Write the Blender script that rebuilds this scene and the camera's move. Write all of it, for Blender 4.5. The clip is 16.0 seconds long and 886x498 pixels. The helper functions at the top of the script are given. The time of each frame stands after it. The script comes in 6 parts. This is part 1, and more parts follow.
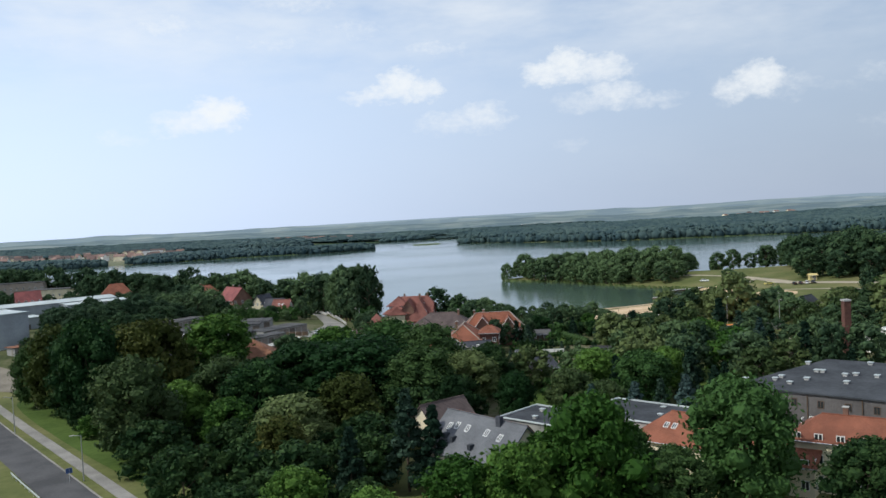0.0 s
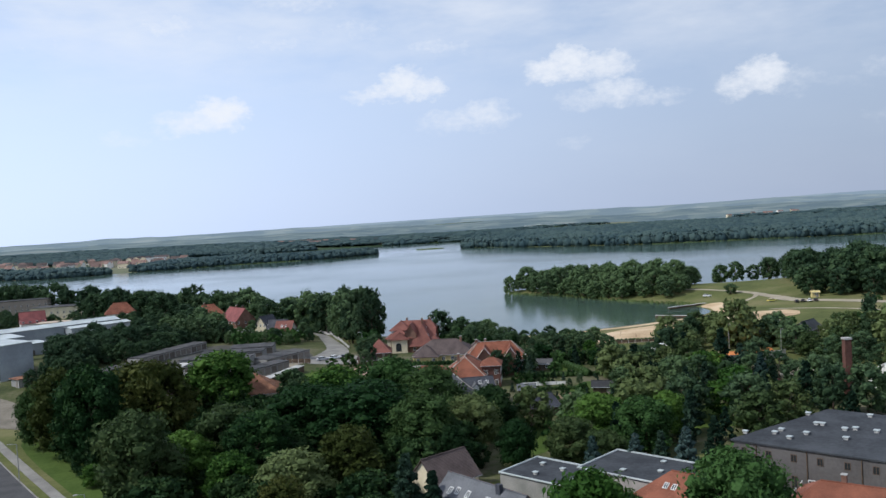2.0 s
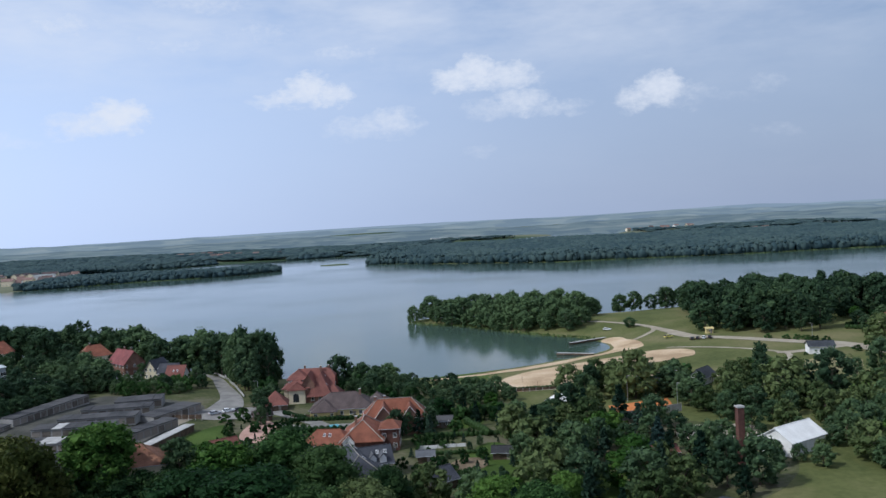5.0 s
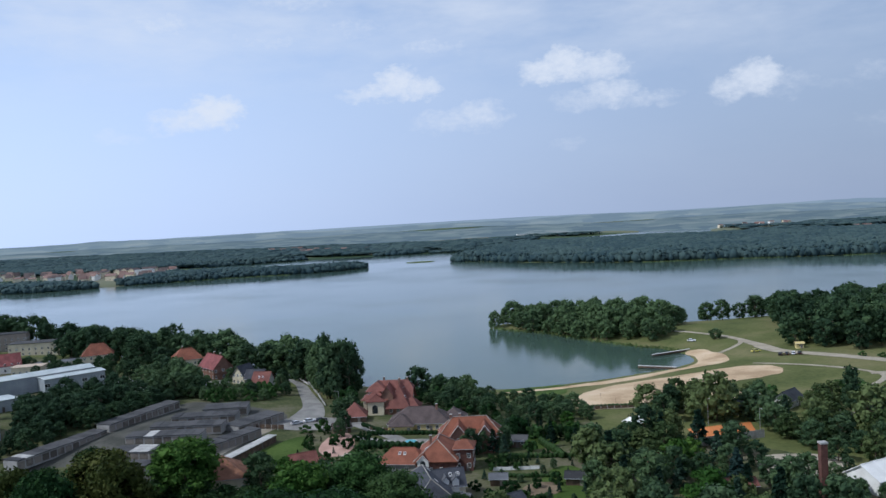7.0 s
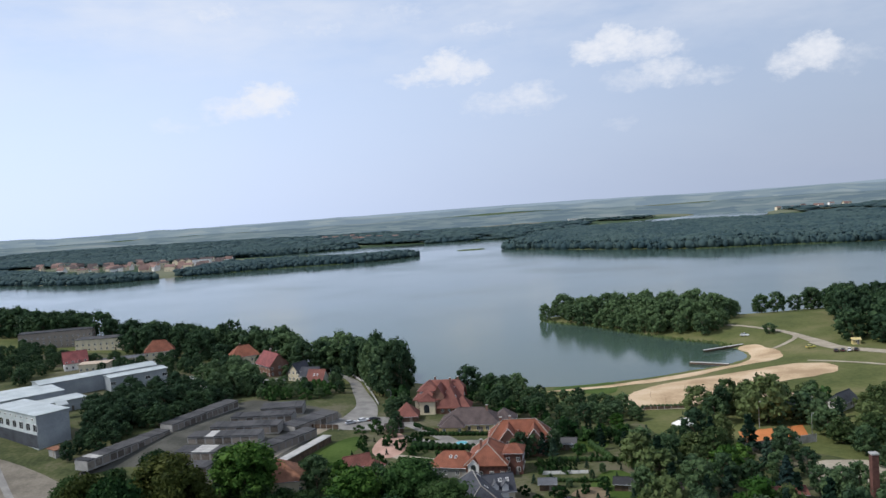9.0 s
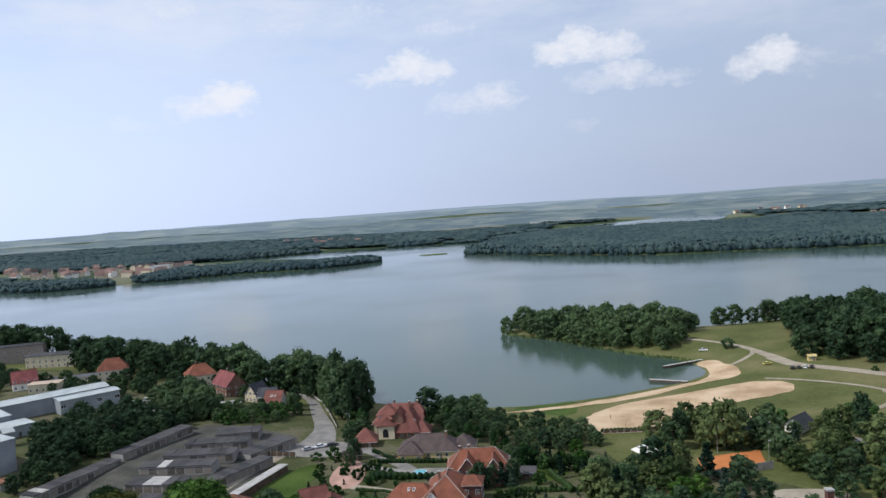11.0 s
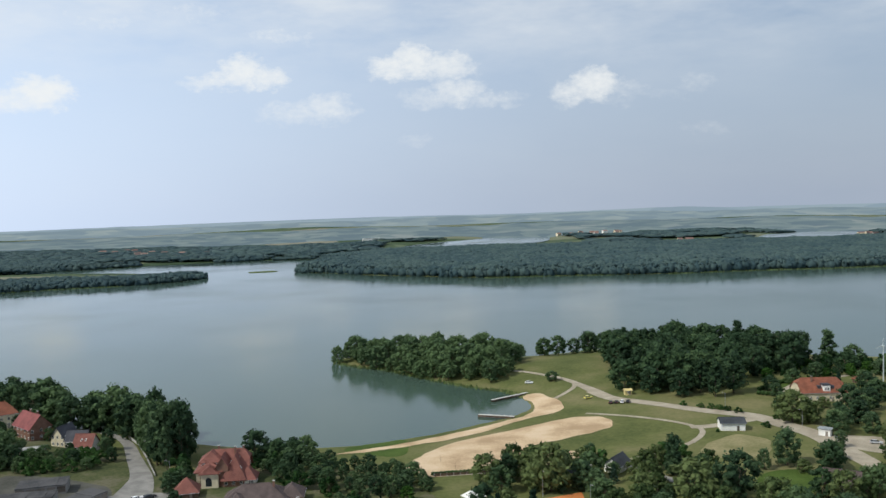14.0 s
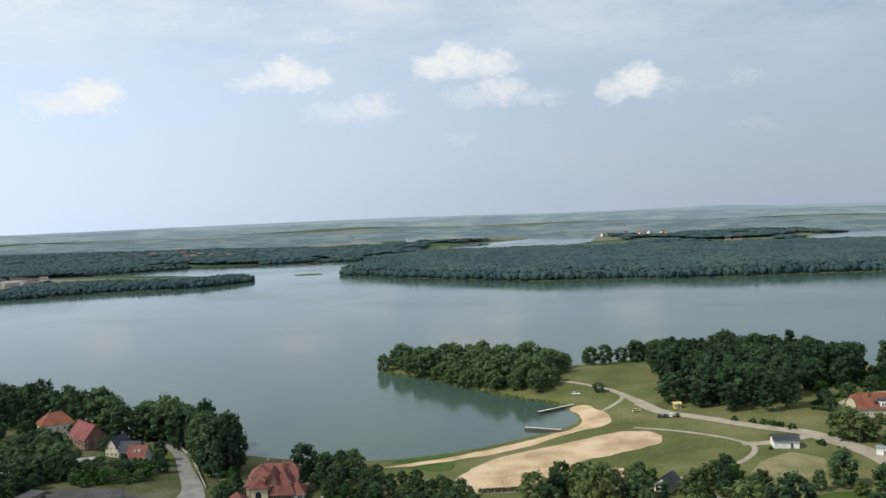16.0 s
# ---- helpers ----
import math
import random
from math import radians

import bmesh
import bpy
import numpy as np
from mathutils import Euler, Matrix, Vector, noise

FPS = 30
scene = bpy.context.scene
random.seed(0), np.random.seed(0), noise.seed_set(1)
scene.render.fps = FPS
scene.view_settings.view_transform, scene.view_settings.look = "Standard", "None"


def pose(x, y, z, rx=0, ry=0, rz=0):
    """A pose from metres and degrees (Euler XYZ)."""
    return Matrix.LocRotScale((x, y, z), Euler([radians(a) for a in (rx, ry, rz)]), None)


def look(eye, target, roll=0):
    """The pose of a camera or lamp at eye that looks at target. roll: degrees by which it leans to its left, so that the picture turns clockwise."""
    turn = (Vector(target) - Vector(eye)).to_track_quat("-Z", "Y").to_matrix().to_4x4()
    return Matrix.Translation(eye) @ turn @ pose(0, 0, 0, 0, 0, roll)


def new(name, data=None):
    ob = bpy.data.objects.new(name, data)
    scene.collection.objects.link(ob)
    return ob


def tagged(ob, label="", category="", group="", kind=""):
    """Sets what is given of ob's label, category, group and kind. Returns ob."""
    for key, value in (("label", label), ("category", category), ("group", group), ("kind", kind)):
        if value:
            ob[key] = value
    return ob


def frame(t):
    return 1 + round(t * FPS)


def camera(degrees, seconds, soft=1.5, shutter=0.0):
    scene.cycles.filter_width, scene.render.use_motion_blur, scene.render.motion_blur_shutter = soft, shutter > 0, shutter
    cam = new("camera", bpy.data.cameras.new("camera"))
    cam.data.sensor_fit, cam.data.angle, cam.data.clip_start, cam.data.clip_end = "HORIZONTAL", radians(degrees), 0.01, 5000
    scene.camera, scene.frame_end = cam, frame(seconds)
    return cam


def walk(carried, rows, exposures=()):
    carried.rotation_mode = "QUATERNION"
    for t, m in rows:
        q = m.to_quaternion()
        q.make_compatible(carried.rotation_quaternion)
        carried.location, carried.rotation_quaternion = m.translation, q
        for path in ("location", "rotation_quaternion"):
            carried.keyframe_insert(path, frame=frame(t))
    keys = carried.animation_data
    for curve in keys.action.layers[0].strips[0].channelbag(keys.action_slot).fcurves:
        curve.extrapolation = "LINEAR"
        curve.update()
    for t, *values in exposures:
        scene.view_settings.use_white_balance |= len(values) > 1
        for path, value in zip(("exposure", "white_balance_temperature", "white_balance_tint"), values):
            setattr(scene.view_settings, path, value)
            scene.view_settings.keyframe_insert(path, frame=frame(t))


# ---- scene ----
cam = camera(56.0, 16.0)
PATH = [
    (0, (-7.806, -6.25, 46.08), (-7.761, -4.252, 46.005), -3.00),
    (0.5, (-7.468, -5.856, 48.46), (-7.43, -3.858, 48.382), -3.10),
    (1, (-7.217, -6.085, 51.142), (-7.176, -4.087, 51.064), -3.20),
    (1.5, (-6.962, -6.347, 53.704), (-6.932, -4.349, 53.625), -3.30),
    (2, (-6.515, -6.527, 56.352), (-6.479, -4.529, 56.274), -3.40),
    (2.5, (-6.13, -7.39, 59.419), (-6.089, -5.392, 59.342), -3.60),
    (3, (-5.517, -6.724, 62.034), (-5.465, -4.726, 61.957), -3.60),
    (3.5, (-4.426, -5.598, 63.735), (-4.354, -3.601, 63.662), -3.30),
    (4, (-4.031, -3.785, 65.899), (-3.9, -1.791, 65.827), -3.20),
    (4.2, (-3.873, -3.06, 66.765), (-3.717, -1.067, 66.693), -3.20),
    (4.725, (-3.199, -0.666, 69.441), (-2.973, 1.32, 69.369), -3.14),
    (5.25, (-2.172, 1.892, 72.516), (-1.892, 3.871, 72.443), -3.00),
    (5.775, (-1.039, 3.387, 75.377), (-0.751, 5.365, 75.305), -2.86),
    (6.3, (-0.049, 2.592, 77.412), (0.172, 4.578, 77.34), -2.80),
    (6.5, (0.27, 1.697, 77.952), (0.446, 3.688, 77.88), -2.80),
    (7, (1.067, -0.54, 79.302), (1.118, 1.458, 79.223), -3.00),
    (7.5, (2.023, -2.799, 81.981), (1.994, -0.801, 81.887), -3.50),
    (8, (2.362, -4.111, 84.151), (2.292, -2.115, 84.045), -3.80),
    (8.5, (2.406, -4.321, 85.376), (2.333, -2.326, 85.263), -3.80),
    (8.7, (2.424, -4.405, 85.866), (2.352, -2.409, 85.754), -3.80),
    (9.225, (2.439, -4.235, 87.631), (2.359, -2.24, 87.52), -3.78),
    (9.75, (2.553, -3.426, 90.008), (2.459, -1.432, 89.893), -3.75),
    (10.275, (3.008, -2.193, 92.474), (2.923, -0.198, 92.356), -3.72),
    (10.8, (4.045, -0.748, 94.51), (4.021, 1.248, 94.392), -3.70),
    (11, (4.581, -0.185, 95.138), (4.594, 1.812, 95.021), -3.70),
    (11.5, (5.922, 1.223, 96.707), (6.016, 3.218, 96.594), -3.40),
    (12, (6.082, 2.871, 98.372), (6.263, 4.86, 98.262), -2.90),
    (12.5, (5.676, 3.754, 100.088), (5.935, 5.734, 99.981), -2.50),
    (13, (5.578, 4.368, 101.932), (5.89, 6.341, 101.828), -2.10),
    (13.5, (5.169, 4.623, 103.649), (5.52, 6.589, 103.541), -2.00),
    (14, (3.995, 4.238, 105.852), (4.41, 6.192, 105.747), -1.70),
    (14.5, (2.775, 3.921, 107.939), (3.239, 5.864, 107.837), -1.40),
    (15, (3.08, 4.506, 109.183), (3.49, 6.461, 109.081), -1.60),
    (15.5, (3.232, 4.986, 110.599), (3.585, 6.952, 110.496), -1.80),
    (16, (3.099, 5.501, 112.49), (3.412, 7.474, 112.385), -2.00),
]
walk(cam, [(t, look(eye, target, roll)) for t, eye, target, roll in PATH],
     [(0.0, 0.06, 6480, 5), (2.0, 0.0, 6250, 8), (4.0, -0.15, 6000, 9), (7.0, -0.2, 5800, 8),
      (8.5, -0.03, 6350, 9), (11.0, -0.03, 6380, 10), (14.5, 0.0, 6700, 4), (16.0, 0.05, 6750, 4)])

# ---- light ----
SUN_AZ, SUN_EL = -104.0, 46.0
scene.view_settings.exposure = 0.0


def sky_direction(az, el):
    a, e = radians(az), radians(el)
    return Vector((math.sin(a) * math.cos(e), math.cos(a) * math.cos(e), math.sin(e)))


sun = new("sun", bpy.data.lights.new("sun", "SUN"))
sun.data.energy, sun.data.angle, sun.data.color = 3.2, radians(0.6), (1.0, 0.96, 0.90)
sun.matrix_world = look(sky_direction(SUN_AZ, SUN_EL) * 200, (0, 0, 0))


# cumulus puffs: azimuth, elevation, half width, half height in degrees, density
CLOUDS = [(-14.8, 7.1, 2.5, 0.65, 0.75), (-13.3, 7.7, 1.6, 0.95, 1.05),
          (-2.6, 8.6, 2.2, 0.55, 0.75), (-0.9, 9.2, 1.5, 0.95, 1.0), (0.5, 8.8, 1.2, 0.65, 0.85),
          (2.6, 6.5, 2.6, 0.65, 0.52), (4.4, 6.9, 1.8, 0.85, 0.66),
          (8.9, 9.4, 1.6, 0.80, 0.90), (10.4, 9.9, 1.4, 1.0, 1.0), (12.4, 9.5, 2.1, 0.85, 0.85),
          (12.0, 7.3, 2.7, 0.65, 0.50), (13.3, 7.7, 1.6, 0.80, 0.72), (15.7, 7.1, 1.9, 0.50, 0.50),
          (21.2, 7.4, 1.4, 0.80, 0.78), (22.5, 7.9, 1.6, 0.90, 0.92), (24.2, 7.4, 1.8, 0.70, 0.42),
          (27.0, 7.1, 1.8, 0.50, 0.26), (29.3, 7.6, 1.4, 0.70, 0.34), (29.8, 4.5, 1.7, 0.45, 0.26), (10.2, 4.4, 1.1, 0.45, 0.30), (-19.4, 6.1, 1.5, 0.50, 0.36),
          (-16.5, 13.2, 3.0, 0.75, 0.65), (-9.9, 12.2, 3.8, 0.75, 0.50), (-5.0, 12.8, 4.0, 0.70, 0.45), (1.2, 11.5, 2.8, 0.60, 0.52),
          (6.0, 13.3, 3.6, 0.70, 0.40), (-8.0, 14.9, 4.2, 0.90, 0.55), (-23.0, 12.0, 3.2, 0.80, 0.42)]


def build_world():
    w = bpy.data.worlds.new("summer_sky")
    scene.world = w
    w.use_nodes = True
    nt = w.node_tree
    nt.nodes.clear()

    def node(kind, **values):
        n = nt.nodes.new(kind)
        for key, value in values.items():
            n.inputs[key].default_value = value
        return n

    def calc(op, a, b=None, c=None):
        n = nt.nodes.new("ShaderNodeMath")
        n.operation = op
        for i, v in enumerate((a, b, c)):
            if v is None:
                continue
            if isinstance(v, (int, float)):
                n.inputs[i].default_value = v
            else:
                nt.links.new(v, n.inputs[i])
        return n.outputs[0]

    sky = nt.nodes.new("ShaderNodeTexSky")
    sky.sky_type, sky.sun_disc = "NISHITA", False
    sky.sun_elevation, sky.sun_rotation = radians(SUN_EL), radians(SUN_AZ)
    sky.air_density, sky.dust_density, sky.ozone_density = 1.0, 0.6, 1.8
    clear = node("ShaderNodeBackground", Strength=0.11)
    nt.links.new(sky.outputs[0], clear.inputs[0])
    where = nt.nodes.new("ShaderNodeTexCoord")
    split = nt.nodes.new("ShaderNodeSeparateXYZ")
    nt.links.new(where.outputs["Generated"], split.inputs[0])
    x, y, z = split.outputs
    az = calc("MULTIPLY", calc("ARCTAN2", x, y), 180 / math.pi)
    el = calc("MULTIPLY", calc("ARCSINE", z), 180 / math.pi)
    flat = nt.nodes.new("ShaderNodeCombineXYZ")
    nt.links.new(az, flat.inputs[0])
    nt.links.new(calc("MULTIPLY", el, 1.5), flat.inputs[1])
    def noisy(scale, detail, rough, shift):
        n = node("ShaderNodeTexNoise", Scale=scale, Detail=detail, Roughness=rough)
        push = nt.nodes.new("ShaderNodeVectorMath")
        push.inputs[1].default_value = (shift, 2 * shift, 0)
        nt.links.new(flat.outputs[0], push.inputs[0])
        nt.links.new(push.outputs[0], n.inputs["Vector"])
        return calc("SUBTRACT", n.outputs[0], 0.5)

    # the puffs' outlines are bent and frayed by noise; their bases are flatter than their tops
    waz = calc("ADD", az, calc("MULTIPLY", noisy(0.75, 4.0, 0.6, 3.0), 3.4))
    wel = calc("ADD", el, calc("MULTIPLY", noisy(0.75, 4.0, 0.6, 47.0), 2.0))
    total = None
    for a0, e0, wa, we, dense in CLOUDS:
        du = calc("MULTIPLY", calc("SUBTRACT", waz, a0), 1 / wa)
        dv = calc("MULTIPLY", calc("SUBTRACT", wel, e0), 1 / we)
        dv = calc("MAXIMUM", dv, calc("MULTIPLY", dv, -0.85))
        d2 = calc("ADD", calc("MULTIPLY", du, du), calc("MULTIPLY", dv, dv))
        m = calc("MULTIPLY", calc("MAXIMUM", calc("SUBTRACT", 1.25, calc("MULTIPLY", d2, 0.62)), 0.0), dense)
        total = m if total is None else calc("MAXIMUM", total, m)
    total = calc("ADD", total, calc("MULTIPLY", calc("MULTIPLY", noisy(1.9, 5.0, 0.62, 90.0), 1.5), calc("MINIMUM", total, 0.5)))
    body = nt.nodes.new("ShaderNodeMapRange")
    body.interpolation_type = "SMOOTHSTEP"
    nt.links.new(total, body.inputs[0])
    body.inputs[1].default_value, body.inputs[2].default_value = 0.0, 1.5
    body.inputs[3].default_value, body.inputs[4].default_value = 0.0, 0.9
    total = body.outputs[0]
    # thin high veil, thicker overhead
    thin = node("ShaderNodeTexNoise", Scale=0.07, Detail=5.0, Roughness=0.6)
    stretch = nt.nodes.new("ShaderNodeCombineXYZ")
    nt.links.new(az, stretch.inputs[0])
    nt.links.new(calc("MULTIPLY", el, 3.0), stretch.inputs[1])
    nt.links.new(stretch.outputs[0], thin.inputs["Vector"])

    def span(source, a, b, lo, hi):
        n = nt.nodes.new("ShaderNodeMapRange")
        n.interpolation_type = "SMOOTHSTEP"
        nt.links.new(source, n.inputs[0])
        for i, v in enumerate((a, b, lo, hi)):
            n.inputs[i + 1].default_value = v
        return n.outputs[0]

    veil = calc("MULTIPLY", calc("MULTIPLY", calc("SUBTRACT", thin.outputs[0], 0.36), 2.6), span(el, 6.0, 15.0, 0.05, 0.8))
    veil = calc("MINIMUM", calc("MAXIMUM", veil, 0.0), 0.75)
    total = calc("MAXIMUM", total, veil)
    # summer haze low over the horizon, brighter on the sun's side
    toward = nt.nodes.new("ShaderNodeVectorMath")
    toward.operation = "DOT_PRODUCT"
    nt.links.new(where.outputs["Generated"], toward.inputs[0])
    toward.inputs[1].default_value = sky_direction(SUN_AZ, SUN_EL)
    haze = node("ShaderNodeBackground")
    haze.inputs[0].default_value = (0.60, 0.70, 0.93, 1)
    nt.links.new(span(toward.outputs["Value"], -0.60, 0.35, 0.60, 1.32), haze.inputs[1])
    low = nt.nodes.new("ShaderNodeMixShader")
    nt.links.new(span(el, -2.0, 26.0, 0.97, 0.30), low.inputs[0])
    nt.links.new(clear.outputs[0], low.inputs[1])
    nt.links.new(haze.outputs[0], low.inputs[2])
    cloud = node("ShaderNodeBackground", Strength=0.95)
    cloud.inputs[0].default_value = (0.95, 0.955, 1.0, 1)
    mix = nt.nodes.new("ShaderNodeMixShader")
    nt.links.new(total, mix.inputs[0])
    nt.links.new(low.outputs[0], mix.inputs[1])
    nt.links.new(cloud.outputs[0], mix.inputs[2])
    out = nt.nodes.new("ShaderNodeOutputWorld")
    nt.links.new(mix.outputs[0], out.inputs[0])


build_world()


# ---- materials ----
MATS = {}


def material(name, colours, scale=1.0, rough=0.8, metal=0.0, fine=None, bump=0.3, translucent=0.0,
             by_object=0.0, by_island=0.0, spec=0.3, wave=None, coords="Object"):
    """colours: two or three base colours mixed by noise of the given scale (1/m)."""
    if name in MATS:
        return MATS[name]
    m = bpy.data.materials.new(name)
    m.use_nodes = True
    nt = m.node_tree
    b = nt.nodes["Principled BSDF"]
    b.inputs["Roughness"].default_value, b.inputs["Metallic"].default_value = rough, metal
    b.inputs["Specular IOR Level"].default_value = spec
    where = nt.nodes.new("ShaderNodeTexCoord")
    if coords == "World":
        where = nt.nodes.new("ShaderNodeNewGeometry")
        place = where.outputs["Position"]
    else:
        place = where.outputs["Object"]
    n1 = nt.nodes.new("ShaderNodeTexNoise")
    n1.inputs["Scale"].default_value, n1.inputs["Detail"].default_value = scale, 5
    n2 = nt.nodes.new("ShaderNodeTexNoise")
    n2.inputs["Scale"].default_value, n2.inputs["Detail"].default_value = (fine or scale * 9), 4
    for n in (n1, n2):
        nt.links.new(place, n.inputs["Vector"])
    ramp = nt.nodes.new("ShaderNodeValToRGB")
    el = ramp.color_ramp.elements
    el[0].position, el[1].position = 0.33, 0.67
    el[0].color, el[1].color = (*colours[0], 1), (*colours[-1], 1)
    if len(colours) == 3:
        e = el.new(0.5)
        e.color = (*colours[1], 1)
    mixer = nt.nodes.new("ShaderNodeMath")
    mixer.operation = "MULTIPLY_ADD"
    nt.links.new(n2.outputs[0], mixer.inputs[0])
    mixer.inputs[1].default_value = 0.45
    half = nt.nodes.new("ShaderNodeMath")
    half.operation = "MULTIPLY_ADD"
    nt.links.new(n1.outputs[0], half.inputs[0])
    half.inputs[1].default_value, half.inputs[2].default_value = 1.0, -0.225
    nt.links.new(half.outputs[0], mixer.inputs[2])
    fac = mixer.outputs[0]
    for amount, kind, socket in ((by_object, "ShaderNodeObjectInfo", "Random"), (by_island, "ShaderNodeNewGeometry", "Random Per Island")):
        if amount:
            r = nt.nodes.new(kind)
            a = nt.nodes.new("ShaderNodeMath")
            a.operation = "MULTIPLY_ADD"
            nt.links.new(r.outputs[socket], a.inputs[0])
            a.inputs[1].default_value = amount
            c = nt.nodes.new("ShaderNodeMath")
            c.operation = "SUBTRACT"
            nt.links.new(fac, c.inputs[0])
            c.inputs[1].default_value = amount / 2
            nt.links.new(c.outputs[0], a.inputs[2])
            fac = a.outputs[0]
    nt.links.new(fac, ramp.inputs[0])
    nt.links.new(ramp.outputs[0], b.inputs["Base Color"])
    height = n2.outputs[0]
    if wave:
        w = nt.nodes.new("ShaderNodeTexWave")
        w.bands_direction, w.inputs["Scale"].default_value = wave[0], wave[1]
        w.inputs["Distortion"].default_value = 0.3
        nt.links.new(place, w.inputs["Vector"])
        height = w.outputs["Fac"]
    if bump:
        bp = nt.nodes.new("ShaderNodeBump")
        bp.inputs["Strength"].default_value, bp.inputs["Distance"].default_value = bump, 0.08
        nt.links.new(height, bp.inputs["Height"])
        nt.links.new(bp.outputs[0], b.inputs["Normal"])
    if translucent:
        t = nt.nodes.new("ShaderNodeBsdfTranslucent")
        nt.links.new(ramp.outputs[0], t.inputs[0])
        mx = nt.nodes.new("ShaderNodeMixShader")
        mx.inputs[0].default_value = translucent
        nt.links.new(b.outputs[0], mx.inputs[1])
        nt.links.new(t.outputs[0], mx.inputs[2])
        nt.links.new(mx.outputs[0], nt.nodes["Material Output"].inputs[0])
    MATS[name] = m
    return m


def leaves(name, a, b, through_light=0.16):
    return material(name, (a, b), scale=0.14, fine=1.1, rough=0.6, bump=0.0, translucent=through_light, by_object=0.7, by_island=0.28, spec=0.06)


LEAF = {
    "broad": leaves("leaves_broad", (0.012, 0.036, 0.011), (0.046, 0.098, 0.028)),
    "dark": leaves("leaves_dark", (0.012, 0.032, 0.011), (0.042, 0.078, 0.025)),
    "light": leaves("leaves_light", (0.026, 0.068, 0.012), (0.080, 0.152, 0.030)),
    "willow": leaves("leaves_willow", (0.040, 0.066, 0.024), (0.108, 0.142, 0.054)),
    "spruce": leaves("needles_spruce", (0.012, 0.030, 0.018), (0.042, 0.075, 0.050)),
    "blue": leaves("needles_blue_spruce", (0.022, 0.048, 0.042), (0.062, 0.102, 0.094)),
    "brown": leaves("leaves_dry", (0.036, 0.050, 0.012), (0.098, 0.105, 0.028)),
    # far crowns: the blue of distance haze is put into the leaf colour
    "far": material("leaves_far_wood_haze", ((0.030, 0.056, 0.063), (0.056, 0.088, 0.084)), scale=0.011, fine=0.07, rough=0.8, bump=0.0, by_island=0.45, spec=0.1, coords="World"),
    # lake and shore leaves painted paler and bluer, for the haze before them
    "lake": leaves("leaves_lake_veil", (0.036, 0.068, 0.032), (0.090, 0.142, 0.062), 0.22),
    "shore": leaves("leaves_shore_veil", (0.030, 0.058, 0.030), (0.074, 0.120, 0.056), 0.22),
}
BARK = material("bark", ((0.05, 0.038, 0.028), (0.13, 0.10, 0.075)), scale=2.0, rough=0.95)
SAND = material("sand", ((0.36, 0.255, 0.155), (0.50, 0.37, 0.235), (0.58, 0.45, 0.31)), scale=0.07, fine=1.5, rough=0.95, coords="World", bump=0.2, spec=0.1)
ASPHALT = material("asphalt", ((0.055, 0.055, 0.058), (0.095, 0.094, 0.097)), scale=0.15, fine=3, rough=0.9, coords="World", spec=0.2)
PAVING = material("paving", ((0.175, 0.168, 0.157), (0.27, 0.26, 0.24)), scale=0.2, fine=3, rough=0.9, coords="World", spec=0.2)
TRACK = material("track_dirt", ((0.27, 0.235, 0.18), (0.40, 0.355, 0.28)), scale=0.15, fine=1.5, rough=0.95, coords="World", spec=0.1)
LAWN = material("lawn", ((0.040, 0.070, 0.014), (0.072, 0.110, 0.026)), scale=0.08, fine=0.9, rough=0.95, coords="World", spec=0.1)
SOIL = material("soil", ((0.12, 0.09, 0.06), (0.22, 0.17, 0.11)), scale=0.2, fine=2, rough=0.95, coords="World", spec=0.1)
CLAY = material("clay_court", ((0.42, 0.15, 0.05), (0.55, 0.21, 0.08)), scale=0.1, fine=1.5, rough=0.95, coords="World", spec=0.1)
TILE = material("roof_tile_red", ((0.150, 0.056, 0.045), (0.235, 0.092, 0.072)), scale=0.35, fine=4, rough=0.75, bump=0.8, wave=("Y", 1.6), by_object=0.15)
TILE_ORANGE = material("roof_tile_orange", ((0.165, 0.058, 0.034), (0.265, 0.096, 0.056)), scale=0.35, fine=4, rough=0.75, bump=0.8, wave=("Y", 1.6), by_object=0.15)
TILE_DARK = material("roof_tile_maroon", ((0.16, 0.05, 0.05), (0.27, 0.085, 0.08)), scale=0.35, fine=4, rough=0.75, bump=0.8, wave=("Y", 1.6))
# red tile dulled as distance haze would dull it, for the far villages
TILE_MUTED = material("roof_tile_hazed", ((0.17, 0.105, 0.09), (0.25, 0.165, 0.14)), scale=0.35, fine=4, rough=0.85, by_object=0.3)
TILE_RUST = material("roof_tile_rust", ((0.19, 0.085, 0.05), (0.31, 0.15, 0.09)), scale=0.35, fine=4, rough=0.8, bump=0.8, wave=("Y", 1.6))
BRICK_DARK = material("brick_dark", ((0.075, 0.035, 0.028), (0.14, 0.065, 0.05)), scale=0.6, fine=5, rough=0.9)
TILE_BROWN = material("roof_tile_brown", ((0.070, 0.052, 0.050), (0.120, 0.090, 0.084)), scale=0.35, fine=4, rough=0.75, bump=0.8, wave=("Y", 1.6))
SLATE = material("roof_grey", ((0.085, 0.09, 0.10), (0.14, 0.145, 0.158)), scale=0.3, fine=3, rough=0.65, bump=0.6, wave=("X", 1.2))
SLATE_DARK = material("roof_slate_dark", ((0.040, 0.043, 0.053), (0.075, 0.079, 0.093)), scale=0.3, fine=3, rough=0.75, spec=0.2, bump=0.6, wave=("Y", 1.6))
FELT = material("roof_felt", ((0.032, 0.033, 0.036), (0.078, 0.077, 0.079)), scale=0.18, fine=1.5, rough=0.9, by_object=0.35)
FELT_DARK = material("roof_felt_dark", ((0.036, 0.040, 0.046), (0.066, 0.072, 0.081)), scale=0.18, fine=1.5, rough=0.92, spec=0.12)
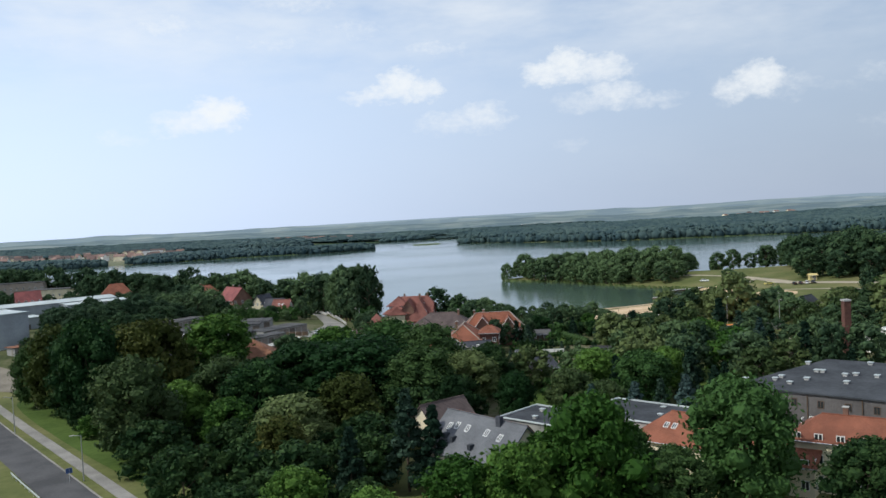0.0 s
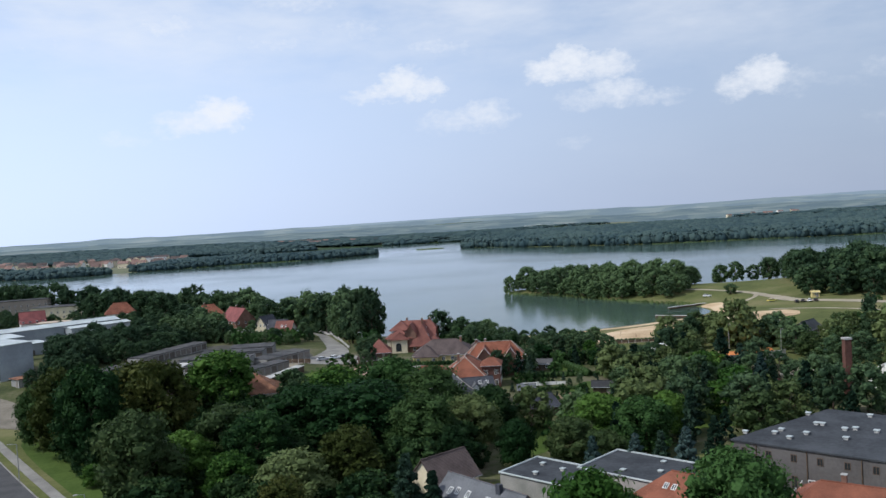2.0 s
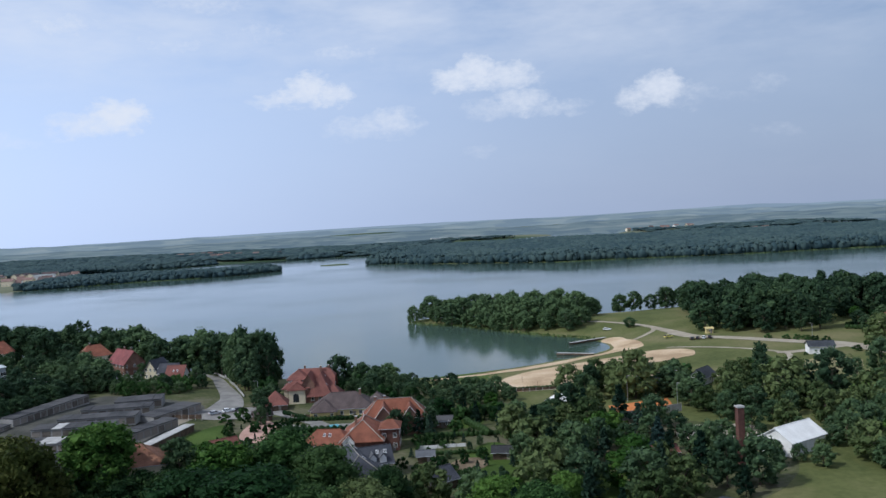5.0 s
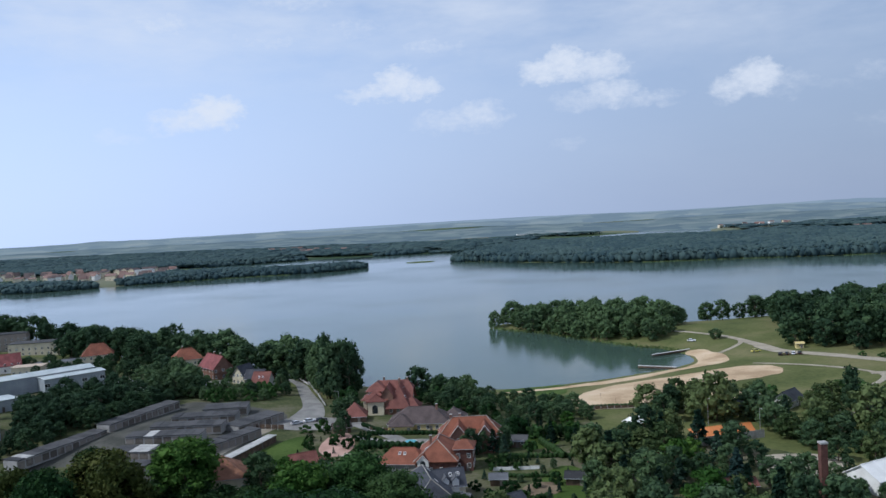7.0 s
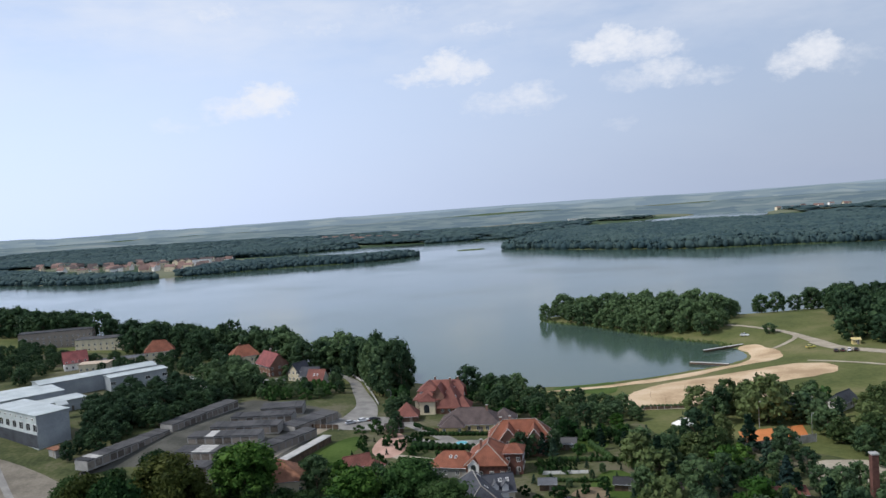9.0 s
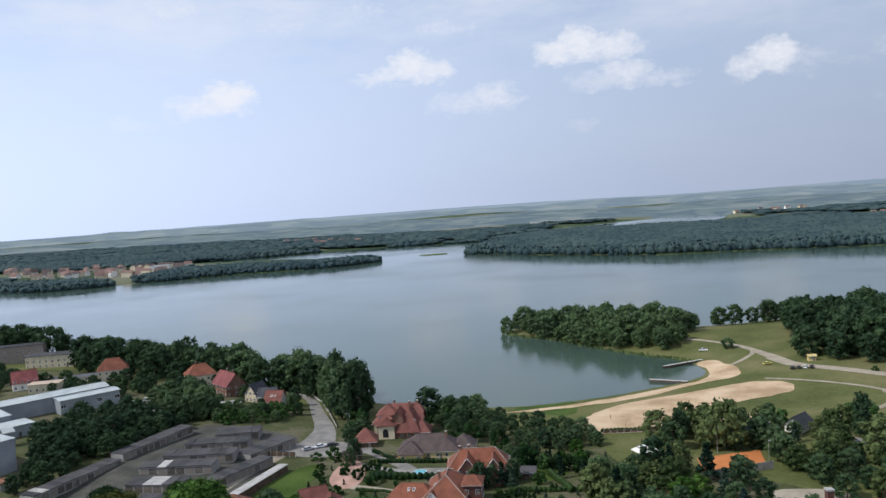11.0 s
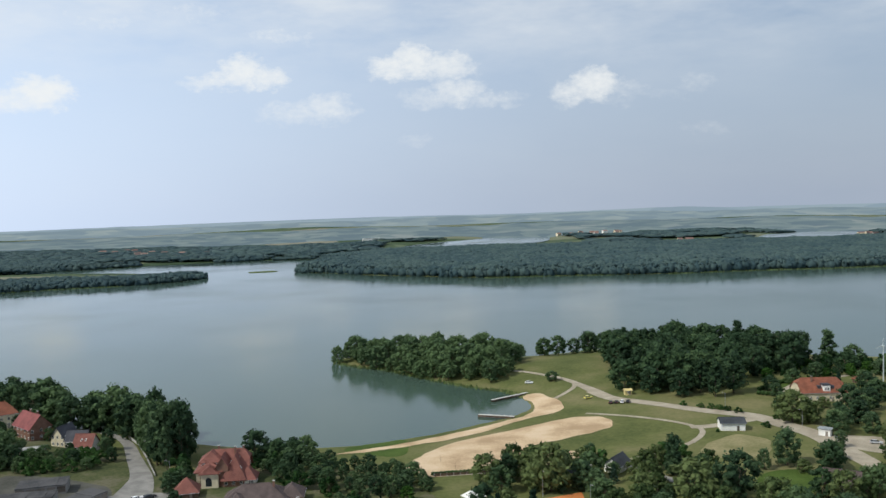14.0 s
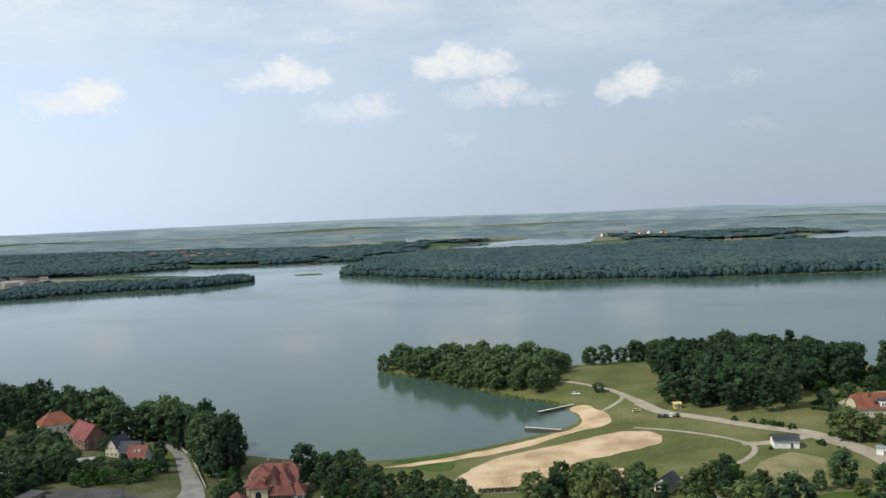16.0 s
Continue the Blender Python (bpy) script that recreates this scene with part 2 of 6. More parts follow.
SHEET_WHITE = material("sheet_white", ((0.36, 0.40, 0.40), (0.50, 0.54, 0.54)), scale=0.15, fine=2, rough=0.45, bump=0.3, wave=("X", 0.8))
SHEET_GREY = material("cladding_grey", ((0.24, 0.265, 0.285), (0.33, 0.36, 0.38)), scale=0.15, fine=2, rough=0.5, bump=0.3, wave=("X", 1.2))
WHITE = material("plaster_white", ((0.66, 0.65, 0.62), (0.82, 0.81, 0.78)), scale=0.3, fine=4, rough=0.85, by_object=0.15)
CREAM = material("plaster_cream", ((0.55, 0.48, 0.34), (0.70, 0.62, 0.46)), scale=0.3, fine=4, rough=0.85, by_object=0.15)
YELLOW = material("plaster_yellow", ((0.52, 0.42, 0.18), (0.66, 0.54, 0.26)), scale=0.3, fine=4, rough=0.85)
GREYWALL = material("plaster_grey", ((0.20, 0.20, 0.19), (0.32, 0.31, 0.295)), scale=0.3, fine=4, rough=0.9, by_object=0.3)
BRICK = material("brickwork", ((0.15, 0.082, 0.060), (0.25, 0.140, 0.102)), scale=0.4, fine=6, rough=0.9, by_object=0.15)
TIMBER = material("timber_dark", ((0.06, 0.04, 0.03), (0.13, 0.09, 0.06)), scale=0.8, fine=8, rough=0.8)
PLANK = material("planks_grey", ((0.26, 0.24, 0.21), (0.42, 0.40, 0.36)), scale=0.5, fine=5, rough=0.85)
DOOR = material("door_paint", ((0.10, 0.085, 0.07), (0.24, 0.21, 0.18)), scale=0.6, fine=5, rough=0.6, by_object=0.9)
FRAME = material("window_frame_white", ((0.68, 0.68, 0.66), (0.80, 0.80, 0.78)), scale=1, rough=0.5, bump=0.0)
GLASS = material("window_glass", ((0.02, 0.024, 0.028), (0.035, 0.04, 0.045)), scale=0.5, rough=0.06, bump=0.0, spec=0.6)
STEEL = material("galvanised_steel", ((0.35, 0.36, 0.37), (0.5, 0.51, 0.52)), scale=1, rough=0.45, metal=0.7, bump=0.1)
CONCRETE = material("concrete", ((0.30, 0.295, 0.28), (0.45, 0.44, 0.42)), scale=0.4, fine=4, rough=0.9, by_object=0.2)


def water_material():
    m = bpy.data.materials.new("lake_water")
    m.use_nodes = True
    nt = m.node_tree
    b = nt.nodes["Principled BSDF"]
    b.inputs["Base Color"].default_value = (0.052, 0.086, 0.068, 1)
    b.inputs["Roughness"].default_value, b.inputs["IOR"].default_value = 0.09, 1.333
    geo = nt.nodes.new("ShaderNodeNewGeometry")
    big = nt.nodes.new("ShaderNodeTexNoise")
    big.inputs["Scale"].default_value, big.inputs["Detail"].default_value = 0.006, 3
    small = nt.nodes.new("ShaderNodeTexNoise")
    small.inputs["Scale"].default_value, small.inputs["Detail"].default_value = 0.9, 4
    for n in (big, small):
        nt.links.new(geo.outputs["Position"], n.inputs["Vector"])
    rng = nt.nodes.new("ShaderNodeMapRange")
    nt.links.new(big.outputs[0], rng.inputs[0])
    rng.inputs[1].default_value, rng.inputs[2].default_value = 0.35, 0.65
    rng.inputs[3].default_value, rng.inputs[4].default_value = 0.05, 0.16
    nt.links.new(rng.outputs[0], b.inputs["Roughness"])
    bp = nt.nodes.new("ShaderNodeBump")
    bp.inputs["Strength"].default_value, bp.inputs["Distance"].default_value = 0.35, 0.06
    nt.links.new(small.outputs[0], bp.inputs["Height"])
    nt.links.new(bp.outputs[0], b.inputs["Normal"])
    return m


WATER = water_material()


# ---- mesh helpers ----
def mesh_object(name, verts, faces, mat, parent=None, label="", smooth=False):
    me = bpy.data.meshes.new(name)
    me.from_pydata([tuple(v) for v in verts], [], [tuple(f) for f in faces])
    me.materials.append(mat)
    if smooth:
        me.polygons.foreach_set("use_smooth", [True] * len(me.polygons))
    me.update()
    ob = new(name, me)
    if parent:
        ob.parent = parent
    if label:
        ob["label"] = label
    return ob


def shared(name, me, parent, matrix=None, label=""):
    ob = new(name, me)
    ob.parent = parent
    if matrix is not None:
        ob.matrix_local = matrix
    if label:
        ob["label"] = label
    return ob


class Shape:
    """Collects boxes, prisms and tubes into one mesh."""

    def __init__(self):
        self.v, self.f = [], []

    def add(self, verts, faces):
        o = len(self.v)
        self.v += [tuple(p) for p in verts]
        self.f += [tuple(o + i for i in f) for f in faces]
        return self

    def box(self, x0, y0, z0, x1, y1, z1):
        p = [(x0, y0, z0), (x1, y0, z0), (x1, y1, z0), (x0, y1, z0), (x0, y0, z1), (x1, y0, z1), (x1, y1, z1), (x0, y1, z1)]
        return self.add(p, [(0, 3, 2, 1), (4, 5, 6, 7), (0, 1, 5, 4), (1, 2, 6, 5), (2, 3, 7, 6), (3, 0, 4, 7)])

    def slab(self, top, thick):
        """A plate whose upper face is the polygon top."""
        n = len(top)
        low = [(p[0], p[1], p[2] - thick) for p in top]
        return self.add(list(top) + low, [tuple(range(n)), tuple(range(2 * n - 1, n - 1, -1))] + [(i, n + i, n + (i + 1) % n, (i + 1) % n) for i in range(n)])

    def tube(self, a, b, r0, r1, sides=6):
        a, b = Vector(a), Vector(b)
        d = (b - a).normalized()
        u = d.orthogonal().normalized()
        w = d.cross(u)
        p = [c + r * (math.cos(t) * u + math.sin(t) * w) for c, r in ((a, r0), (b, r1)) for t in [2 * math.pi * i / sides for i in range(sides)]]
        return self.add(p, [(i, (i + 1) % sides, sides + (i + 1) % sides, sides + i) for i in range(sides)] + [tuple(range(sides - 1, -1, -1)), tuple(range(sides, 2 * sides))])

    def part(self, name, mat, parent=None, label="", smooth=False):
        return mesh_object(name, self.v, self.f, mat, parent, label, smooth)


def thing(name, x, y, z=None, rot=0.0, label="", category="", group=""):
    ob = new(name)
    ob.empty_display_size = 1.0
    ob.matrix_world = pose(x, y, ground_height(x, y) if z is None else z, 0, 0, rot)
    return tagged(ob, label, category, group)


# ---- ground and lake ----
NEAR_SHORE = [(-2600, 1750), (-1300, 1230), (-800, 960), (-520, 780), (-400, 690), (-310, 620), (-225, 560), (-150, 500), (-95, 445), (-50, 410),
              (-15, 385), (10, 375), (27, 372), (46, 370), (62, 374), (82, 379), (100, 388), (116, 394), (124, 400), (134, 408), (138, 422), (136, 439),
              (130, 456), (118, 467), (106, 487), (91, 511), (76, 540), (57, 560), (46, 577), (56, 594), (92, 582), (135, 564), (180, 546), (250, 563), (325, 508),
              (395, 458), (520, 412), (700, 365), (900, 310), (1300, 190), (2600, -200)]
FAR_SHORE = [(-3200, 2000), (-1500, 1480), (-1000, 1370), (-789, 1325), (-640, 1235), (-560, 1190), (-500, 1215), (-436, 1262), (-390, 1266), (-352, 1290), (-292, 1304),
             (-210, 1308), (-145, 1322), (-107, 1372), (-84, 1396), (-115, 1432), (-167, 1520), (-257, 1602), (-424, 1676), (-490, 1692), (-424, 1720), (-283, 1766),
             (-176, 1806), (-58, 1806), (61, 1798), (109, 1783), (118, 1700), (100, 1560), (54, 1450), (48, 1428), (119, 1362), (166, 1290), (213, 1251), (311, 1155),
             (406, 1138), (487, 1110), (566, 1083), (663, 1075), (790, 1048), (912, 1033), (1200, 980), (1800, 800), (3200, 200)]
POND_A = [(340, 2100), (486, 2030), (650, 2020), (762, 2160), (840, 2470), (800, 2530), (590, 2350), (430, 2220)]
POND_B = [(1410, 2183), (1390, 2027), (1350, 1780), (1600, 1930), (2000, 2050), (2050, 2350), (1632, 2490)]


def rounded(points, closed, times=2):
    """Corner cutting."""
    p = np.array(points, float)
    for _ in range(times):
        q = np.roll(p, -1, 0) if closed else p[1:]
        a = p if closed else p[:-1]
        r = np.empty((2 * len(a), 2))
        r[0::2], r[1::2] = 0.75 * a + 0.25 * q, 0.25 * a + 0.75 * q
        p = r if closed else np.vstack((p[:1], r, p[-1:]))
    return p


def closed_loop(line, tail):
    return np.vstack((rounded(line, False), np.array(tail, float)))


LAND = [closed_loop(NEAR_SHORE, [(6000, -300), (6000, -6000), (-6000, -6000), (-6000, 1900)]),
        closed_loop(FAR_SHORE, [(6000, -500), (9000, 9000), (-9000, 9000), (-9000, 2350)])]
PONDS = [rounded(POND_A, True), rounded(POND_B, True)]


def loop_distance(xy, loop):
    """Distance to a closed loop, positive inside."""
    best = np.full(len(xy), 1e9)
    inside = np.zeros(len(xy), bool)
    x, y = xy[:, 0], xy[:, 1]
    for a, b in zip(loop, np.roll(loop, -1, 0)):
        d = b - a
        n = d @ d
        if n == 0:
            continue
        t = np.clip(((x - a[0]) * d[0] + (y - a[1]) * d[1]) / n, 0, 1)
        best = np.minimum(best, (x - a[0] - t * d[0]) ** 2 + (y - a[1] - t * d[1]) ** 2)
        if a[1] != b[1]:
            inside ^= ((a[1] > y) != (b[1] > y)) & (x < d[0] * (y - a[1]) / d[1] + a[0])
    return np.where(inside, 1, -1) * np.sqrt(best)


def shore_distance(xy):
    s = np.maximum(loop_distance(xy, LAND[0]), loop_distance(xy, LAND[1]))
    for pond in PONDS:
        s = np.minimum(s, -loop_distance(xy, pond))
    return s


def ground_heights(xy):
    xy = np.asarray(xy, float)
    s = shore_distance(xy)
    x, y = xy[:, 0], xy[:, 1]
    z = np.where(s > 0, np.clip(4.6 + 0.012 * x, 3.4, 6.4) * (1 - np.exp(-s / 38)), np.maximum(0.09 * s, -4))
    z += np.where(s > 0, 1 - np.exp(-np.maximum(s, 0) / 60), 0) * 2.6 * np.exp(-(((x - 200) / 85) ** 2 + ((y - 415) / 80) ** 2))
    west, back = np.clip((-28 - x) / 90, 0, 1), np.clip((y - 235) / 70, 0, 1) * np.clip((900 - y) / 200, 0, 1)
    z += np.where(s > 0, 5.6 * west * west * (3 - 2 * west) * back * back * (3 - 2 * back) * (1 - np.exp(-np.maximum(s, 0) / 30)), 0)
    r = np.hypot(x, y)
    far = np.clip((r - 1500) / 2600, 0, 1)
    roll = np.sin(x * 0.0021 + 1.3) * np.sin(y * 0.0017 + 0.4) + 0.5 * np.sin(x * 0.0051 - y * 0.003)
    z += np.where(s > 0, far ** 1.5 * (12 + 6 * roll) * (1 - np.exp(-np.maximum(s, 0) / 250)), 0)
    return z


def ground_height(x, y):
    return float(ground_heights([(x, y)])[0])


def build_ground():
    fine = np.radians(np.arange(-42, 42.01, 0.22))
    coarse = np.radians(np.arange(45, 316, 3.0))
    az = np.concatenate((fine, coarse))
    rad = 12 * 1.0165 ** np.arange(0, 369)
    rad = np.concatenate((rad[rad < 4900], [4930.0]))
    a, r = np.meshgrid(az, rad)
    xy = np.column_stack(((r * np.sin(a)).ravel(), (r * np.cos(a)).ravel()))
    z = np.concatenate([ground_heights(c) for c in np.array_split(xy, 12)])
    verts = np.column_stack((xy, z))
    n = len(az)
    i = np.arange(len(rad) - 1)[:, None] * n
    j = np.arange(n)[None, :]
    k = (j + 1) % n
    faces = np.stack((i + j, i + n + j, i + n + k, i + k), -1).reshape(-1, 4)
    verts = np.vstack((verts, [(0, 0, 4.7)]))
    centre = [(len(verts) - 1, q, (q + 1) % n) for q in range(n)]
    me = bpy.data.meshes.new("ground")
    me.from_pydata(verts.tolist(), [], faces.tolist() + centre)
    me.materials.append(GROUND)
    me.polygons.foreach_set("use_smooth", [True] * len(me.polygons))
    tagged(new("ground", me), "grassy ground of the lake shore, fields and far hills", "ground", kind="structure")
    s = Shape()
    ring = [(4950 * math.sin(t), 4950 * math.cos(t), 0.0) for t in np.linspace(0, 2 * math.pi, 97)[:-1]]
    s.add(ring, [tuple(range(95, -1, -1))])
    tagged(s.part("lake_water", WATER), "calm grey-blue lake reflecting the bright sky", "lake", kind="structure")


def ground_material():
    """Grass near by; crop fields, meadow and scrub in patches far off."""
    m = bpy.data.materials.new("ground_cover")
    m.use_nodes = True
    nt = m.node_tree
    b = nt.nodes["Principled BSDF"]
    b.inputs["Roughness"].default_value, b.inputs["Specular IOR Level"].default_value = 0.95, 0.1
    geo = nt.nodes.new("ShaderNodeNewGeometry")

    def ramp(source, stops):
        n = nt.nodes.new("ShaderNodeValToRGB")
        e = n.color_ramp.elements
        e[0].position, e[0].color = stops[0][0], (*stops[0][1], 1)
        e[1].position, e[1].color = stops[-1][0], (*stops[-1][1], 1)
        for p, c in stops[1:-1]:
            e.new(p).color = (*c, 1)
        nt.links.new(source, n.inputs[0])
        return n.outputs[0]

    def mix(f, a, c):
        n = nt.nodes.new("ShaderNodeMix")
        n.data_type = "RGBA"
        nt.links.new(f, n.inputs[0])
        nt.links.new(a, n.inputs[6])
        nt.links.new(c, n.inputs[7])
        return n.outputs[2]

    def tex(kind, scale, **kw):
        n = nt.nodes.new(kind)
        n.inputs["Scale"].default_value = scale
        for key, value in kw.items():
            n.inputs[key].default_value = value
        nt.links.new(geo.outputs["Position"], n.inputs["Vector"])
        return n

    n1 = tex("ShaderNodeTexNoise", 0.035, Detail=6.0)
    n2 = tex("ShaderNodeTexNoise", 0.6, Detail=4.0)
    near = ramp(n1.outputs[0], [(0.32, (0.062, 0.082, 0.026)), (0.5, (0.120, 0.132, 0.048)), (0.68, (0.215, 0.190, 0.098))])
    grain = ramp(n2.outputs[0], [(0.3, (0.045, 0.060, 0.018)), (0.7, (0.130, 0.135, 0.052))])
    mx = nt.nodes.new("ShaderNodeMix")
    mx.data_type = "RGBA"
    mx.inputs[0].default_value = 0.4
    nt.links.new(near, mx.inputs[6])
    nt.links.new(grain, mx.inputs[7])
    cells = tex("ShaderNodeTexVoronoi", 0.0045, Randomness=0.85)
    tone = nt.nodes.new("ShaderNodeSeparateColor")
    nt.links.new(cells.outputs["Color"], tone.inputs[0])
    fields = ramp(tone.outputs[0], [(0.0, (0.035, 0.06, 0.03)), (0.5, (0.07, 0.10, 0.05)), (0.68, (0.14, 0.15, 0.10)), (0.76, (0.09, 0.12, 0.065)), (1.0, (0.20, 0.19, 0.14))])
    dist = nt.nodes.new("ShaderNodeVectorMath")
    dist.operation = "LENGTH"
    nt.links.new(geo.outputs["Position"], dist.inputs[0])
    rng = nt.nodes.new("ShaderNodeMapRange")
    nt.links.new(dist.outputs["Value"], rng.inputs[0])
    rng.inputs[1].default_value, rng.inputs[2].default_value = 1100, 1400
    nt.links.new(mix(rng.outputs[0], mx.outputs[2], fields), b.inputs["Base Color"])
    bp = nt.nodes.new("ShaderNodeBump")
    bp.inputs["Strength"].default_value, bp.inputs["Distance"].default_value = 0.4, 0.15
    nt.links.new(n2.outputs[0], bp.inputs["Height"])
    nt.links.new(bp.outputs[0], b.inputs["Normal"])
    return m


GROUND = ground_material()
build_ground()


def catmull(points, step=4.0):
    p = [Vector((*q, 0)) for q in points]
    p = [2 * p[0] - p[1]] + p + [2 * p[-1] - p[-2]]
    out = []
    for a, b, c, d in zip(p, p[1:], p[2:], p[3:]):
        n = max(2, int((c - b).length / step))
        for i in range(n):
            t = i / n
            out.append(0.5 * ((2 * b) + (c - a) * t + (2 * a - 5 * b + 4 * c - d) * t * t + (3 * b - a - 3 * c + d) * t ** 3))
    return out + [p[-2]]


def strip(name, points, widths, mat, lift, label, category="road", kind="structure", thick=0.0):
    """A band along a line on the ground; widths: one or one for each point."""
    line = catmull(points, 3.0)
    w = np.interp(np.linspace(0, 1, len(line)), np.linspace(0, 1, len(points)), widths if isinstance(widths, (list, tuple)) else [widths] * len(points))
    rows = []
    for i, p in enumerate(line):
        d = line[min(i + 1, len(line) - 1)] - line[max(i - 1, 0)]
        n = Vector((-d.y, d.x, 0)).normalized()
        rows += [p + n * w[i] * k for k in (-0.5, -0.17, 0.17, 0.5)]
    z = ground_heights([(q.x, q.y) for q in rows]) + lift
    v = [(q.x, q.y, h) for q, h in zip(rows, z)]
    f = [(4 * i + k, 4 * i + k + 1, 4 * i + k + 5, 4 * i + k + 4) for i in range(len(line) - 1) for k in range(3)]
    if thick:
        o = len(v)
        v += [(a, b, c - thick) for a, b, c in v]
        for i in range(len(line) - 1):
            f += [(4 * i, 4 * i + 4, o + 4 * i + 4, o + 4 * i), (4 * i + 7, 4 * i + 3, o + 4 * i + 3, o + 4 * i + 7)]
    return tagged(mesh_object(name, v, f, mat, smooth=not thick), label, category, kind=kind)


def patch(name, outline, mat, lift, label, category="ground", step=3.0, soft=True, wobble=0.0):
    """A filled area laid on the ground."""
    from mathutils.geometry import delaunay_2d_cdt
    edge = rounded(outline, True, 2) if soft else np.array(outline, float)
    if wobble:
        edge = np.array([(x + wobble * noise.noise((x * 0.11, y * 0.11, 1)), y + wobble * noise.noise((x * 0.11, y * 0.11, 9))) for x, y in edge])
    lo, hi = edge.min(0), edge.max(0)
    gx, gy = np.meshgrid(np.arange(lo[0], hi[0], step), np.arange(lo[1], hi[1], step))
    q = np.column_stack((gx.ravel(), gy.ravel()))
    q = q[loop_distance(q, edge) > step * 0.4] if len(q) else q
    pts = [Vector(p) for p in edge] + [Vector(p) for p in q]
    n = len(edge)
    v, _, f, *_ = delaunay_2d_cdt(pts, [(i, (i + 1) % n) for i in range(n)], [list(range(n))], 1, 1e-4)
    z = ground_heights([tuple(p) for p in v]) + lift
    f = [t if (v[t[1]] - v[t[0]]).cross(v[t[2]] - v[t[0]]) > 0 else t[::-1] for t in map(list, f)]
    return tagged(mesh_object(name, [(p.x, p.y, h) for p, h in zip(v, z)], f, mat, smooth=True), label, category, kind="structure")


# ---- trees ----
def ico(level=1):
    bm = bmesh.new()
    bmesh.ops.create_icosphere(bm, subdivisions=level, radius=1.0)
    v = np.array([p.co[:] for p in bm.verts])
    f = [[q.index for q in p.verts] for p in bm.faces]
    bm.free()
    return v, np.array(f)


ICO = ico(1)
ICO_FINE = ico(2)


def crown_mesh(name, seed, height, radius, base, clumps, quads, leaf, mat, shape="round", core=0.8):
    """A crown of leaf clumps: each is a lumpy core under a skin of leaf sprays."""
    rng = np.random.default_rng(seed)
    V, F, n = [], [], 0
    span = height - base
    ball = ICO_FINE if quads > 90 else ICO
    for c in range(clumps):
        h = (c + rng.random()) / clumps
        if shape == "cone":
            reach = radius * (1.02 - h) * (0.75 + 0.3 * rng.random())
            size = (0.16 + 0.24 * (1 - h)) * radius
        elif shape == "column":
            reach = radius * (0.35 + 0.65 * math.sin(math.pi * min(1, 0.15 + h * 0.85))) * (0.4 + 0.5 * rng.random())
            size = radius * (0.32 + 0.2 * rng.random())
        else:
            reach = radius * math.sqrt(max(0.02, 1 - (1.75 * h - 0.72) ** 2)) * (0.40 + 0.62 * rng.random() ** 0.6)
            size = radius * (0.17 + 0.23 * rng.random())
        a = c * 2.399 + rng.random() * 0.9
        centre = np.array((reach * math.cos(a), reach * math.sin(a), base + span * (0.06 + 0.90 * h) - (0.25 * size if h > 0.9 else 0)))
        squash = np.array((1, 1, 0.62 if shape == "cone" else 0.8)) * size
        v = ball[0] * core * squash * (0.85 + 0.3 * rng.random((len(ball[0]), 1))) + centre
        V.append(v)
        F += (ball[1] + n).tolist()
        n += len(v)
        d = rng.normal(size=(quads, 3))
        d[:, 2] += 0.25
        d /= np.linalg.norm(d, axis=1, keepdims=True)
        p = centre + d * squash * (0.70 + 0.62 * rng.random((quads, 1)))
        nrm = d + 0.55 * rng.normal(size=(quads, 3))
        nrm /= np.linalg.norm(nrm, axis=1, keepdims=True)
        u = np.cross(nrm, rng.normal(size=(quads, 3)))
        u /= np.linalg.norm(u, axis=1, keepdims=True)
        w = np.cross(nrm, u)
        s = leaf * (0.6 + 0.8 * rng.random((quads, 1)))
        q = np.stack((p - u * s, p - w * s * 0.6 + nrm * s * 0.15, p + u * s, p + w * s * 0.6 + nrm * s * 0.15), 1).reshape(-1, 3)
        V.append(q)
        F += (np.arange(4 * quads).reshape(-1, 4) + n).tolist()
        n += 4 * quads
    me = bpy.data.meshes.new(name)
    me.from_pydata(np.vstack(V).tolist(), [], F)
    me.materials.append(mat)
    me.update()
    return me


def trunk_mesh(name, seed, height, base, radius, thick, cone=False):
    rng = random.Random(seed)
    s = Shape()
    top = height * (0.95 if cone else 0.62)
    bend = [Vector((rng.uniform(-0.2, 0.2) * k, rng.uniform(-0.2, 0.2) * k, top * k / 3)) for k in range(4)]
    bend[0].z = -0.6
    for k in range(3):
        s.tube(bend[k], bend[k + 1], thick * (1 - 0.28 * k), thick * (1 - 0.28 * (k + 1)), 7)
    if not cone:
        for i in range(5):
            a = i * 1.26 + rng.random()
            p = bend[1].lerp(bend[3], rng.uniform(0.1, 0.9))
            e = Vector((math.cos(a) * radius * 0.62, math.sin(a) * radius * 0.62, min(height * 0.85, p.z + radius * rng.uniform(0.3, 0.9))))
            s.tube(p, e, thick * 0.36, thick * 0.1, 5)
    ob = s.part(name, BARK)
    me = ob.data
    bpy.data.objects.remove(ob)
    return me


SPECIES = {}


def species(key, mat, height, radius, base, clumps, quads, leaf, shape="round", thick=0.3, variants=2, label="", core=0.8):
    made = []
    for k in range(variants):
        seed = sum(map(ord, key)) * 7 + k
        made.append((trunk_mesh("trunk", seed, height, base, radius, thick, shape == "cone"),
                     crown_mesh("crown", seed, height, radius, base, clumps, quads, leaf, LEAF[mat], shape, core)))
    SPECIES[key] = (made, height, label)


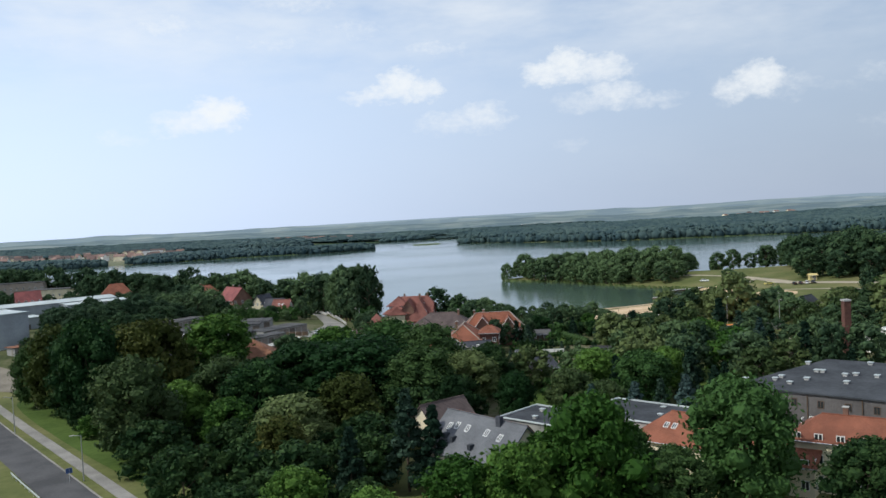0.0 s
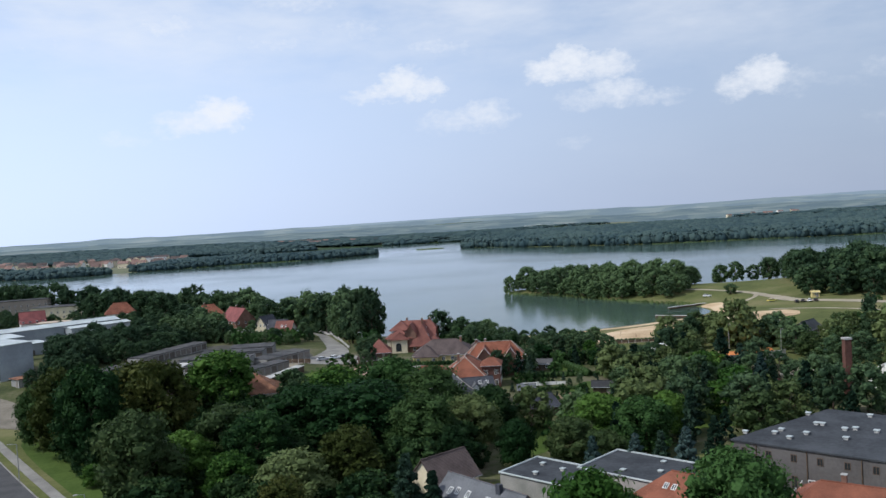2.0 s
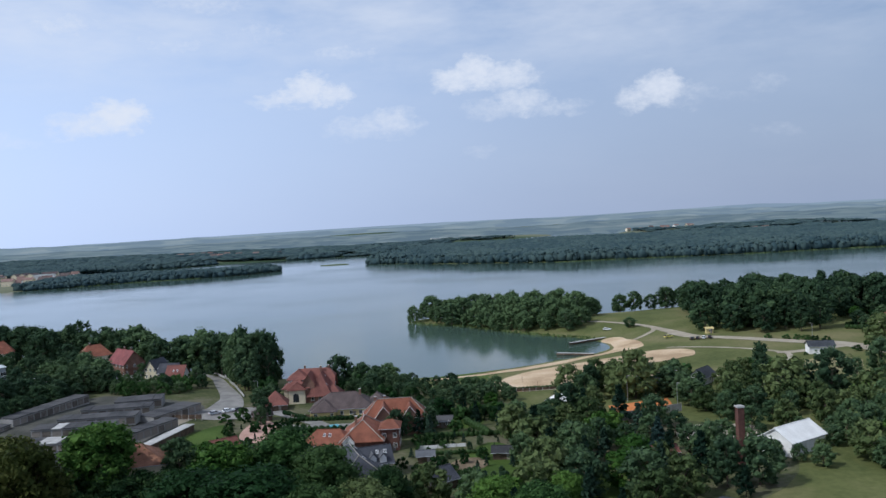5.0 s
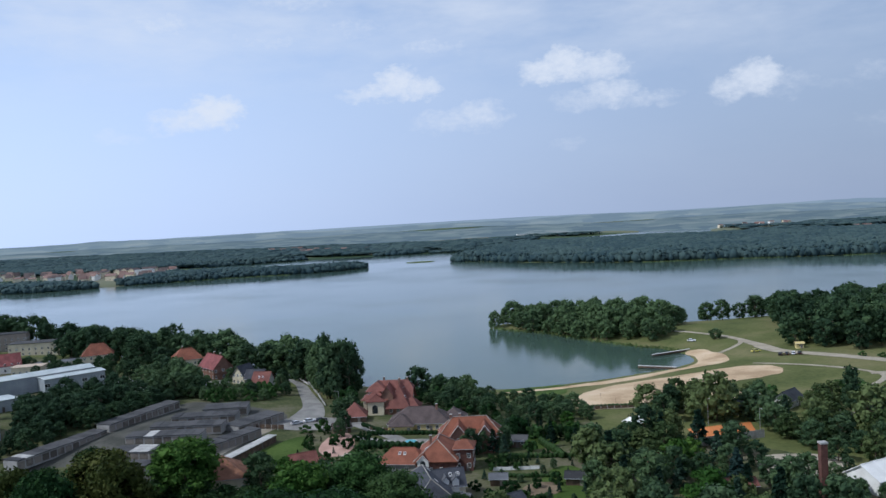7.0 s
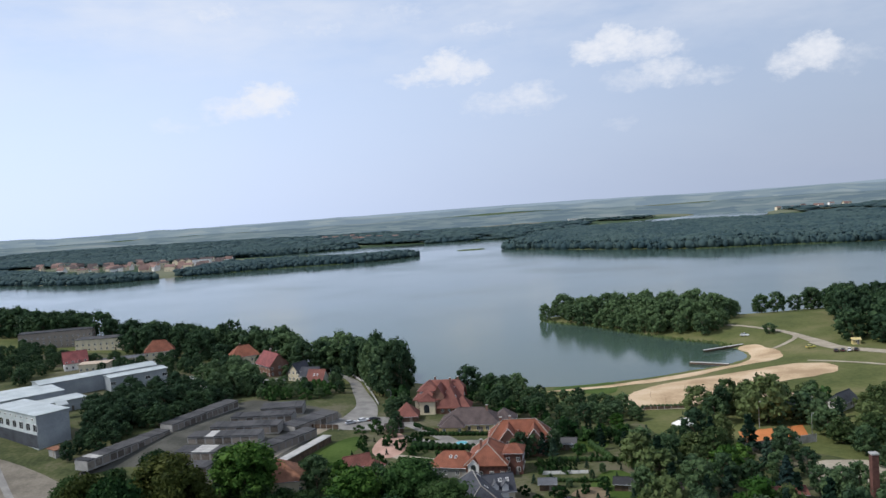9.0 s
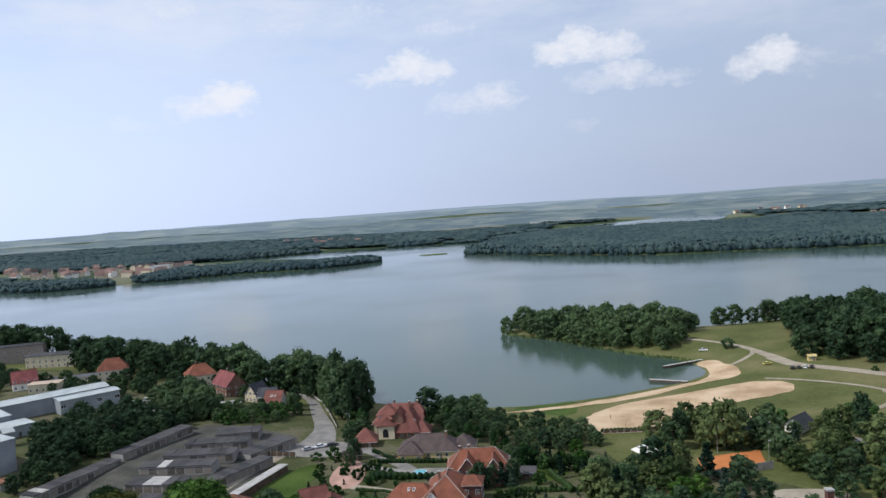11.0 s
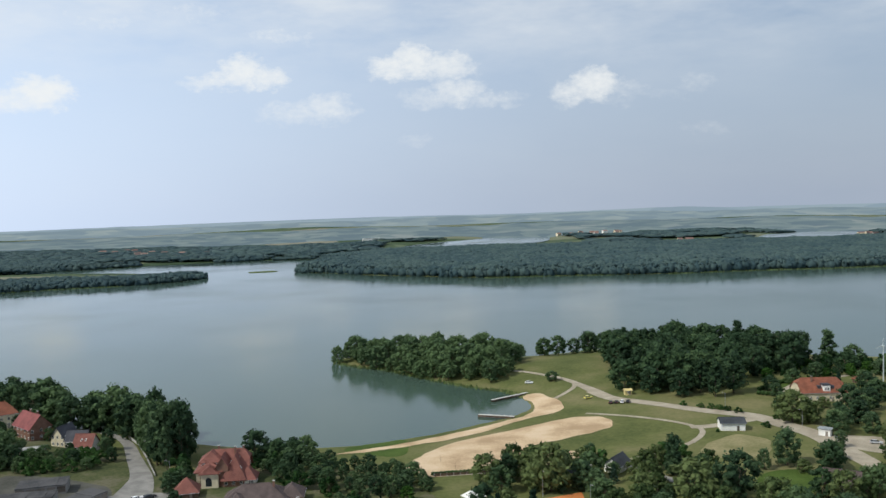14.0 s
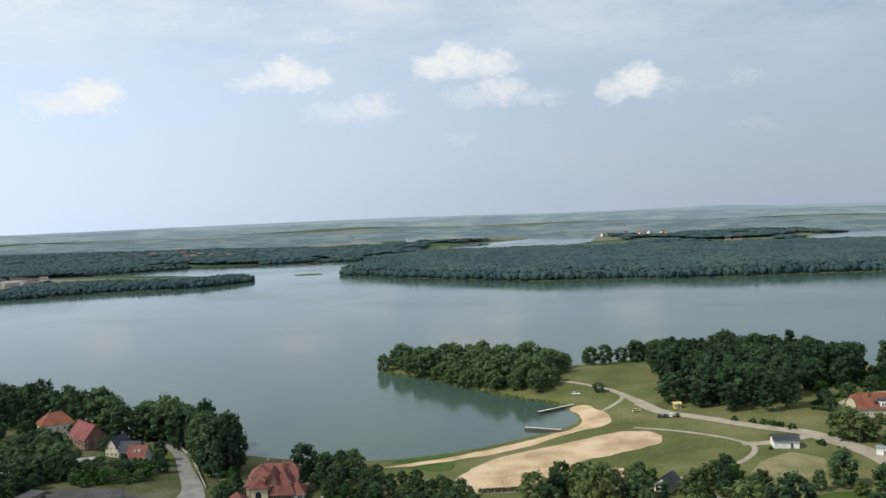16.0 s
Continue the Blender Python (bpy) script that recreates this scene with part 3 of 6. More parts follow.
# near trees carry fine sprays, those farther off fewer and larger ones
species("oak", "broad", 16, 6.2, 1.6, 84, 120, 0.33, thick=0.42, variants=3, core=0.62, label="tall leafy green broadleaf tree with a full crown")
species("lime", "dark", 17, 5.8, 1.2, 84, 120, 0.32, thick=0.42, variants=3, core=0.62, label="tall dark green broadleaf tree with a dense crown")
species("maple", "light", 13, 4.8, 1.4, 60, 110, 0.30, thick=0.3, variants=2, core=0.65, label="bright green broadleaf tree in full leaf")
species("willow", "willow", 12, 4.6, 0.8, 56, 120, 0.28, thick=0.35, variants=2, core=0.65, label="pale grey-green willow with a drooping crown")
species("dry_maple", "brown", 12, 4.4, 1.4, 56, 110, 0.30, thick=0.3, variants=2, core=0.65, label="olive-brown broadleaf tree with dry leaves")
species("spruce", "spruce", 15, 3.0, 0.8, 34, 100, 0.32, "cone", 0.25, 2, "dark green pointed spruce tree")
species("blue_spruce", "blue", 10, 2.4, 0.4, 28, 100, 0.30, "cone", 0.2, 1, "blue-grey pointed spruce tree")
species("far_oak", "lake", 15, 6.0, 0.9, 34, 30, 0.62, thick=0.4, variants=4, core=0.78, label="green broadleaf tree by the lake")
species("far_lime", "shore", 16, 6.0, 0.8, 34, 30, 0.62, thick=0.4, variants=4, core=0.78, label="dark green broadleaf tree of the shore wood")
species("far_poplar", "shore", 18, 4.0, 1.0, 24, 36, 0.6, "column", 0.35, 3, "tall narrow dark green poplar tree")
species("far_maple", "light", 10, 4.2, 0.8, 24, 32, 0.55, thick=0.3, variants=2, label="bright green leafy garden tree")
species("far_willow", "willow", 10, 4.6, 0.4, 26, 32, 0.55, thick=0.3, variants=2, label="pale green round willow")
species("far_spruce", "spruce", 12, 2.6, 0.5, 20, 22, 0.7, "cone", 0.22, 2, "dark green pointed garden conifer")
species("thicket", "dark", 9, 4.4, 0.2, 34, 56, 0.40, thick=0.2, variants=3, label="low dark leafy tree", core=0.72)
species("thuja", "dark", 5, 0.9, 0.1, 10, 26, 0.35, "column", 0.1, 1, "slim dark green garden conifer")
species("bush", "broad", 3.0, 1.9, 0.0, 9, 34, 0.42, thick=0.1, variants=2, label="round green leafy garden bush")
species("bare_poplar", "shore", 19, 4.8, 5, 22, 16, 0.8, thick=0.4, variants=1, label="tall thin-crowned dark tree against the lake", core=0.45)
TREE_RNG = random.Random(11)


def tree(key, x, y, height, width=1.0, group="", label="", z=None):
    made, h0, text = SPECIES[key]
    trunk, crown = made[TREE_RNG.randrange(len(made))]
    name = "bush" if key == "bush" else "tree"
    ob = thing(name, x, y, z, TREE_RNG.uniform(0, 360), label or text, name, group)
    k = height / h0
    ob.scale = (k * width, k * width, k)
    shared("trunk", trunk, ob)
    shared("crown", crown, ob)
    return ob


def inside(loop, x, y):
    odd = False
    for (ax, ay), (bx, by) in zip(loop, loop[1:] + loop[:1]):
        if (ay > y) != (by > y) and x < (bx - ax) * (y - ay) / (by - ay) + ax:
            odd = not odd
    return odd


KEEP_CLEAR = []  # circles x, y, r where nothing grows


def joined_trees(name, rows, label):
    """A wood past counting: the trunks and crowns of all its trees in one mesh."""
    V, F, M, mats, n = [], [], [], [], 0
    for key, x, y, z, h, w, a, k in rows:
        made, h0, _ = SPECIES[key]
        for me in made[k % len(made)]:
            v = np.empty(3 * len(me.vertices), np.float32)
            me.vertices.foreach_get("co", v)
            v = v.reshape(-1, 3) * (h / h0 * w, h / h0 * w, h / h0)
            c, s = math.cos(a), math.sin(a)
            V.append(np.column_stack((v[:, 0] * c - v[:, 1] * s + x, v[:, 0] * s + v[:, 1] * c + y, v[:, 2] + z)))
            if me.materials[0] not in mats:
                mats.append(me.materials[0])
            F += [[i + n for i in p.vertices] for p in me.polygons]
            M += [mats.index(me.materials[0])] * len(me.polygons)
            n += len(v)
    me = bpy.data.meshes.new(name)
    me.from_pydata(np.vstack(V).tolist(), [], F)
    for m in mats:
        me.materials.append(m)
    me.polygons.foreach_set("material_index", M)
    return tagged(new(name, me), label, "wood", kind="stuff")


def grove(zone, spacing, kinds, low, high, seed, group, width=(0.85, 1.15), limit=400, joined=""):
    """Scatters trees over a zone of the plan with a least spacing."""
    rng = random.Random(seed)
    xs, ys = [p[0] for p in zone], [p[1] for p in zone]
    area = (max(xs) - min(xs)) * (max(ys) - min(ys))
    placed, rows = [], []
    for _ in range(int(6 * area / spacing ** 2)):
        x, y = rng.uniform(min(xs), max(xs)), rng.uniform(min(ys), max(ys))
        if not inside(zone, x, y) or any((x - a) ** 2 + (y - b) ** 2 < spacing ** 2 for a, b in placed):
            continue
        if any((x - a) ** 2 + (y - b) ** 2 < r * r for a, b, r in KEEP_CLEAR):
            continue
        placed.append((x, y))
        key, h, w = rng.choice(kinds), rng.uniform(low, high), rng.uniform(*width)
        if joined:
            rows.append((key, x, y, 0.0, h, w, rng.uniform(0, 6.3), rng.randrange(6)))
        else:
            tree(key, x, y, h, w, group)
        if len(placed) >= limit:
            break
    if rows:
        z = ground_heights([(r[1], r[2]) for r in rows])
        joined_trees(joined, [(k, x, y, float(g), *rest) for (k, x, y, _, *rest), g in zip(rows, z)], group)
    return placed


CLEARINGS = [[(250, 1850), (500, 1740), (690, 1700), (800, 2000), (900, 2500), (800, 2600), (580, 2420), (300, 2180)],
             [(-660, 1345), (-560, 1300), (-490, 1275), (-445, 1325), (-420, 1480), (-520, 1560), (-700, 1570), (-950, 1720), (-1000, 1640), (-760, 1440)], [(1010, 1540), (1290, 1500), (1545, 1900), (1300, 1970), (1090, 1740)]]


def wood_stuff(name, loops, spacing, low, high, mat, label, seed, keep=1.0, clumped=None):
    """Uncountable far woodland: lumpy crowns joined in one mesh."""
    rng = np.random.default_rng(seed)
    V, F, n = [], [], 0
    for loop in loops:
        a = np.array(loop, float)
        lo, hi = a.min(0) - 24, a.max(0) + 24
        gx, gy = np.meshgrid(np.arange(lo[0], hi[0], spacing), np.arange(lo[1], hi[1], spacing))
        p = np.column_stack((gx.ravel(), gy.ravel())) + rng.uniform(-0.45, 0.45, (gx.size, 2)) * spacing
        inner = loop_distance(p, a)
        p = p[inner > -22]
        inner, bank = inner[inner > -22], shore_distance(p)
        wanted = (bank > 0.8) & ((inner > 0) | (bank < 22)) & (rng.random(len(p)) < keep)
        p = p[wanted]
        skirt = bank[wanted] < 70
        for hole in CLEARINGS:
            out = loop_distance(p, np.array(hole, float)) < 0
            p, skirt = p[out], skirt[out]
        z = ground_heights(p)
        EDGE = set(p[shore_distance(p) < 16][:, 0].tolist())
        for (x, y), g, fringe in zip(p, z, skirt):
            patch_noise = noise.noise((x * 0.009, y * 0.009, seed))
            if clumped is not None and noise.noise((x * 0.0036, y * 0.0058, seed)) + 0.35 * patch_noise < clumped:
                continue
            h = (low + (high - low) * rng.uniform(0.25, 0.85)) * (1 + 0.22 * patch_noise + 0.12 * noise.noise((x * 0.05, y * 0.05, seed)))
            edge = x in EDGE
            r = spacing * ((0.75 if edge else 1.05) + 0.65 * rng.random())
            tallness = h * (0.55 if edge else 0.27) * (0.85 + 0.3 * rng.random())
            turn = rng.uniform(0, 6.28)
            c, sn = math.cos(turn), math.sin(turn)
            b = ICO[0] * (0.72 + 0.56 * rng.random((len(ICO[0]), 1)))
            v = np.column_stack((b[:, 0] * c - b[:, 1] * sn, b[:, 0] * sn + b[:, 1] * c, b[:, 2])) * (r, r, tallness) + (x, y, g + (h - tallness) * (0.75 if edge else 1.0))
            V.append(v)
            F.append(ICO[1] + n)
            n += len(v)
            # boughs that break up the outline of the trees at the water's edge
            for _ in range(3 if fringe else 0):
                q = rng.uniform(-1, 1, 3) * (r * 1.1, r * 1.1, h * 0.42) + (x, y, g + h * 0.55)
                v = ICO[0] * (0.7 + 0.6 * rng.random((len(ICO[0]), 1))) * rng.uniform(1.1, 2.6) + q
                V.append(v)
                F.append(ICO[1] + n)
                n += len(v)
    me = bpy.data.meshes.new(name)
    me.from_pydata(np.vstack(V).tolist(), [], np.vstack(F).tolist())
    me.materials.append(mat)
    me.polygons.foreach_set("use_smooth", [True] * len(me.polygons))
    return tagged(new(name, me), label, "woodland", kind="stuff")


# ---- buildings ----
PANES = {}


def window_meshes(w, h, frame_mat=None):
    key = (round(w, 2), round(h, 2), frame_mat)
    if key not in PANES:
        f = Shape()
        t = 0.09
        f.box(-w / 2, -0.05, 0, -w / 2 + t, 0.06, h).box(w / 2 - t, -0.05, 0, w / 2, 0.06, h)
        f.box(-w / 2 + t, -0.05, 0, w / 2 - t, 0.06, t).box(-w / 2 + t, -0.05, h - t, w / 2 - t, 0.06, h).box(-t / 2, -0.03, t, t / 2, 0.05, h - t)
        a = f.part("window", frame_mat or FRAME)
        p = Shape().box(-w / 2 + t, 0.0, t, w / 2 - t, 0.025, h - t).part("pane", GLASS)
        PANES[key] = (a.data, p.data)
        bpy.data.objects.remove(a)
        bpy.data.objects.remove(p)
    return PANES[key]


def window(parent, x, y, z, rot, w=1.1, h=1.4, tilt=0.0, frame_mat=None):
    a, p = window_meshes(w, h, frame_mat)
    ob = shared("window", a, parent, pose(x, y, z, tilt, 0, rot))
    shared("pane", p, ob)
    return ob


def facade(parent, L, W, floors, gap=3.0, sides="fbrl", w=1.1, h=1.4, sill=1.0, storey=2.9, margin=1.2, skip=()):
    """Windows in rows on the four sides: f faces -y, b +y, l -x, r +x."""
    for s in sides:
        run = L if s in "fb" else W
        n = max(1, int((run - 2 * margin) / gap) + 1)
        for k in range(n):
            u = 0 if n == 1 else -run / 2 + margin + (run - 2 * margin) * k / (n - 1)
            for fl in range(floors):
                z = sill + fl * storey
                if (s, k, fl) in skip:
                    continue
                if s == "f":
                    window(parent, u, -W / 2 - 0.03, z, 0, w, h)
                elif s == "b":
                    window(parent, u, W / 2 + 0.03, z, 180, w, h)
                elif s == "l":
                    window(parent, -L / 2 - 0.03, u, z, -90, w, h)
                else:
                    window(parent, L / 2 + 0.03, u, z, 90, w, h)


def roof_shape(L, W, eave, ridge, kind, over=0.5, thick=0.22, inset=None):
    s = Shape()
    a, b = L / 2 + over, W / 2 + over
    drop = (ridge - eave) / (W / 2) * over if kind != "flat" else 0
    e = eave - drop
    if kind == "gable":
        s.slab([(-a, -b, e), (a, -b, e), (a, 0, ridge), (-a, 0, ridge)], thick)
        s.slab([(a, b, e), (-a, b, e), (-a, 0, ridge), (a, 0, ridge)], thick)
        s.box(-a, -0.12, ridge - 0.04, a, 0.12, ridge + 0.1)
    elif kind in ("hip", "pyramid"):
        c = 0.02 if kind == "pyramid" else max(0.05, a - (inset if inset is not None else b))
        s.slab([(-a, -b, e), (a, -b, e), (c, 0, ridge), (-c, 0, ridge)], thick)
        s.slab([(a, b, e), (-a, b, e), (-c, 0, ridge), (c, 0, ridge)], thick)
        s.slab([(a, -b, e), (a, b, e), (c, 0, ridge)], thick)
        s.slab([(-a, b, e), (-a, -b, e), (-c, 0, ridge)], thick)
        s.box(-c, -0.12, ridge - 0.05, c, 0.12, ridge + 0.09)
    elif kind == "half":
        m = e + (ridge - e) * 0.62
        bm_ = b * 0.38
        c = a - bm_ * 0.9
        s.slab([(-a, -b, e), (a, -b, e), (a, -bm_, m), (c, 0, ridge), (-c, 0, ridge), (-a, -bm_, m)], thick)
        s.slab([(a, b, e), (-a, b, e), (-a, bm_, m), (-c, 0, ridge), (c, 0, ridge), (a, bm_, m)], thick)
        s.slab([(a, -bm_, m), (a, bm_, m), (c, 0, ridge)], thick)
        s.slab([(-a, bm_, m), (-a, -bm_, m), (-c, 0, ridge)], thick)
    else:
        s.box(-a, -b, eave, a, b, eave + thick)
    return s


def wall_shape(L, W, eave, ridge, kind, low=-1.0):
    s = Shape()
    x, y = L / 2, W / 2
    if kind in ("gable", "half"):
        top = ridge - 0.25 if kind == "gable" else eave + (ridge - eave) * 0.55
        k = 0 if kind == "gable" else y * 0.45
        ring = [(-y, low), (y, low), (y, eave - 0.1), (k, top), (-k, top), (-y, eave - 0.1)] if k else [(-y, low), (y, low), (y, eave - 0.1), (0, top), (-y, eave - 0.1)]
        n = len(ring)
        v = [(sx * x, p, q) for sx in (-1, 1) for p, q in ring]
        s.add(v, [tuple(range(n - 1, -1, -1)), tuple(range(n, 2 * n))] + [(i, (i + 1) % n, n + (i + 1) % n, n + i) for i in range(n)])
    else:
        s.box(-x, -y, low, x, y, eave - 0.02)
    return s


def house(name, x, y, rot, L, W, eave, ridge, kind, wall, roof, label, category="house", floors=1, over=0.5, chimneys=(), skylights=(),
          gap=3.0, sides="fbrl", wins=(1.1, 1.4), sill=1.0, group="", inset=None, storey=2.9, gutter=True, z=None, door=True, trim=False):
    """Ridge along local x. Chimneys: (u, v) on the plan. Skylights: (u along the ridge, fraction down the slope, side)."""
    ob = thing(name, x, y, z, rot, label, category, group)
    KEEP_CLEAR.append((x, y, 0.45 * max(L, W) + 2.5))
    if max(L, W) > 1.6 * min(L, W):
        for k in (-0.35, 0.35):
            KEEP_CLEAR.append((x + k * L * math.cos(radians(rot)), y + k * L * math.sin(radians(rot)), 0.6 * W + 2.5))
    wall_shape(L, W, eave, ridge, kind).part("wall", wall, ob)
    roof_shape(L, W, eave, ridge, kind, over, inset=inset).part("roof", roof, ob)
    if floors:
        facade(ob, L, W, floors, gap, sides, wins[0], wins[1], sill, storey)
    if door:
        Shape().box(-0.5 + L * 0.2, -W / 2 - 0.07, 0, 0.5 + L * 0.2, -W / 2 + 0.02, 2.1).part("door", DOOR, ob)
    for u, v in chimneys:
        h = ridge + 0.9
        c = Shape().box(u - 0.35, v - 0.35, eave, u + 0.35, v + 0.35, h).part("chimney", BRICK, ob)
        Shape().box(u - 0.44, v - 0.44, h, u + 0.44, v + 0.44, h + 0.12).part("chimney_cap", CONCRETE, c)
    slope = math.degrees(math.atan2(ridge - eave, W / 2))
    for u, down, side in skylights:
        s = -1 if side == "f" else 1
        vy, vz = s * W / 2 * down, ridge - (ridge - eave) * down + 0.06
        window(ob, u, vy, vz, 0 if s < 0 else 180, 0.8, 1.2, -(90 - slope))
    if trim and kind == "gable":
        a, b = L / 2 + over, W / 2 + over
        e = eave - (ridge - eave) / (W / 2) * over
        for sx in (-1, 1):
            for sy in (-1, 1):
                top = [(sx * (a + 0.04), sy * b, e + 0.07), (sx * (a - 0.2), sy * b, e + 0.07), (sx * (a - 0.2), 0, ridge + 0.12), (sx * (a + 0.04), 0, ridge + 0.12)]
                Shape().slab(top if sx * sy > 0 else top[::-1], 0.18).part("verge_board", FRAME, ob, "white verge board")
    if gutter and kind != "flat":
        for s in (-1, 1):
            e = eave - (ridge - eave) / (W / 2) * over
            Shape().tube((-L / 2 - over, s * (W / 2 + over + 0.05), e - 0.12), (L / 2 + over, s * (W / 2 + over + 0.05), e - 0.12), 0.08, 0.08, 6).part("gutter", STEEL, ob)
    return ob


def garage_row(x, y, rot, L, W, label, doors="fb", h=2.6):
    ob = thing("garage_row", x, y, None, rot, label, "garages", "garage rows")
    KEEP_CLEAR.append((x, y, W * 0.6 + 2))
    for k in (-0.4, -0.2, 0.2, 0.4):
        KEEP_CLEAR.append((x + k * L * math.cos(radians(rot)), y + k * L * math.sin(radians(rot)), W * 0.6 + 2))
    Shape().box(-L / 2, -W / 2, -0.6, L / 2, W / 2, h).part("wall", GREYWALL, ob)
    n = max(2, round(L / 3.1))
    rng = random.Random(int(x * 7 + y))
    for i in range(n):
        u0, u1 = -L / 2 + L * i / n, -L / 2 + L * (i + 1) / n
        up = rng.uniform(-0.05, 0.12)
        Shape().slab([(u0 + 0.02, -W / 2 - 0.35, h + 0.2 + up), (u1 - 0.02, -W / 2 - 0.35, h + 0.2 + up), (u1 - 0.02, W / 2 + 0.35, h + 0.32 + up), (u0 + 0.02, W / 2 + 0.35, h + 0.32 + up)], 0.2).part("roof", FELT if rng.random() < 0.93 else CONCRETE, ob)
        for s in doors:
            v = -W / 2 - 0.04 if s == "f" else W / 2 + 0.04
            Shape().box(u0 + 0.3, v - 0.04, 0.02, u1 - 0.3, v + 0.04, 2.15).part("door", DOOR, ob)
    return ob


# ---- roads, paths, beach ----
YARD_DIRT = material("yard_dirt", ((0.14, 0.125, 0.10), (0.24, 0.215, 0.175)), scale=0.1, fine=1.2, rough=0.95, coords="World", spec=0.1)
YARD = material("yard_ground", ((0.040, 0.052, 0.022), (0.075, 0.085, 0.036), (0.125, 0.115, 0.075)), scale=0.06, fine=0.7, rough=0.95, coords="World", spec=0.1)
patch("town_ground", [(-330, 480), (-250, 520), (-170, 470), (-120, 428), (-84, 408), (-64, 392), (-40, 350), (-10, 345), (30, 330), (56, 296), (60, 262), (100, 246), (118, 210), (96, 170), (40, 160), (0, 150), (-40, 140), (-110, 226), (-150, 260), (-215, 300)], YARD, 0.03, "trodden grass and earth of the town gardens", "ground", step=6.0, wobble=2.5)
strip("road", [(-20, 66), (-64.4, 125), (-111.8, 187.5), (-158, 249), (-240, 350)], 7.0, ASPHALT, 0.14, "grey asphalt road with a pale kerb")
strip("pavement", [(-12, 66), (-56.7, 125.8), (-117, 205.5), (-165, 270)], 2.2, PAVING, 0.2, "pale paved footpath beside the road", "pavement", thick=0.12)
strip("kerb", [(-16.9, 67.5), (-61.5, 127), (-109, 189.6), (-155, 251)], 0.3, PAVING, 0.26, "pale concrete kerb along the road", "kerb", thick=0.2)
LAKE_ROAD = [(-86, 440), (-77, 430), (-69, 419), (-60.5, 398), (-54, 371), (-47.5, 344), (-46.5, 330), (-47, 314), (-46, 304)]
strip("lake_road", LAKE_ROAD, [4.5, 4.5, 4.8, 5.2, 6, 7, 8.5, 13, 15], PAVING, 0.12, "pale concrete road bending down to the lake")
patch("yard_paving", [(-60, 314), (-50, 322), (-36, 320), (-26, 316), (-24, 304), (-34, 301), (-44, 300), (-55, 302)], PAVING, 0.16, "pale paved junction and parking yard", "pavement")
strip("garage_lane", [(-76, 258), (-66, 284), (-57, 306)], 5.0, TRACK, 0.1, "dusty lane beside the garages", "path")
patch("hall_yard", [(-150, 388), (-128, 392), (-112, 378), (-118, 362), (-138, 360), (-150, 372)], PAVING, 0.1, "pale yard behind the hall", "pavement")
patch("office_yard", [(-190, 290), (-150, 268), (-118, 240), (-120, 224), (-150, 244), (-200, 270)], YARD_DIRT, 0.1, "bare dusty yard in front of the office", "ground")
patch("brick_drive", [(-34, 296), (-27, 294), (-24, 272), (-30, 262), (-38, 272)], material("drive_pink", ((0.36, 0.22, 0.17), (0.48, 0.31, 0.25)), scale=0.3, fine=3, rough=0.9, coords="World"), 0.18, "reddish paved driveway", "driveway")
strip("house_lane", [(-27, 308), (-12, 284), (-6, 272), (4, 268)], 5.0, PAVING, 0.14, "pale paved lane between the houses", "path")
for k in range(1, 8):
    KEEP_CLEAR.append((*LAKE_ROAD[k], 5.5))
strip("terrace_path", [(-28, 289), (-16, 280), (-4, 277.5), (4, 276)], 4.0, PAVING, 0.15, "pale paved terrace path before the bungalow", "path")
patch("garage_ground", [(-136, 260), (-104, 345), (-84, 346), (-58, 332), (-52, 318), (-66, 262), (-84, 248), (-98, 252), (-112, 268), (-128, 262)], material("garage_dirt", ((0.055, 0.056, 0.048), (0.10, 0.098, 0.085)), scale=0.12, fine=1.2, rough=0.95, coords="World", spec=0.1), 0.05, "dark trodden ground between the garages", "ground", wobble=1.5)
strip("drive_lane", [(-28, 266), (-14, 258), (-6, 254)], 4.0, TRACK, 0.16, "reddish gravel drive", "path")

patch("beach_sand", [(53, 323), (58, 329), (69.6, 345), (84, 355), (101, 359), (119, 366.5), (135, 371.5), (150, 369.5), (156, 359), (153, 347), (140, 340), (124, 336), (110, 331.5), (103, 327), (105, 316), (100, 309), (92, 309), (83, 304.4), (68, 304.8), (55.5, 307.5)], SAND, 0.16, "broad pale sand of the bathing beach", "sand", wobble=2.0)
patch("shore_sand", [(25, 354), (40, 358.5), (60, 363), (74, 370), (88, 374), (106, 383), (122, 391), (134, 402), (139, 420), (137, 438), (146, 437), (150, 416), (147, 394), (137, 386), (122, 384), (101, 368.7), (86, 362), (67, 357.5), (44, 353)], SAND, 0.12, "strip of pale sand along the water", "sand", wobble=2.0)
patch("play_sand", [(104, 318), (118, 320), (130, 312), (126, 305), (112, 306)], SAND, 0.14, "worn sandy patch beside the beach", "sand", wobble=1.5)
patch("dry_grass", [(164, 296), (176.5, 310), (195, 316), (201, 308), (198, 294), (187, 286), (171, 288)], material("dry_grass", ((0.15, 0.145, 0.065), (0.27, 0.235, 0.13)), scale=0.07, fine=0.8, rough=0.95, coords="World", spec=0.1), 0.08, "yellowed dry grass below the white hut", "grass", wobble=2.5)
patch("tennis_court", [(85, 268), (107, 271), (103, 254), (82, 249)], CLAY, 0.14, "orange clay tennis court", "court", soft=False)
patch("right_lawn", [(168, 263), (178, 270.5), (191, 269.5), (195, 262), (184, 249), (169, 241), (158, 244)], LAWN, 0.08, "bright mown lawn among trees", "lawn")
patch("garden_lawn", [(10, 182), (18, 196), (22, 186), (17, 168), (10, 168)], LAWN, 0.08, "bright green garden lawn", "lawn")
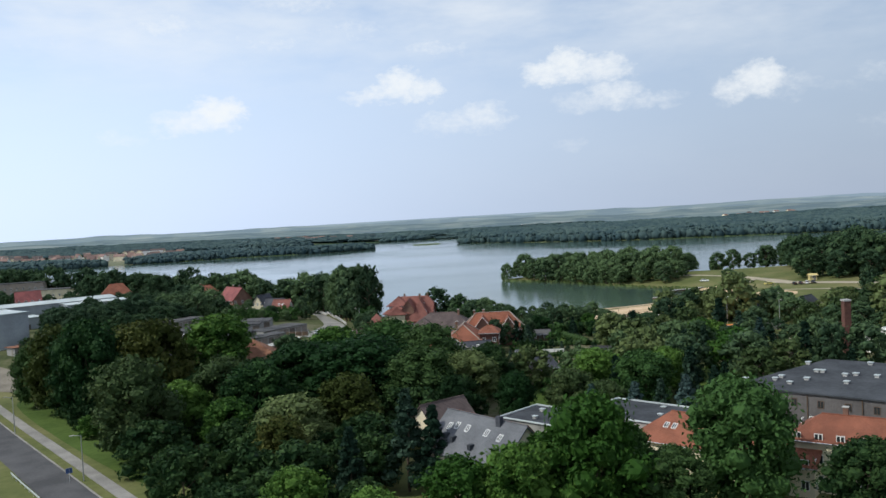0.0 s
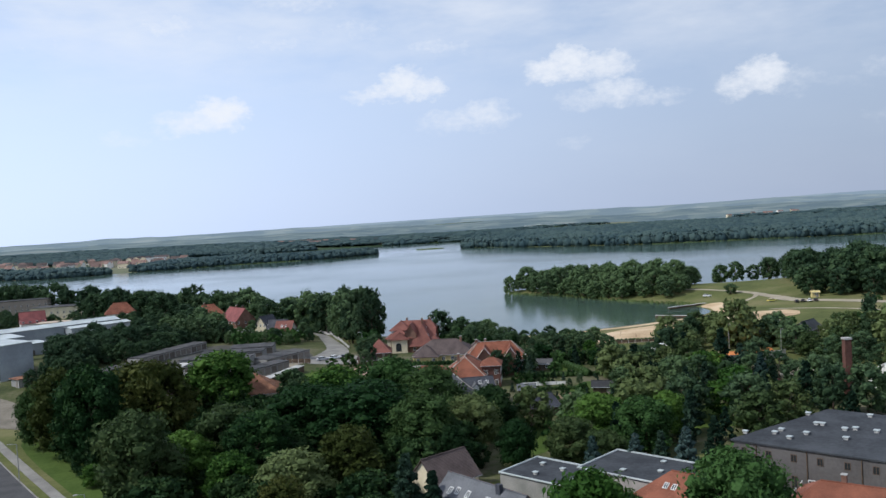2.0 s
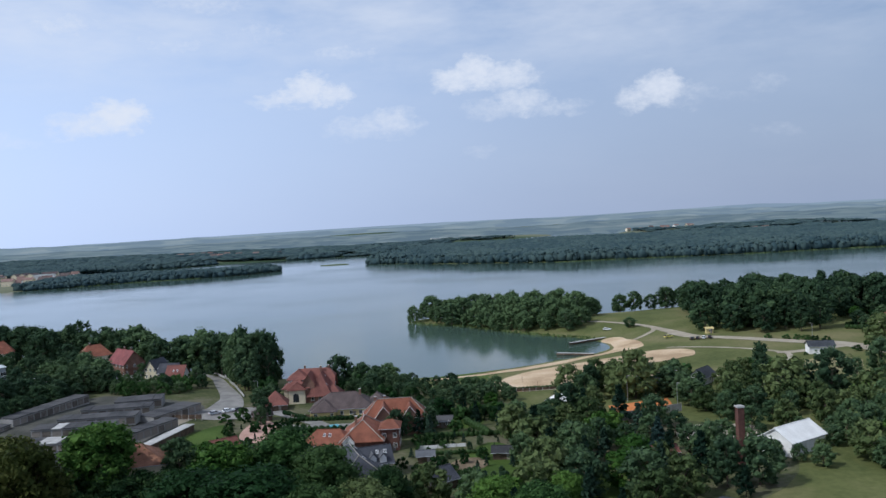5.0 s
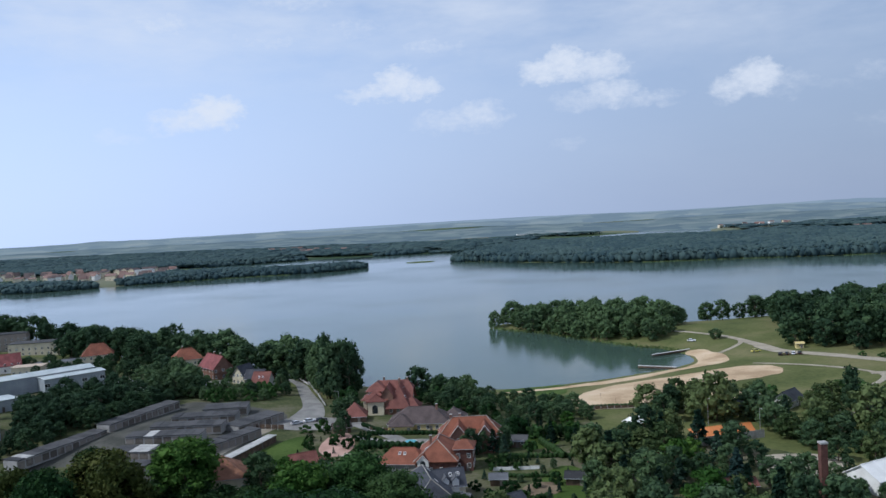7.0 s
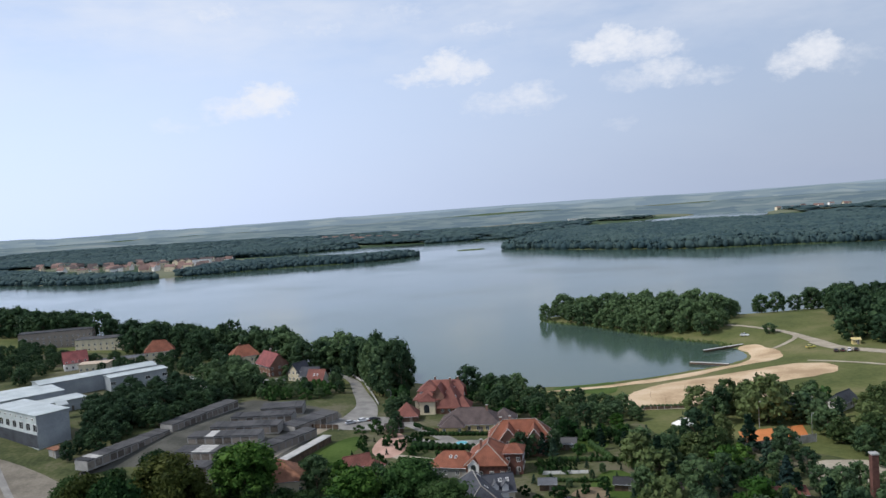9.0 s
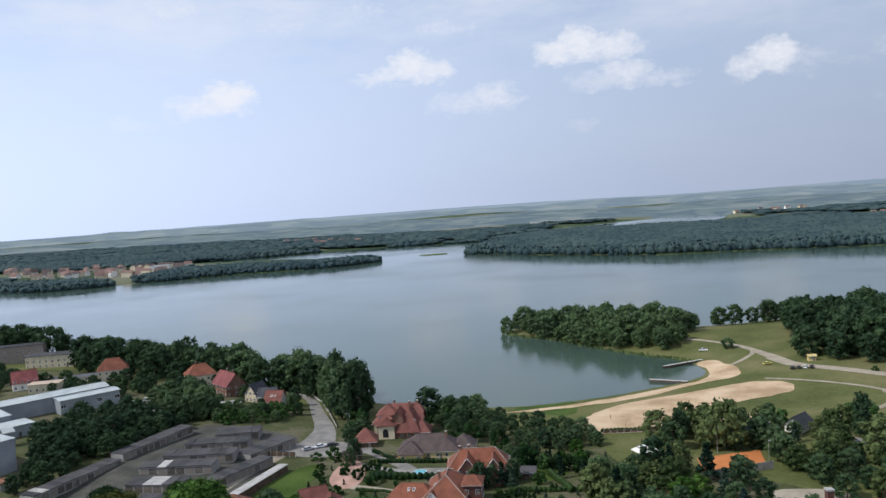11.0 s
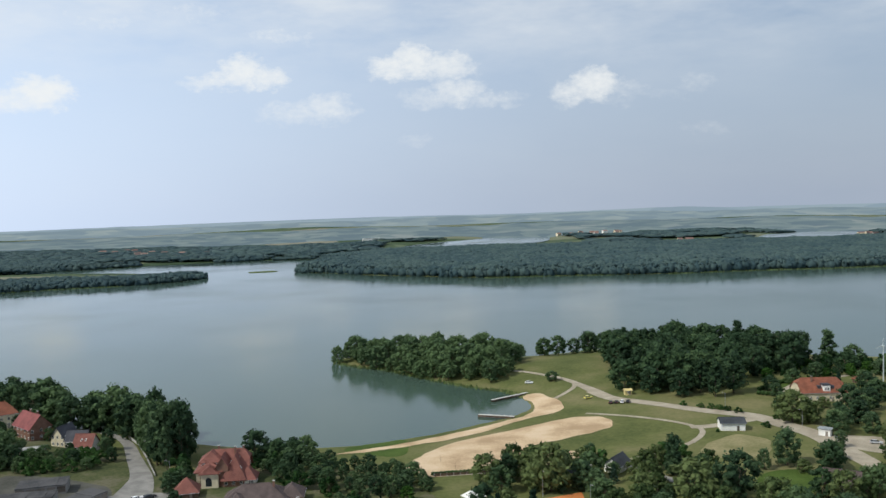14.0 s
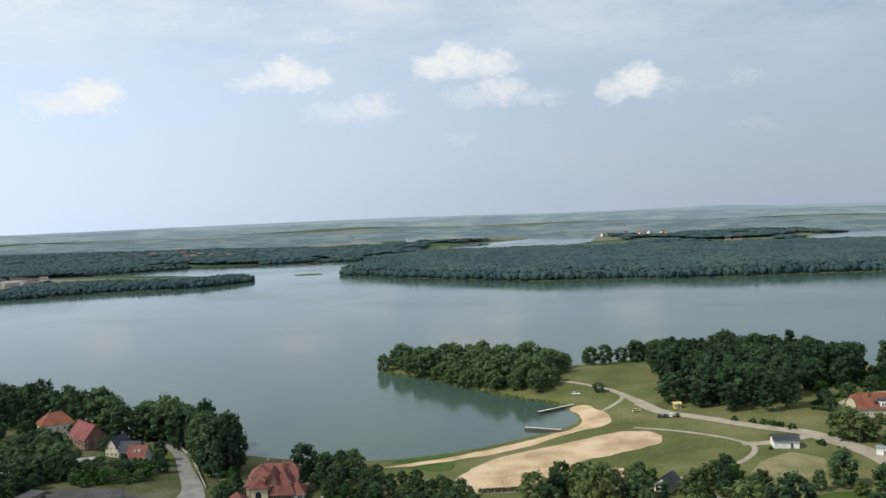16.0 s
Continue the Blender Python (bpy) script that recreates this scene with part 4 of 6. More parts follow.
patch("house_lawn", [(-62, 262), (-48, 292), (-40, 292), (-44, 262), (-54, 252)], LAWN, 0.08, "mown lawn beside the shed", "lawn")
patch("villa_lawn", [(24, 272), (40, 278), (44, 262), (30, 255)], LAWN, 0.08, "green garden behind the red-roofed villa", "lawn")
patch("verge_lawn", [(-64, 140), (-120, 214), (-112, 216), (-86, 186), (-66, 160), (-56, 140), (-50, 128)], LAWN, 0.06, "mown verge beside the footpath", "lawn")
patch("villa_garden", [(20, 190), (34, 240), (46, 236), (40, 190)], LAWN, 0.07, "dark green garden lawn between the beds", "lawn")
patch("garden_beds", [(24, 222), (30, 226), (36, 222), (33, 214), (25, 213)], SOIL, 0.11, "garden beds with bare soil", "garden", wobble=1.0)
patch("shore_meadow", [(46, 372), (62, 376), (62, 362), (60, 345), (52, 338), (36, 352), (32, 368)], LAWN, 0.07, "green meadow beside the beach", "lawn", wobble=2.0)

strip("hill_track", [(136, 496), (144, 489), (155, 478), (167, 453), (171, 424), (172, 400)], [2.5, 3, 3, 4, 6, 7], TRACK, 0.12, "sandy track over the meadow hill", "path")
strip("hill_road", [(170, 418), (173, 396), (183, 379), (197, 358), (204, 350), (215, 339), (219, 326), (223, 306), (221, 288), (218, 266), (213, 240), (204, 210)], [6, 7, 7, 7, 8, 10, 10, 10, 9, 7, 7, 6], TRACK, 0.14, "pale worn road past the beach meadow", "road")
strip("shore_track", [(150, 418), (158, 424), (166, 432), (170, 442)], 2.6, TRACK, 0.12, "trodden sandy path up from the beach", "path")
strip("beach_path", [(150, 375), (169, 355), (181, 338), (183, 325), (170, 311), (152, 304), (130, 297), (104, 300), (64, 306)], 2.4, TRACK, 0.13, "pale footpath round the beach meadow", "path")
strip("hut_path", [(181, 332), (190, 330), (204, 332), (214, 334)], 5.0, TRACK, 0.12, "pale track to the white hut", "path")
strip("court_lane", [(131, 296), (138, 280), (146, 262), (150, 244)], 4.0, PAVING, 0.12, "grey lane between the trees", "path")
strip("villa_path", [(250, 372), (280, 392), (312, 400)], 3.0, TRACK, 0.12, "pale path on the far lawn", "path")


def pier(x0, y0, x1, y1, label):
    L = math.hypot(x1 - x0, y1 - y0)
    ob = thing("pier", x0, y0, 0.0, math.degrees(math.atan2(y1 - y0, x1 - x0)), label, "pier", "bathing piers")
    n = int(L / 0.5)
    for i in range(0, n, 4):
        u0, u1 = L * i / n, L * min(n, i + 4) / n
        Shape().box(u0, -0.78, 1.2, u1 - 0.05, 0.78, 1.3).part("plank", material("planks_pale", ((0.40, 0.385, 0.36), (0.56, 0.54, 0.51)), scale=0.5, fine=5, rough=0.85), ob)
    # side beams drawn deep and dark, standing also for the shadow under the deck
    for s in (-0.68, 0.68):
        Shape().box(0, s - 0.08, 0.3, L, s + 0.08, 1.19).part("beam", TIMBER, ob)
        for u in np.arange(0.3, L, 3.0):
            Shape().tube((u, s, -3), (u, s, 0.4), 0.14, 0.14, 8).part("post", TIMBER, ob)
    return ob


pier(118.5, 430, 142, 440.5, "grey wooden bathing pier reaching into the lake")
pier(104, 402.5, 120, 393, "short grey wooden pier at the sandy shore")

# ---- houses by the lake road ----
house("villa", -13, 330.5, -6, 14.5, 12, 4.8, 11.8, "half", BRICK, TILE, "old villa with a large pinkish half-hipped tile roof", "villa", 2, over=0.9, chimneys=[(-4, 1.5), (2.5, -1.2), (5.5, 0)], gap=3.2, skylights=[(4, 0.5, "f"), (1.5, 0.66, "f")])
house("villa_gable", -10.4, 326, 82, 13, 8, 4.2, 10.8, "hip", BRICK, TILE, "steep pinkish cross roof of the villa", "villa", 1, over=0.9, sides="l", gap=2.4, inset=5, skylights=[(-2, 0.5, "b"), (-4, 0.7, "f")])
house("villa_lean_to", -6, 323, -6, 6, 8, 3.0, 6.4, "hip", WHITE, TILE, "low hipped side roof of the villa", "villa", 1, over=0.7, inset=4)
house("villa_gablet", -15, 325, 84, 8, 4.4, 7.8, 11.2, "gable", BRICK, TILE, "small steep gable between the villa roofs", "villa", 0, over=0.5, gutter=False, door=False)
wing = house("villa_wing", -19.6, 327, 84, 10, 9.5, 6.4, 9.2, "hip", CREAM, TILE, "half-timbered hipped wing of the pink-roofed villa", "villa", 0, inset=3.6, over=0.8, door=False)
house("villa_upper_roof", -19.2, 329, 84, 7.5, 7.0, 9.4, 12.0, "hip", WHITE, TILE, "upper tier of the stacked pinkish tile roof", "villa", 0, inset=3.0, over=0.9, door=False)
house("villa_bay", -19.8, 321.6, 84, 2.6, 6.2, 6.0, 8.2, "hip", CREAM, TILE, "bay under a small hipped tile roof", "villa", 0, inset=1.2, over=0.7, door=False)
for v in (-3.0, -2.3, -1.5, 1.5, 2.3, 3.0):
    Shape().box(-6.66, v - 0.1, 0.2, -6.5, v + 0.1, 5.4).part("timber", TIMBER, wing)
for z in (0.4, 2.6, 4.0, 5.2):
    Shape().box(-6.68, -3.1, z, -6.52, 3.1, z + 0.2).part("timber", TIMBER, wing)
arch = [(1.1 * math.cos(radians(a)), 3.1 + 1.1 * math.sin(radians(a))) for a in range(0, 181, 20)] + [(-1.1, 0.9), (1.1, 0.9)]
n = len(arch)
Shape().add([(x, v, z) for x in (-6.72, -6.55) for v, z in arch], [tuple(range(n - 1, -1, -1)), tuple(range(n, 2 * n))] + [(i, (i + 1) % n, n + (i + 1) % n, n + i) for i in range(n)]).part("arched_window", GLASS, wing)
house("villa_garage", -27.5, 314, 0, 8.5, 8, 2.8, 7, "pyramid", TIMBER, TILE, "low garage with a pink tiled pyramid roof", "garage", 0)
house("bungalow", -2.5, 295.5, -8, 22, 12, 3.4, 7.8, "hip", YELLOW, TILE_BROWN, "yellow bungalow with a brown hipped tile roof", "house", 1, chimneys=[(6, -1)], inset=7)
house("bungalow_wing", -9, 291.5, 82, 8, 8, 3.3, 6.4, "hip", YELLOW, TILE_BROWN, "brown hipped wing of the bungalow", "house", 1, inset=4, sides="l")
house("bungalow_wing", 9.5, 296, 82, 9, 8, 3.3, 6.6, "hip", YELLOW, TILE_BROWN, "brown hipped wing of the bungalow", "house", 1, inset=4, sides="l")


def hip_lines(ob, L, W, eave, ridge, inset, over=0.5):
    """Pale mortared ridge and hip tiles."""
    a, b = L / 2 + over, W / 2 + over
    e = eave - (ridge - eave) / (W / 2) * over
    c = max(0.05, a - inset)
    s = Shape().tube((-c, 0, ridge + 0.08), (c, 0, ridge + 0.08), 0.13, 0.13, 6)
    for sx in (-1, 1):
        for sy in (-1, 1):
            s.tube((sx * c, 0, ridge + 0.08), (sx * a, sy * b, e + 0.08), 0.12, 0.12, 6)
    s.part("hip_tiles", PLANK, ob, "pale mortared hip tiles")


hip_lines(house("red_villa", 13.5, 266, -3, 20, 11, 5, 9.8, "hip", BRICK, TILE_ORANGE, "large house with brick-orange hipped tile roofs", "house", 2, chimneys=[(-3, 1), (-6, 0)], gap=2.8, inset=5), 20, 11, 5, 9.8, 5)
for x, y, L, W, r in ((9.8, 262, 10, 7, 9.4), (18.0, 261.4, 10, 6, 9.0), (12.6, 259.6, 6, 3, 7.4)):
    house("red_villa_gable", x, y, 86, L, W, 5, r, "gable", BRICK, TILE_ORANGE, "white-trimmed front gable of the orange-roofed house", "house", 2 if W > 4 else 1, gap=2, sides="l", trim=True, gutter=False, door=False)
hip_lines(house("red_villa_hall", 3.0, 246, 82, 17, 12, 4.6, 9.2, "hip", BRICK_DARK, TILE_ORANGE, "big brick-orange hipped roof of the joined house", "house", 1, chimneys=[(-2, 2)], inset=6, skylights=[(-3.4, 0.62, "b")]), 17, 12, 4.6, 9.2, 6)
house("red_villa_wing", -7.4, 245.5, -14, 14, 10, 3.6, 6.8, "hip", GREYWALL, TILE_ORANGE, "low orange-roofed wing with two skylights", "house", 1, skylights=[(-0.8, 0.5, "f"), (0.8, 0.5, "f")], inset=4)
dormer = house("dormer_gable", -1.7, 238.6, 80, 2.6, 3.2, 4.6, 6.2, "gable", WHITE, TILE_ORANGE, "white gable with a dark arched window", "house", 0, over=0.25, trim=True, gutter=False, door=False)
arch = [(0.75 * math.cos(radians(a)), 3.9 + 0.75 * math.sin(radians(a))) for a in range(0, 181, 20)] + [(-0.75, 2.7), (0.75, 2.7)]
Shape().add([(x, v, z) for x in (-1.36, -1.28) for v, z in arch], [tuple(range(n - 1, -1, -1)), tuple(range(n, 2 * n))] + [(i, (i + 1) % n, n + (i + 1) % n, n + i) for i in range(n)]).part("arched_window", GLASS, dormer)
house("red_villa_tower", 10.6, 244, -8, 5.5, 8, 6.8, 8.4, "hip", BRICK_DARK, TILE_ORANGE, "square dark brick stair tower with a tiled cap", "house", 2, gap=2.6, inset=2.4)
hip_lines(house("slate_house", -0.8, 212, -80, 22, 12, 4.2, 9.2, "hip", CREAM, SLATE_DARK, "cream house with a dark slate roof and dormers", "house", 1, skylights=[(-6, 0.35, "b"), (3, 0.4, "b")], inset=5), 22, 12, 4.2, 9.2, 5)
house("slate_wing", 4.2, 219, 8, 9, 8, 4.2, 7.6, "gable", CREAM, SLATE_DARK, "slate-roofed cross wing with pale dormers", "house", 1, skylights=[(1, 0.5, "f"), (3, 0.5, "f")])
for x in (4.0, 6.6):
    house("slate_dormer", x, 216.4, 98, 2.4, 1.7, 5.6, 6.6, "gable", WHITE, SLATE, "small pale dormer on the slate roof", "house", 0, over=0.2, gutter=False, door=False)
house("pyramid_house", -60, 240, 8, 15, 13, 4.8, 9.6, "pyramid", CREAM, TILE_RUST, "house with a worn orange-brown pyramid roof", "house", 1)
house("tool_shed", -39, 254, 25, 8, 6, 2.5, 5, "gable", TIMBER, TILE, "small shed with a reddish roof", "shed", 0)
house("tool_shed", -33, 251, 60, 5, 4, 2.4, 4.4, "pyramid", TIMBER, TILE, "small pavilion with a reddish roof", "shed", 0)
house("wood_store", -31, 296, 20, 6, 4, 2.4, 3.8, "gable", TIMBER, TILE_BROWN, "dark wooden store beside the paved yard", "shed", 0)
house("garden_shed", 27, 264, -12, 9, 6, 2.4, 3.4, "gable", TIMBER, FELT, "low garden shed with a grey felt roof", "shed", 1, door=True, sides="f")

# houses left of the road
house("orange_house", -126, 441, 25, 15, 12, 7, 12, "hip", CREAM, TILE_ORANGE, "cream house with an orange hipped tile roof", "house", 2, chimneys=[(-2, 0)], inset=5)
house("maroon_house", -104, 413, -52, 17, 10, 6, 11.5, "gable", BRICK, TILE_DARK, "brick house with a maroon tile roof and white chimneys", "house", 2, chimneys=[(-3, 1), (4, 1)])
house("cream_cottage", -86.5, 396, 62, 9, 7, 4.5, 9, "gable", CREAM, SLATE_DARK, "narrow cream gabled cottage with a dark roof", "house", 2, gap=2.2)
house("skylight_cottage", -75.5, 385, -14, 8, 8, 3.2, 7.5, "gable", WHITE, TILE, "small red-roofed cottage with two bright skylights", "house", 1, skylights=[(-0.9, 0.62, "f"), (0.9, 0.62, "f")])
house("grey_cottage", -80, 392, -14, 9, 7, 4, 7.5, "gable", GREYWALL, SLATE_DARK, "cottage with a dark grey roof", "house", 1)
house("hipped_house", -182, 466, 20, 16, 12, 6.5, 12, "hip", CREAM, TILE_ORANGE, "house with an orange hipped roof behind trees", "house", 2, inset=5)
house("flat_block", -282, 545, 14, 46, 12, 11, 11, "flat", material("plaster_brown", ((0.24, 0.20, 0.17), (0.34, 0.29, 0.25)), rough=0.9), FELT, "long brownish flat-roofed block", "building", 3, gap=3.4)
house("flat_block", -240, 527, 6, 36, 14, 8, 8, "flat", CREAM, FELT, "pale flat-roofed block by the lake", "building", 2, gap=3.4)
house("white_gable_house", -222, 446, 30, 12, 10, 4.5, 10, "gable", WHITE, TILE_DARK, "white gabled house with a dark red roof", "house", 2)
house("flat_house", -206, 436, 8, 15, 9, 4.5, 4.5, "flat", CREAM, material("roof_pale", ((0.42, 0.33, 0.25), (0.52, 0.42, 0.33)), rough=0.9), "small cream flat-roofed house", "house", 1)

# halls on the west side
house("long_hall", -183, 387, 42, 54, 13, 7.6, 8.6, "gable", SHEET_GREY, SHEET_WHITE, "long grey hall with a bright white metal roof", "hall", 0)
house("hall_front", -164.5, 388.5, 42, 27, 10, 7.0, 7.5, "gable", SHEET_GREY, SHEET_WHITE, "front bay of the hall under a white roof", "hall", 1, gap=8, sides="f", wins=(2.4, 1.6), sill=3.2)
house("low_hall", -201, 351, 43, 30, 24, 6.6, 6.6, "flat", SHEET_GREY, SHEET_WHITE, "low hall with a flat white roof", "hall", 0)
house("low_hall_wing", -179, 342, 46, 19, 11, 4.8, 4.8, "flat", SHEET_GREY, SHEET_WHITE, "low grey wing with a white roof", "hall", 0)
roof_box = thing("roof_light", -170, 327, ground_height(-170, 327) + 5.2, 40, "tilted white roof light box", "skylight")
Shape().box(-2, -1.4, -5.4, 2, 1.4, 0.8).part("curb", SHEET_GREY, roof_box)
Shape().slab([(-2.3, -1.7, 0.6), (2.3, -1.7, 0.6), (2.3, 1.7, 1.9), (-2.3, 1.7, 1.9)], 0.2).part("lid", SHEET_WHITE, roof_box)
office = house("office_block", -168, 299.5, -36, 34, 12, 11.4, 11.4, "flat", SHEET_WHITE, SHEET_WHITE, "white office block with dark square windows over a ground floor darkened like a recess", "building", 1, gap=4.6, sides="f", wins=(3.2, 2.7), sill=5.4, door=False)
# no recess is built: a dark slab on the wall stands for its shade
Shape().box(-17.1, -6.12, -0.5, 17.1, -5.9, 4.3).part("plinth", FELT_DARK, office, "dark panel standing for the shaded ground-floor recess")
Shape().box(17.02, -6.1, -0.5, 17.16, 6.1, 11.3).part("cladding", SHEET_GREY, office, "pale blue-grey metal cladding")
for k in range(8):
    window(office, -15.2 + 4.2 * k, -6.04, 9.4, 0, 1.4, 0.8)
house("office_porch", -148, 279, -36, 5, 4, 2.6, 2.6, "flat", GREYWALL, TILE_RUST, "small rust-roofed gate hut beside the office", "hut", 0)

# garages
for gx, gy, gr, gl, gw, sides in ((-91, 259, -15, 9, 6, "f"), (-93, 271.8, -10, 20, 7, "f"), (-90.3, 286.5, -4, 26, 6.6, "f"), (-85.8, 297.8, -4, 26, 6.6, "f"), (-83.2, 312.3, -2, 24, 6.6, "f"), (-79, 327.5, 4, 17, 9, "f"),
                                  (-64.3, 307.5, 56, 23, 8, "f"), (-68.6, 281.5, 57, 28, 5.4, "f"), (-123.8, 278.8, 67, 38, 5.8, "f"), (-108.6, 315.2, 67, 38, 5.8, "f")):
    garage_row(gx, gy, gr, gl, gw, "row of flat felt-roofed concrete garages", sides)
house("long_shed", -59.4, 272.3, 69, 30, 3.2, 2.2, 2.5, "flat", TIMBER, CONCRETE, "long narrow shed with a pale concrete roof", "shed", 0, over=0.2)

# foreground buildings
grey = house("grey_roof_house", 0, 116.6, -52, 16.6, 10.4, 6.9, 11.6, "gable", CREAM, SLATE, "house with a grey sheet roof, skylights and vents", "house", 2, skylights=[(-5.9, 0.5, "f"), (-4.4, 0.45, "f"), (-2.0, 0.46, "f"), (2.2, 0.46, "f"), (5.2, 0.5, "f")], gutter=False)
Shape().slab([(8.8, 5.75, 6.35), (-8.8, 5.75, 6.35), (-8.8, 0.05, 11.72), (8.8, 0.05, 11.72)], 0.1).part("rear_roof", TILE_ORANGE, grey, "orange tiled rear slope")
Shape().box(3.1, -0.9, 10.6, 4.0, -0.2, 12.3).part("chimney", SLATE_DARK, grey, "slate-clad chimney")
for u, d in ((-5.2, 0.66), (-3.4, 0.7), (1.0, 0.78), (-7.4, 0.6)):
    Shape().box(u - 0.32, -5.2 * d - 0.5, 11.6 - 4.7 * d - 0.2, u + 0.32, -5.2 * d + 0.4, 11.6 - 4.7 * d + 0.55).part("roof_vent", FELT_DARK, grey, "dark roof vent")
house("felt_block", 12.4, 139.6, -45, 13, 11, 5.2, 5.2, "flat", GREYWALL, FELT_DARK, "flat block with dark felt and a pale coping", "building", 0, over=0.1)
house("felt_block", 30.5, 135.5, -45, 23, 13, 5.3, 5.3, "flat", GREYWALL, FELT_DARK, "flat block with dark felt and a pale coping", "building", 0, over=0.1)
house("orange_link", 20, 130, -45, 9, 8, 3.4, 5.0, "gable", CREAM, TILE_ORANGE, "short orange-roofed link between the flat blocks", "building", 1)
house("orange_block", 34, 123.5, -45, 18, 11, 4.6, 8, "hip", CREAM, TILE_ORANGE, "cream building with an orange hipped tile roof", "building", 1, chimneys=[(0, 1)], inset=5, skylights=[(-4, 0.6, "f"), (-2.6, 0.6, "f")])
house("cream_block", 55, 105.5, -38, 25, 9.5, 7.4, 10, "hip", CREAM, TILE_ORANGE, "tall cream building with an orange hipped roof", "building", 3, inset=4, gap=2.6, chimneys=[(-6, 1)])
house("gabled_cottage", -6, 148, 40, 10, 8, 3.6, 7.6, "gable", CREAM, TILE_BROWN, "cream cottage with a steep dark brown roof", "house", 1)
house("kitchen_block", 41, 112, -38, 13, 8, 4.6, 6.8, "gable", CREAM, TILE_ORANGE, "orange-roofed annex of the cream building", "building", 2)


def parapet(x, y, rot, L, W, z):
    ob = thing("parapet", x, y, None, rot, "pale metal coping round a flat roof", "coping")
    for x0, y0, x1, y1 in ((-L / 2, -W / 2, L / 2, -W / 2 + 0.3), (-L / 2, W / 2 - 0.3, L / 2, W / 2), (-L / 2, -W / 2 + 0.3, -L / 2 + 0.3, W / 2 - 0.3), (L / 2 - 0.3, -W / 2 + 0.3, L / 2, W / 2 - 0.3)):
        Shape().box(x0, y0, z, x1, y1, z + 0.22).part("coping", SHEET_WHITE, ob)


parapet(12.4, 139.6, -45, 13.4, 11.4, 5.42)
parapet(30.5, 135.5, -45, 23.4, 13.4, 5.52)


def roof_vent(x, y, z, rot, size=0.55, label="small pale metal roof vent"):
    ob = thing("roof_vent", x, y, z, rot, label, "vent", "roof vents")
    Shape().box(-size * 0.7, -size * 0.7, 0, size * 0.7, size * 0.7, size * 0.9).part("shaft", CONCRETE, ob)
    Shape().box(-size, -size, size * 0.9, size, size, size * 1.15).part("cap", SHEET_WHITE, ob)
    return ob


big = thing("big_hall", 70.6, 130.8, None, -44, "large dark hall with small windows and a sloping roof", "hall")
KEEP_CLEAR.append((70, 131, 26))
foot = [(-24, -11), (24, -11), (24, 10.5), (-14.6, 10.5)]
n = len(foot)
Shape().add([(x, y, -1) for x, y in foot] + [(x, y, 8 + (y + 11) * 0.085) for x, y in foot], [tuple(range(n - 1, -1, -1)), tuple(range(n, 2 * n))] + [(i, (i + 1) % n, n + (i + 1) % n, n + i) for i in range(n)]).part("wall", material("cladding_dark", ((0.085, 0.078, 0.078), (0.13, 0.12, 0.12)), scale=0.2, fine=2, rough=0.7, bump=0.3, wave=("X", 1.2)), big)
Shape().slab([(x * 1.015, y * 1.03, 8.3 + (y + 11) * 0.085) for x, y in foot], 0.28).part("roof", FELT_DARK, big)
for k in range(11):
    window(big, -22 + 4.3 * k, -11.04, 5.8, 0, 1.0, 1.3, frame_mat=TIMBER)
    window(big, -22 + 4.3 * k, -11.04, 1.2, 0, 1.0, 2.2, frame_mat=TIMBER)
for k in range(5):
    Shape().box(-19.9 + 8.6 * k, -11.16, 0, -19.75 + 8.6 * k, -11.0, 7.9).part("downpipe", TIMBER, big)
inv = big.matrix_world.inverted()
for x, y in ((48.8, 141.6), (53.3, 139.5), (54.9, 140.5), (54.5, 136.3), (58, 137.4), (61.7, 141.4), (62.5, 140.8), (62.8, 147), (64.7, 137.1), (66.4, 136.7), (62.7, 132.8), (71.9, 142), (68.8, 134.2), (74, 137), (77, 130)):
    v = (inv @ Vector((x, y, 0))).y
    roof_vent(x, y, ground_height(70.6, 130.8) + 8.25 + (v + 11) * 0.085, -44, 0.48)
for x, y, z in ((12, 143, 5.42), (15, 139, 5.42), (25, 136, 5.52), (31, 134, 5.52), (33, 139, 5.52), (10, 138, 5.42)):
    roof_vent(x, y, ground_height(12.4, 139.6) + z, -45, 0.45)
# buildings by the courts and the beach
house("white_hall", 113, 203, 25, 14, 9.5, 4.0, 6.8, "gable", WHITE, WHITE, "white gabled hall with a pale roof", "hall", 0)
patch("court_yard", [(88, 214), (108, 216), (118, 226), (104, 236), (92, 232)], TRACK, 0.1, "bare tan ground beside the chimney", "ground", wobble=1.5)
house("pavilion", 102, 284, -4, 14, 7, 3.2, 5, "gable", TIMBER, FELT_DARK, "dark wooden court pavilion", "pavilion", 1)
house("beach_house", 128.5, 290, 40, 9, 6, 3, 5.5, "gable", WHITE, FELT_DARK, "small white gabled house near the beach", "house", 1)
house("white_hut", 196, 324, -18, 10, 7, 3.4, 5.0, "gable", WHITE, FELT_DARK, "white hut with a dark gabled roof", "house", 0)
house("parking_hut", 182.5, 399, -10, 3.4, 2.8, 2.6, 3.1, "gable", YELLOW, YELLOW, "small yellow parking hut", "hut", 1, wins=(0.9, 0.9), sides="f")
villa_e = house("orange_villa", 263, 358, -14, 21, 14, 4.5, 10.2, "half", CREAM, TILE_ORANGE, "large villa with a bright orange roof and a white dormer", "villa", 1, chimneys=[(-4, -2)])
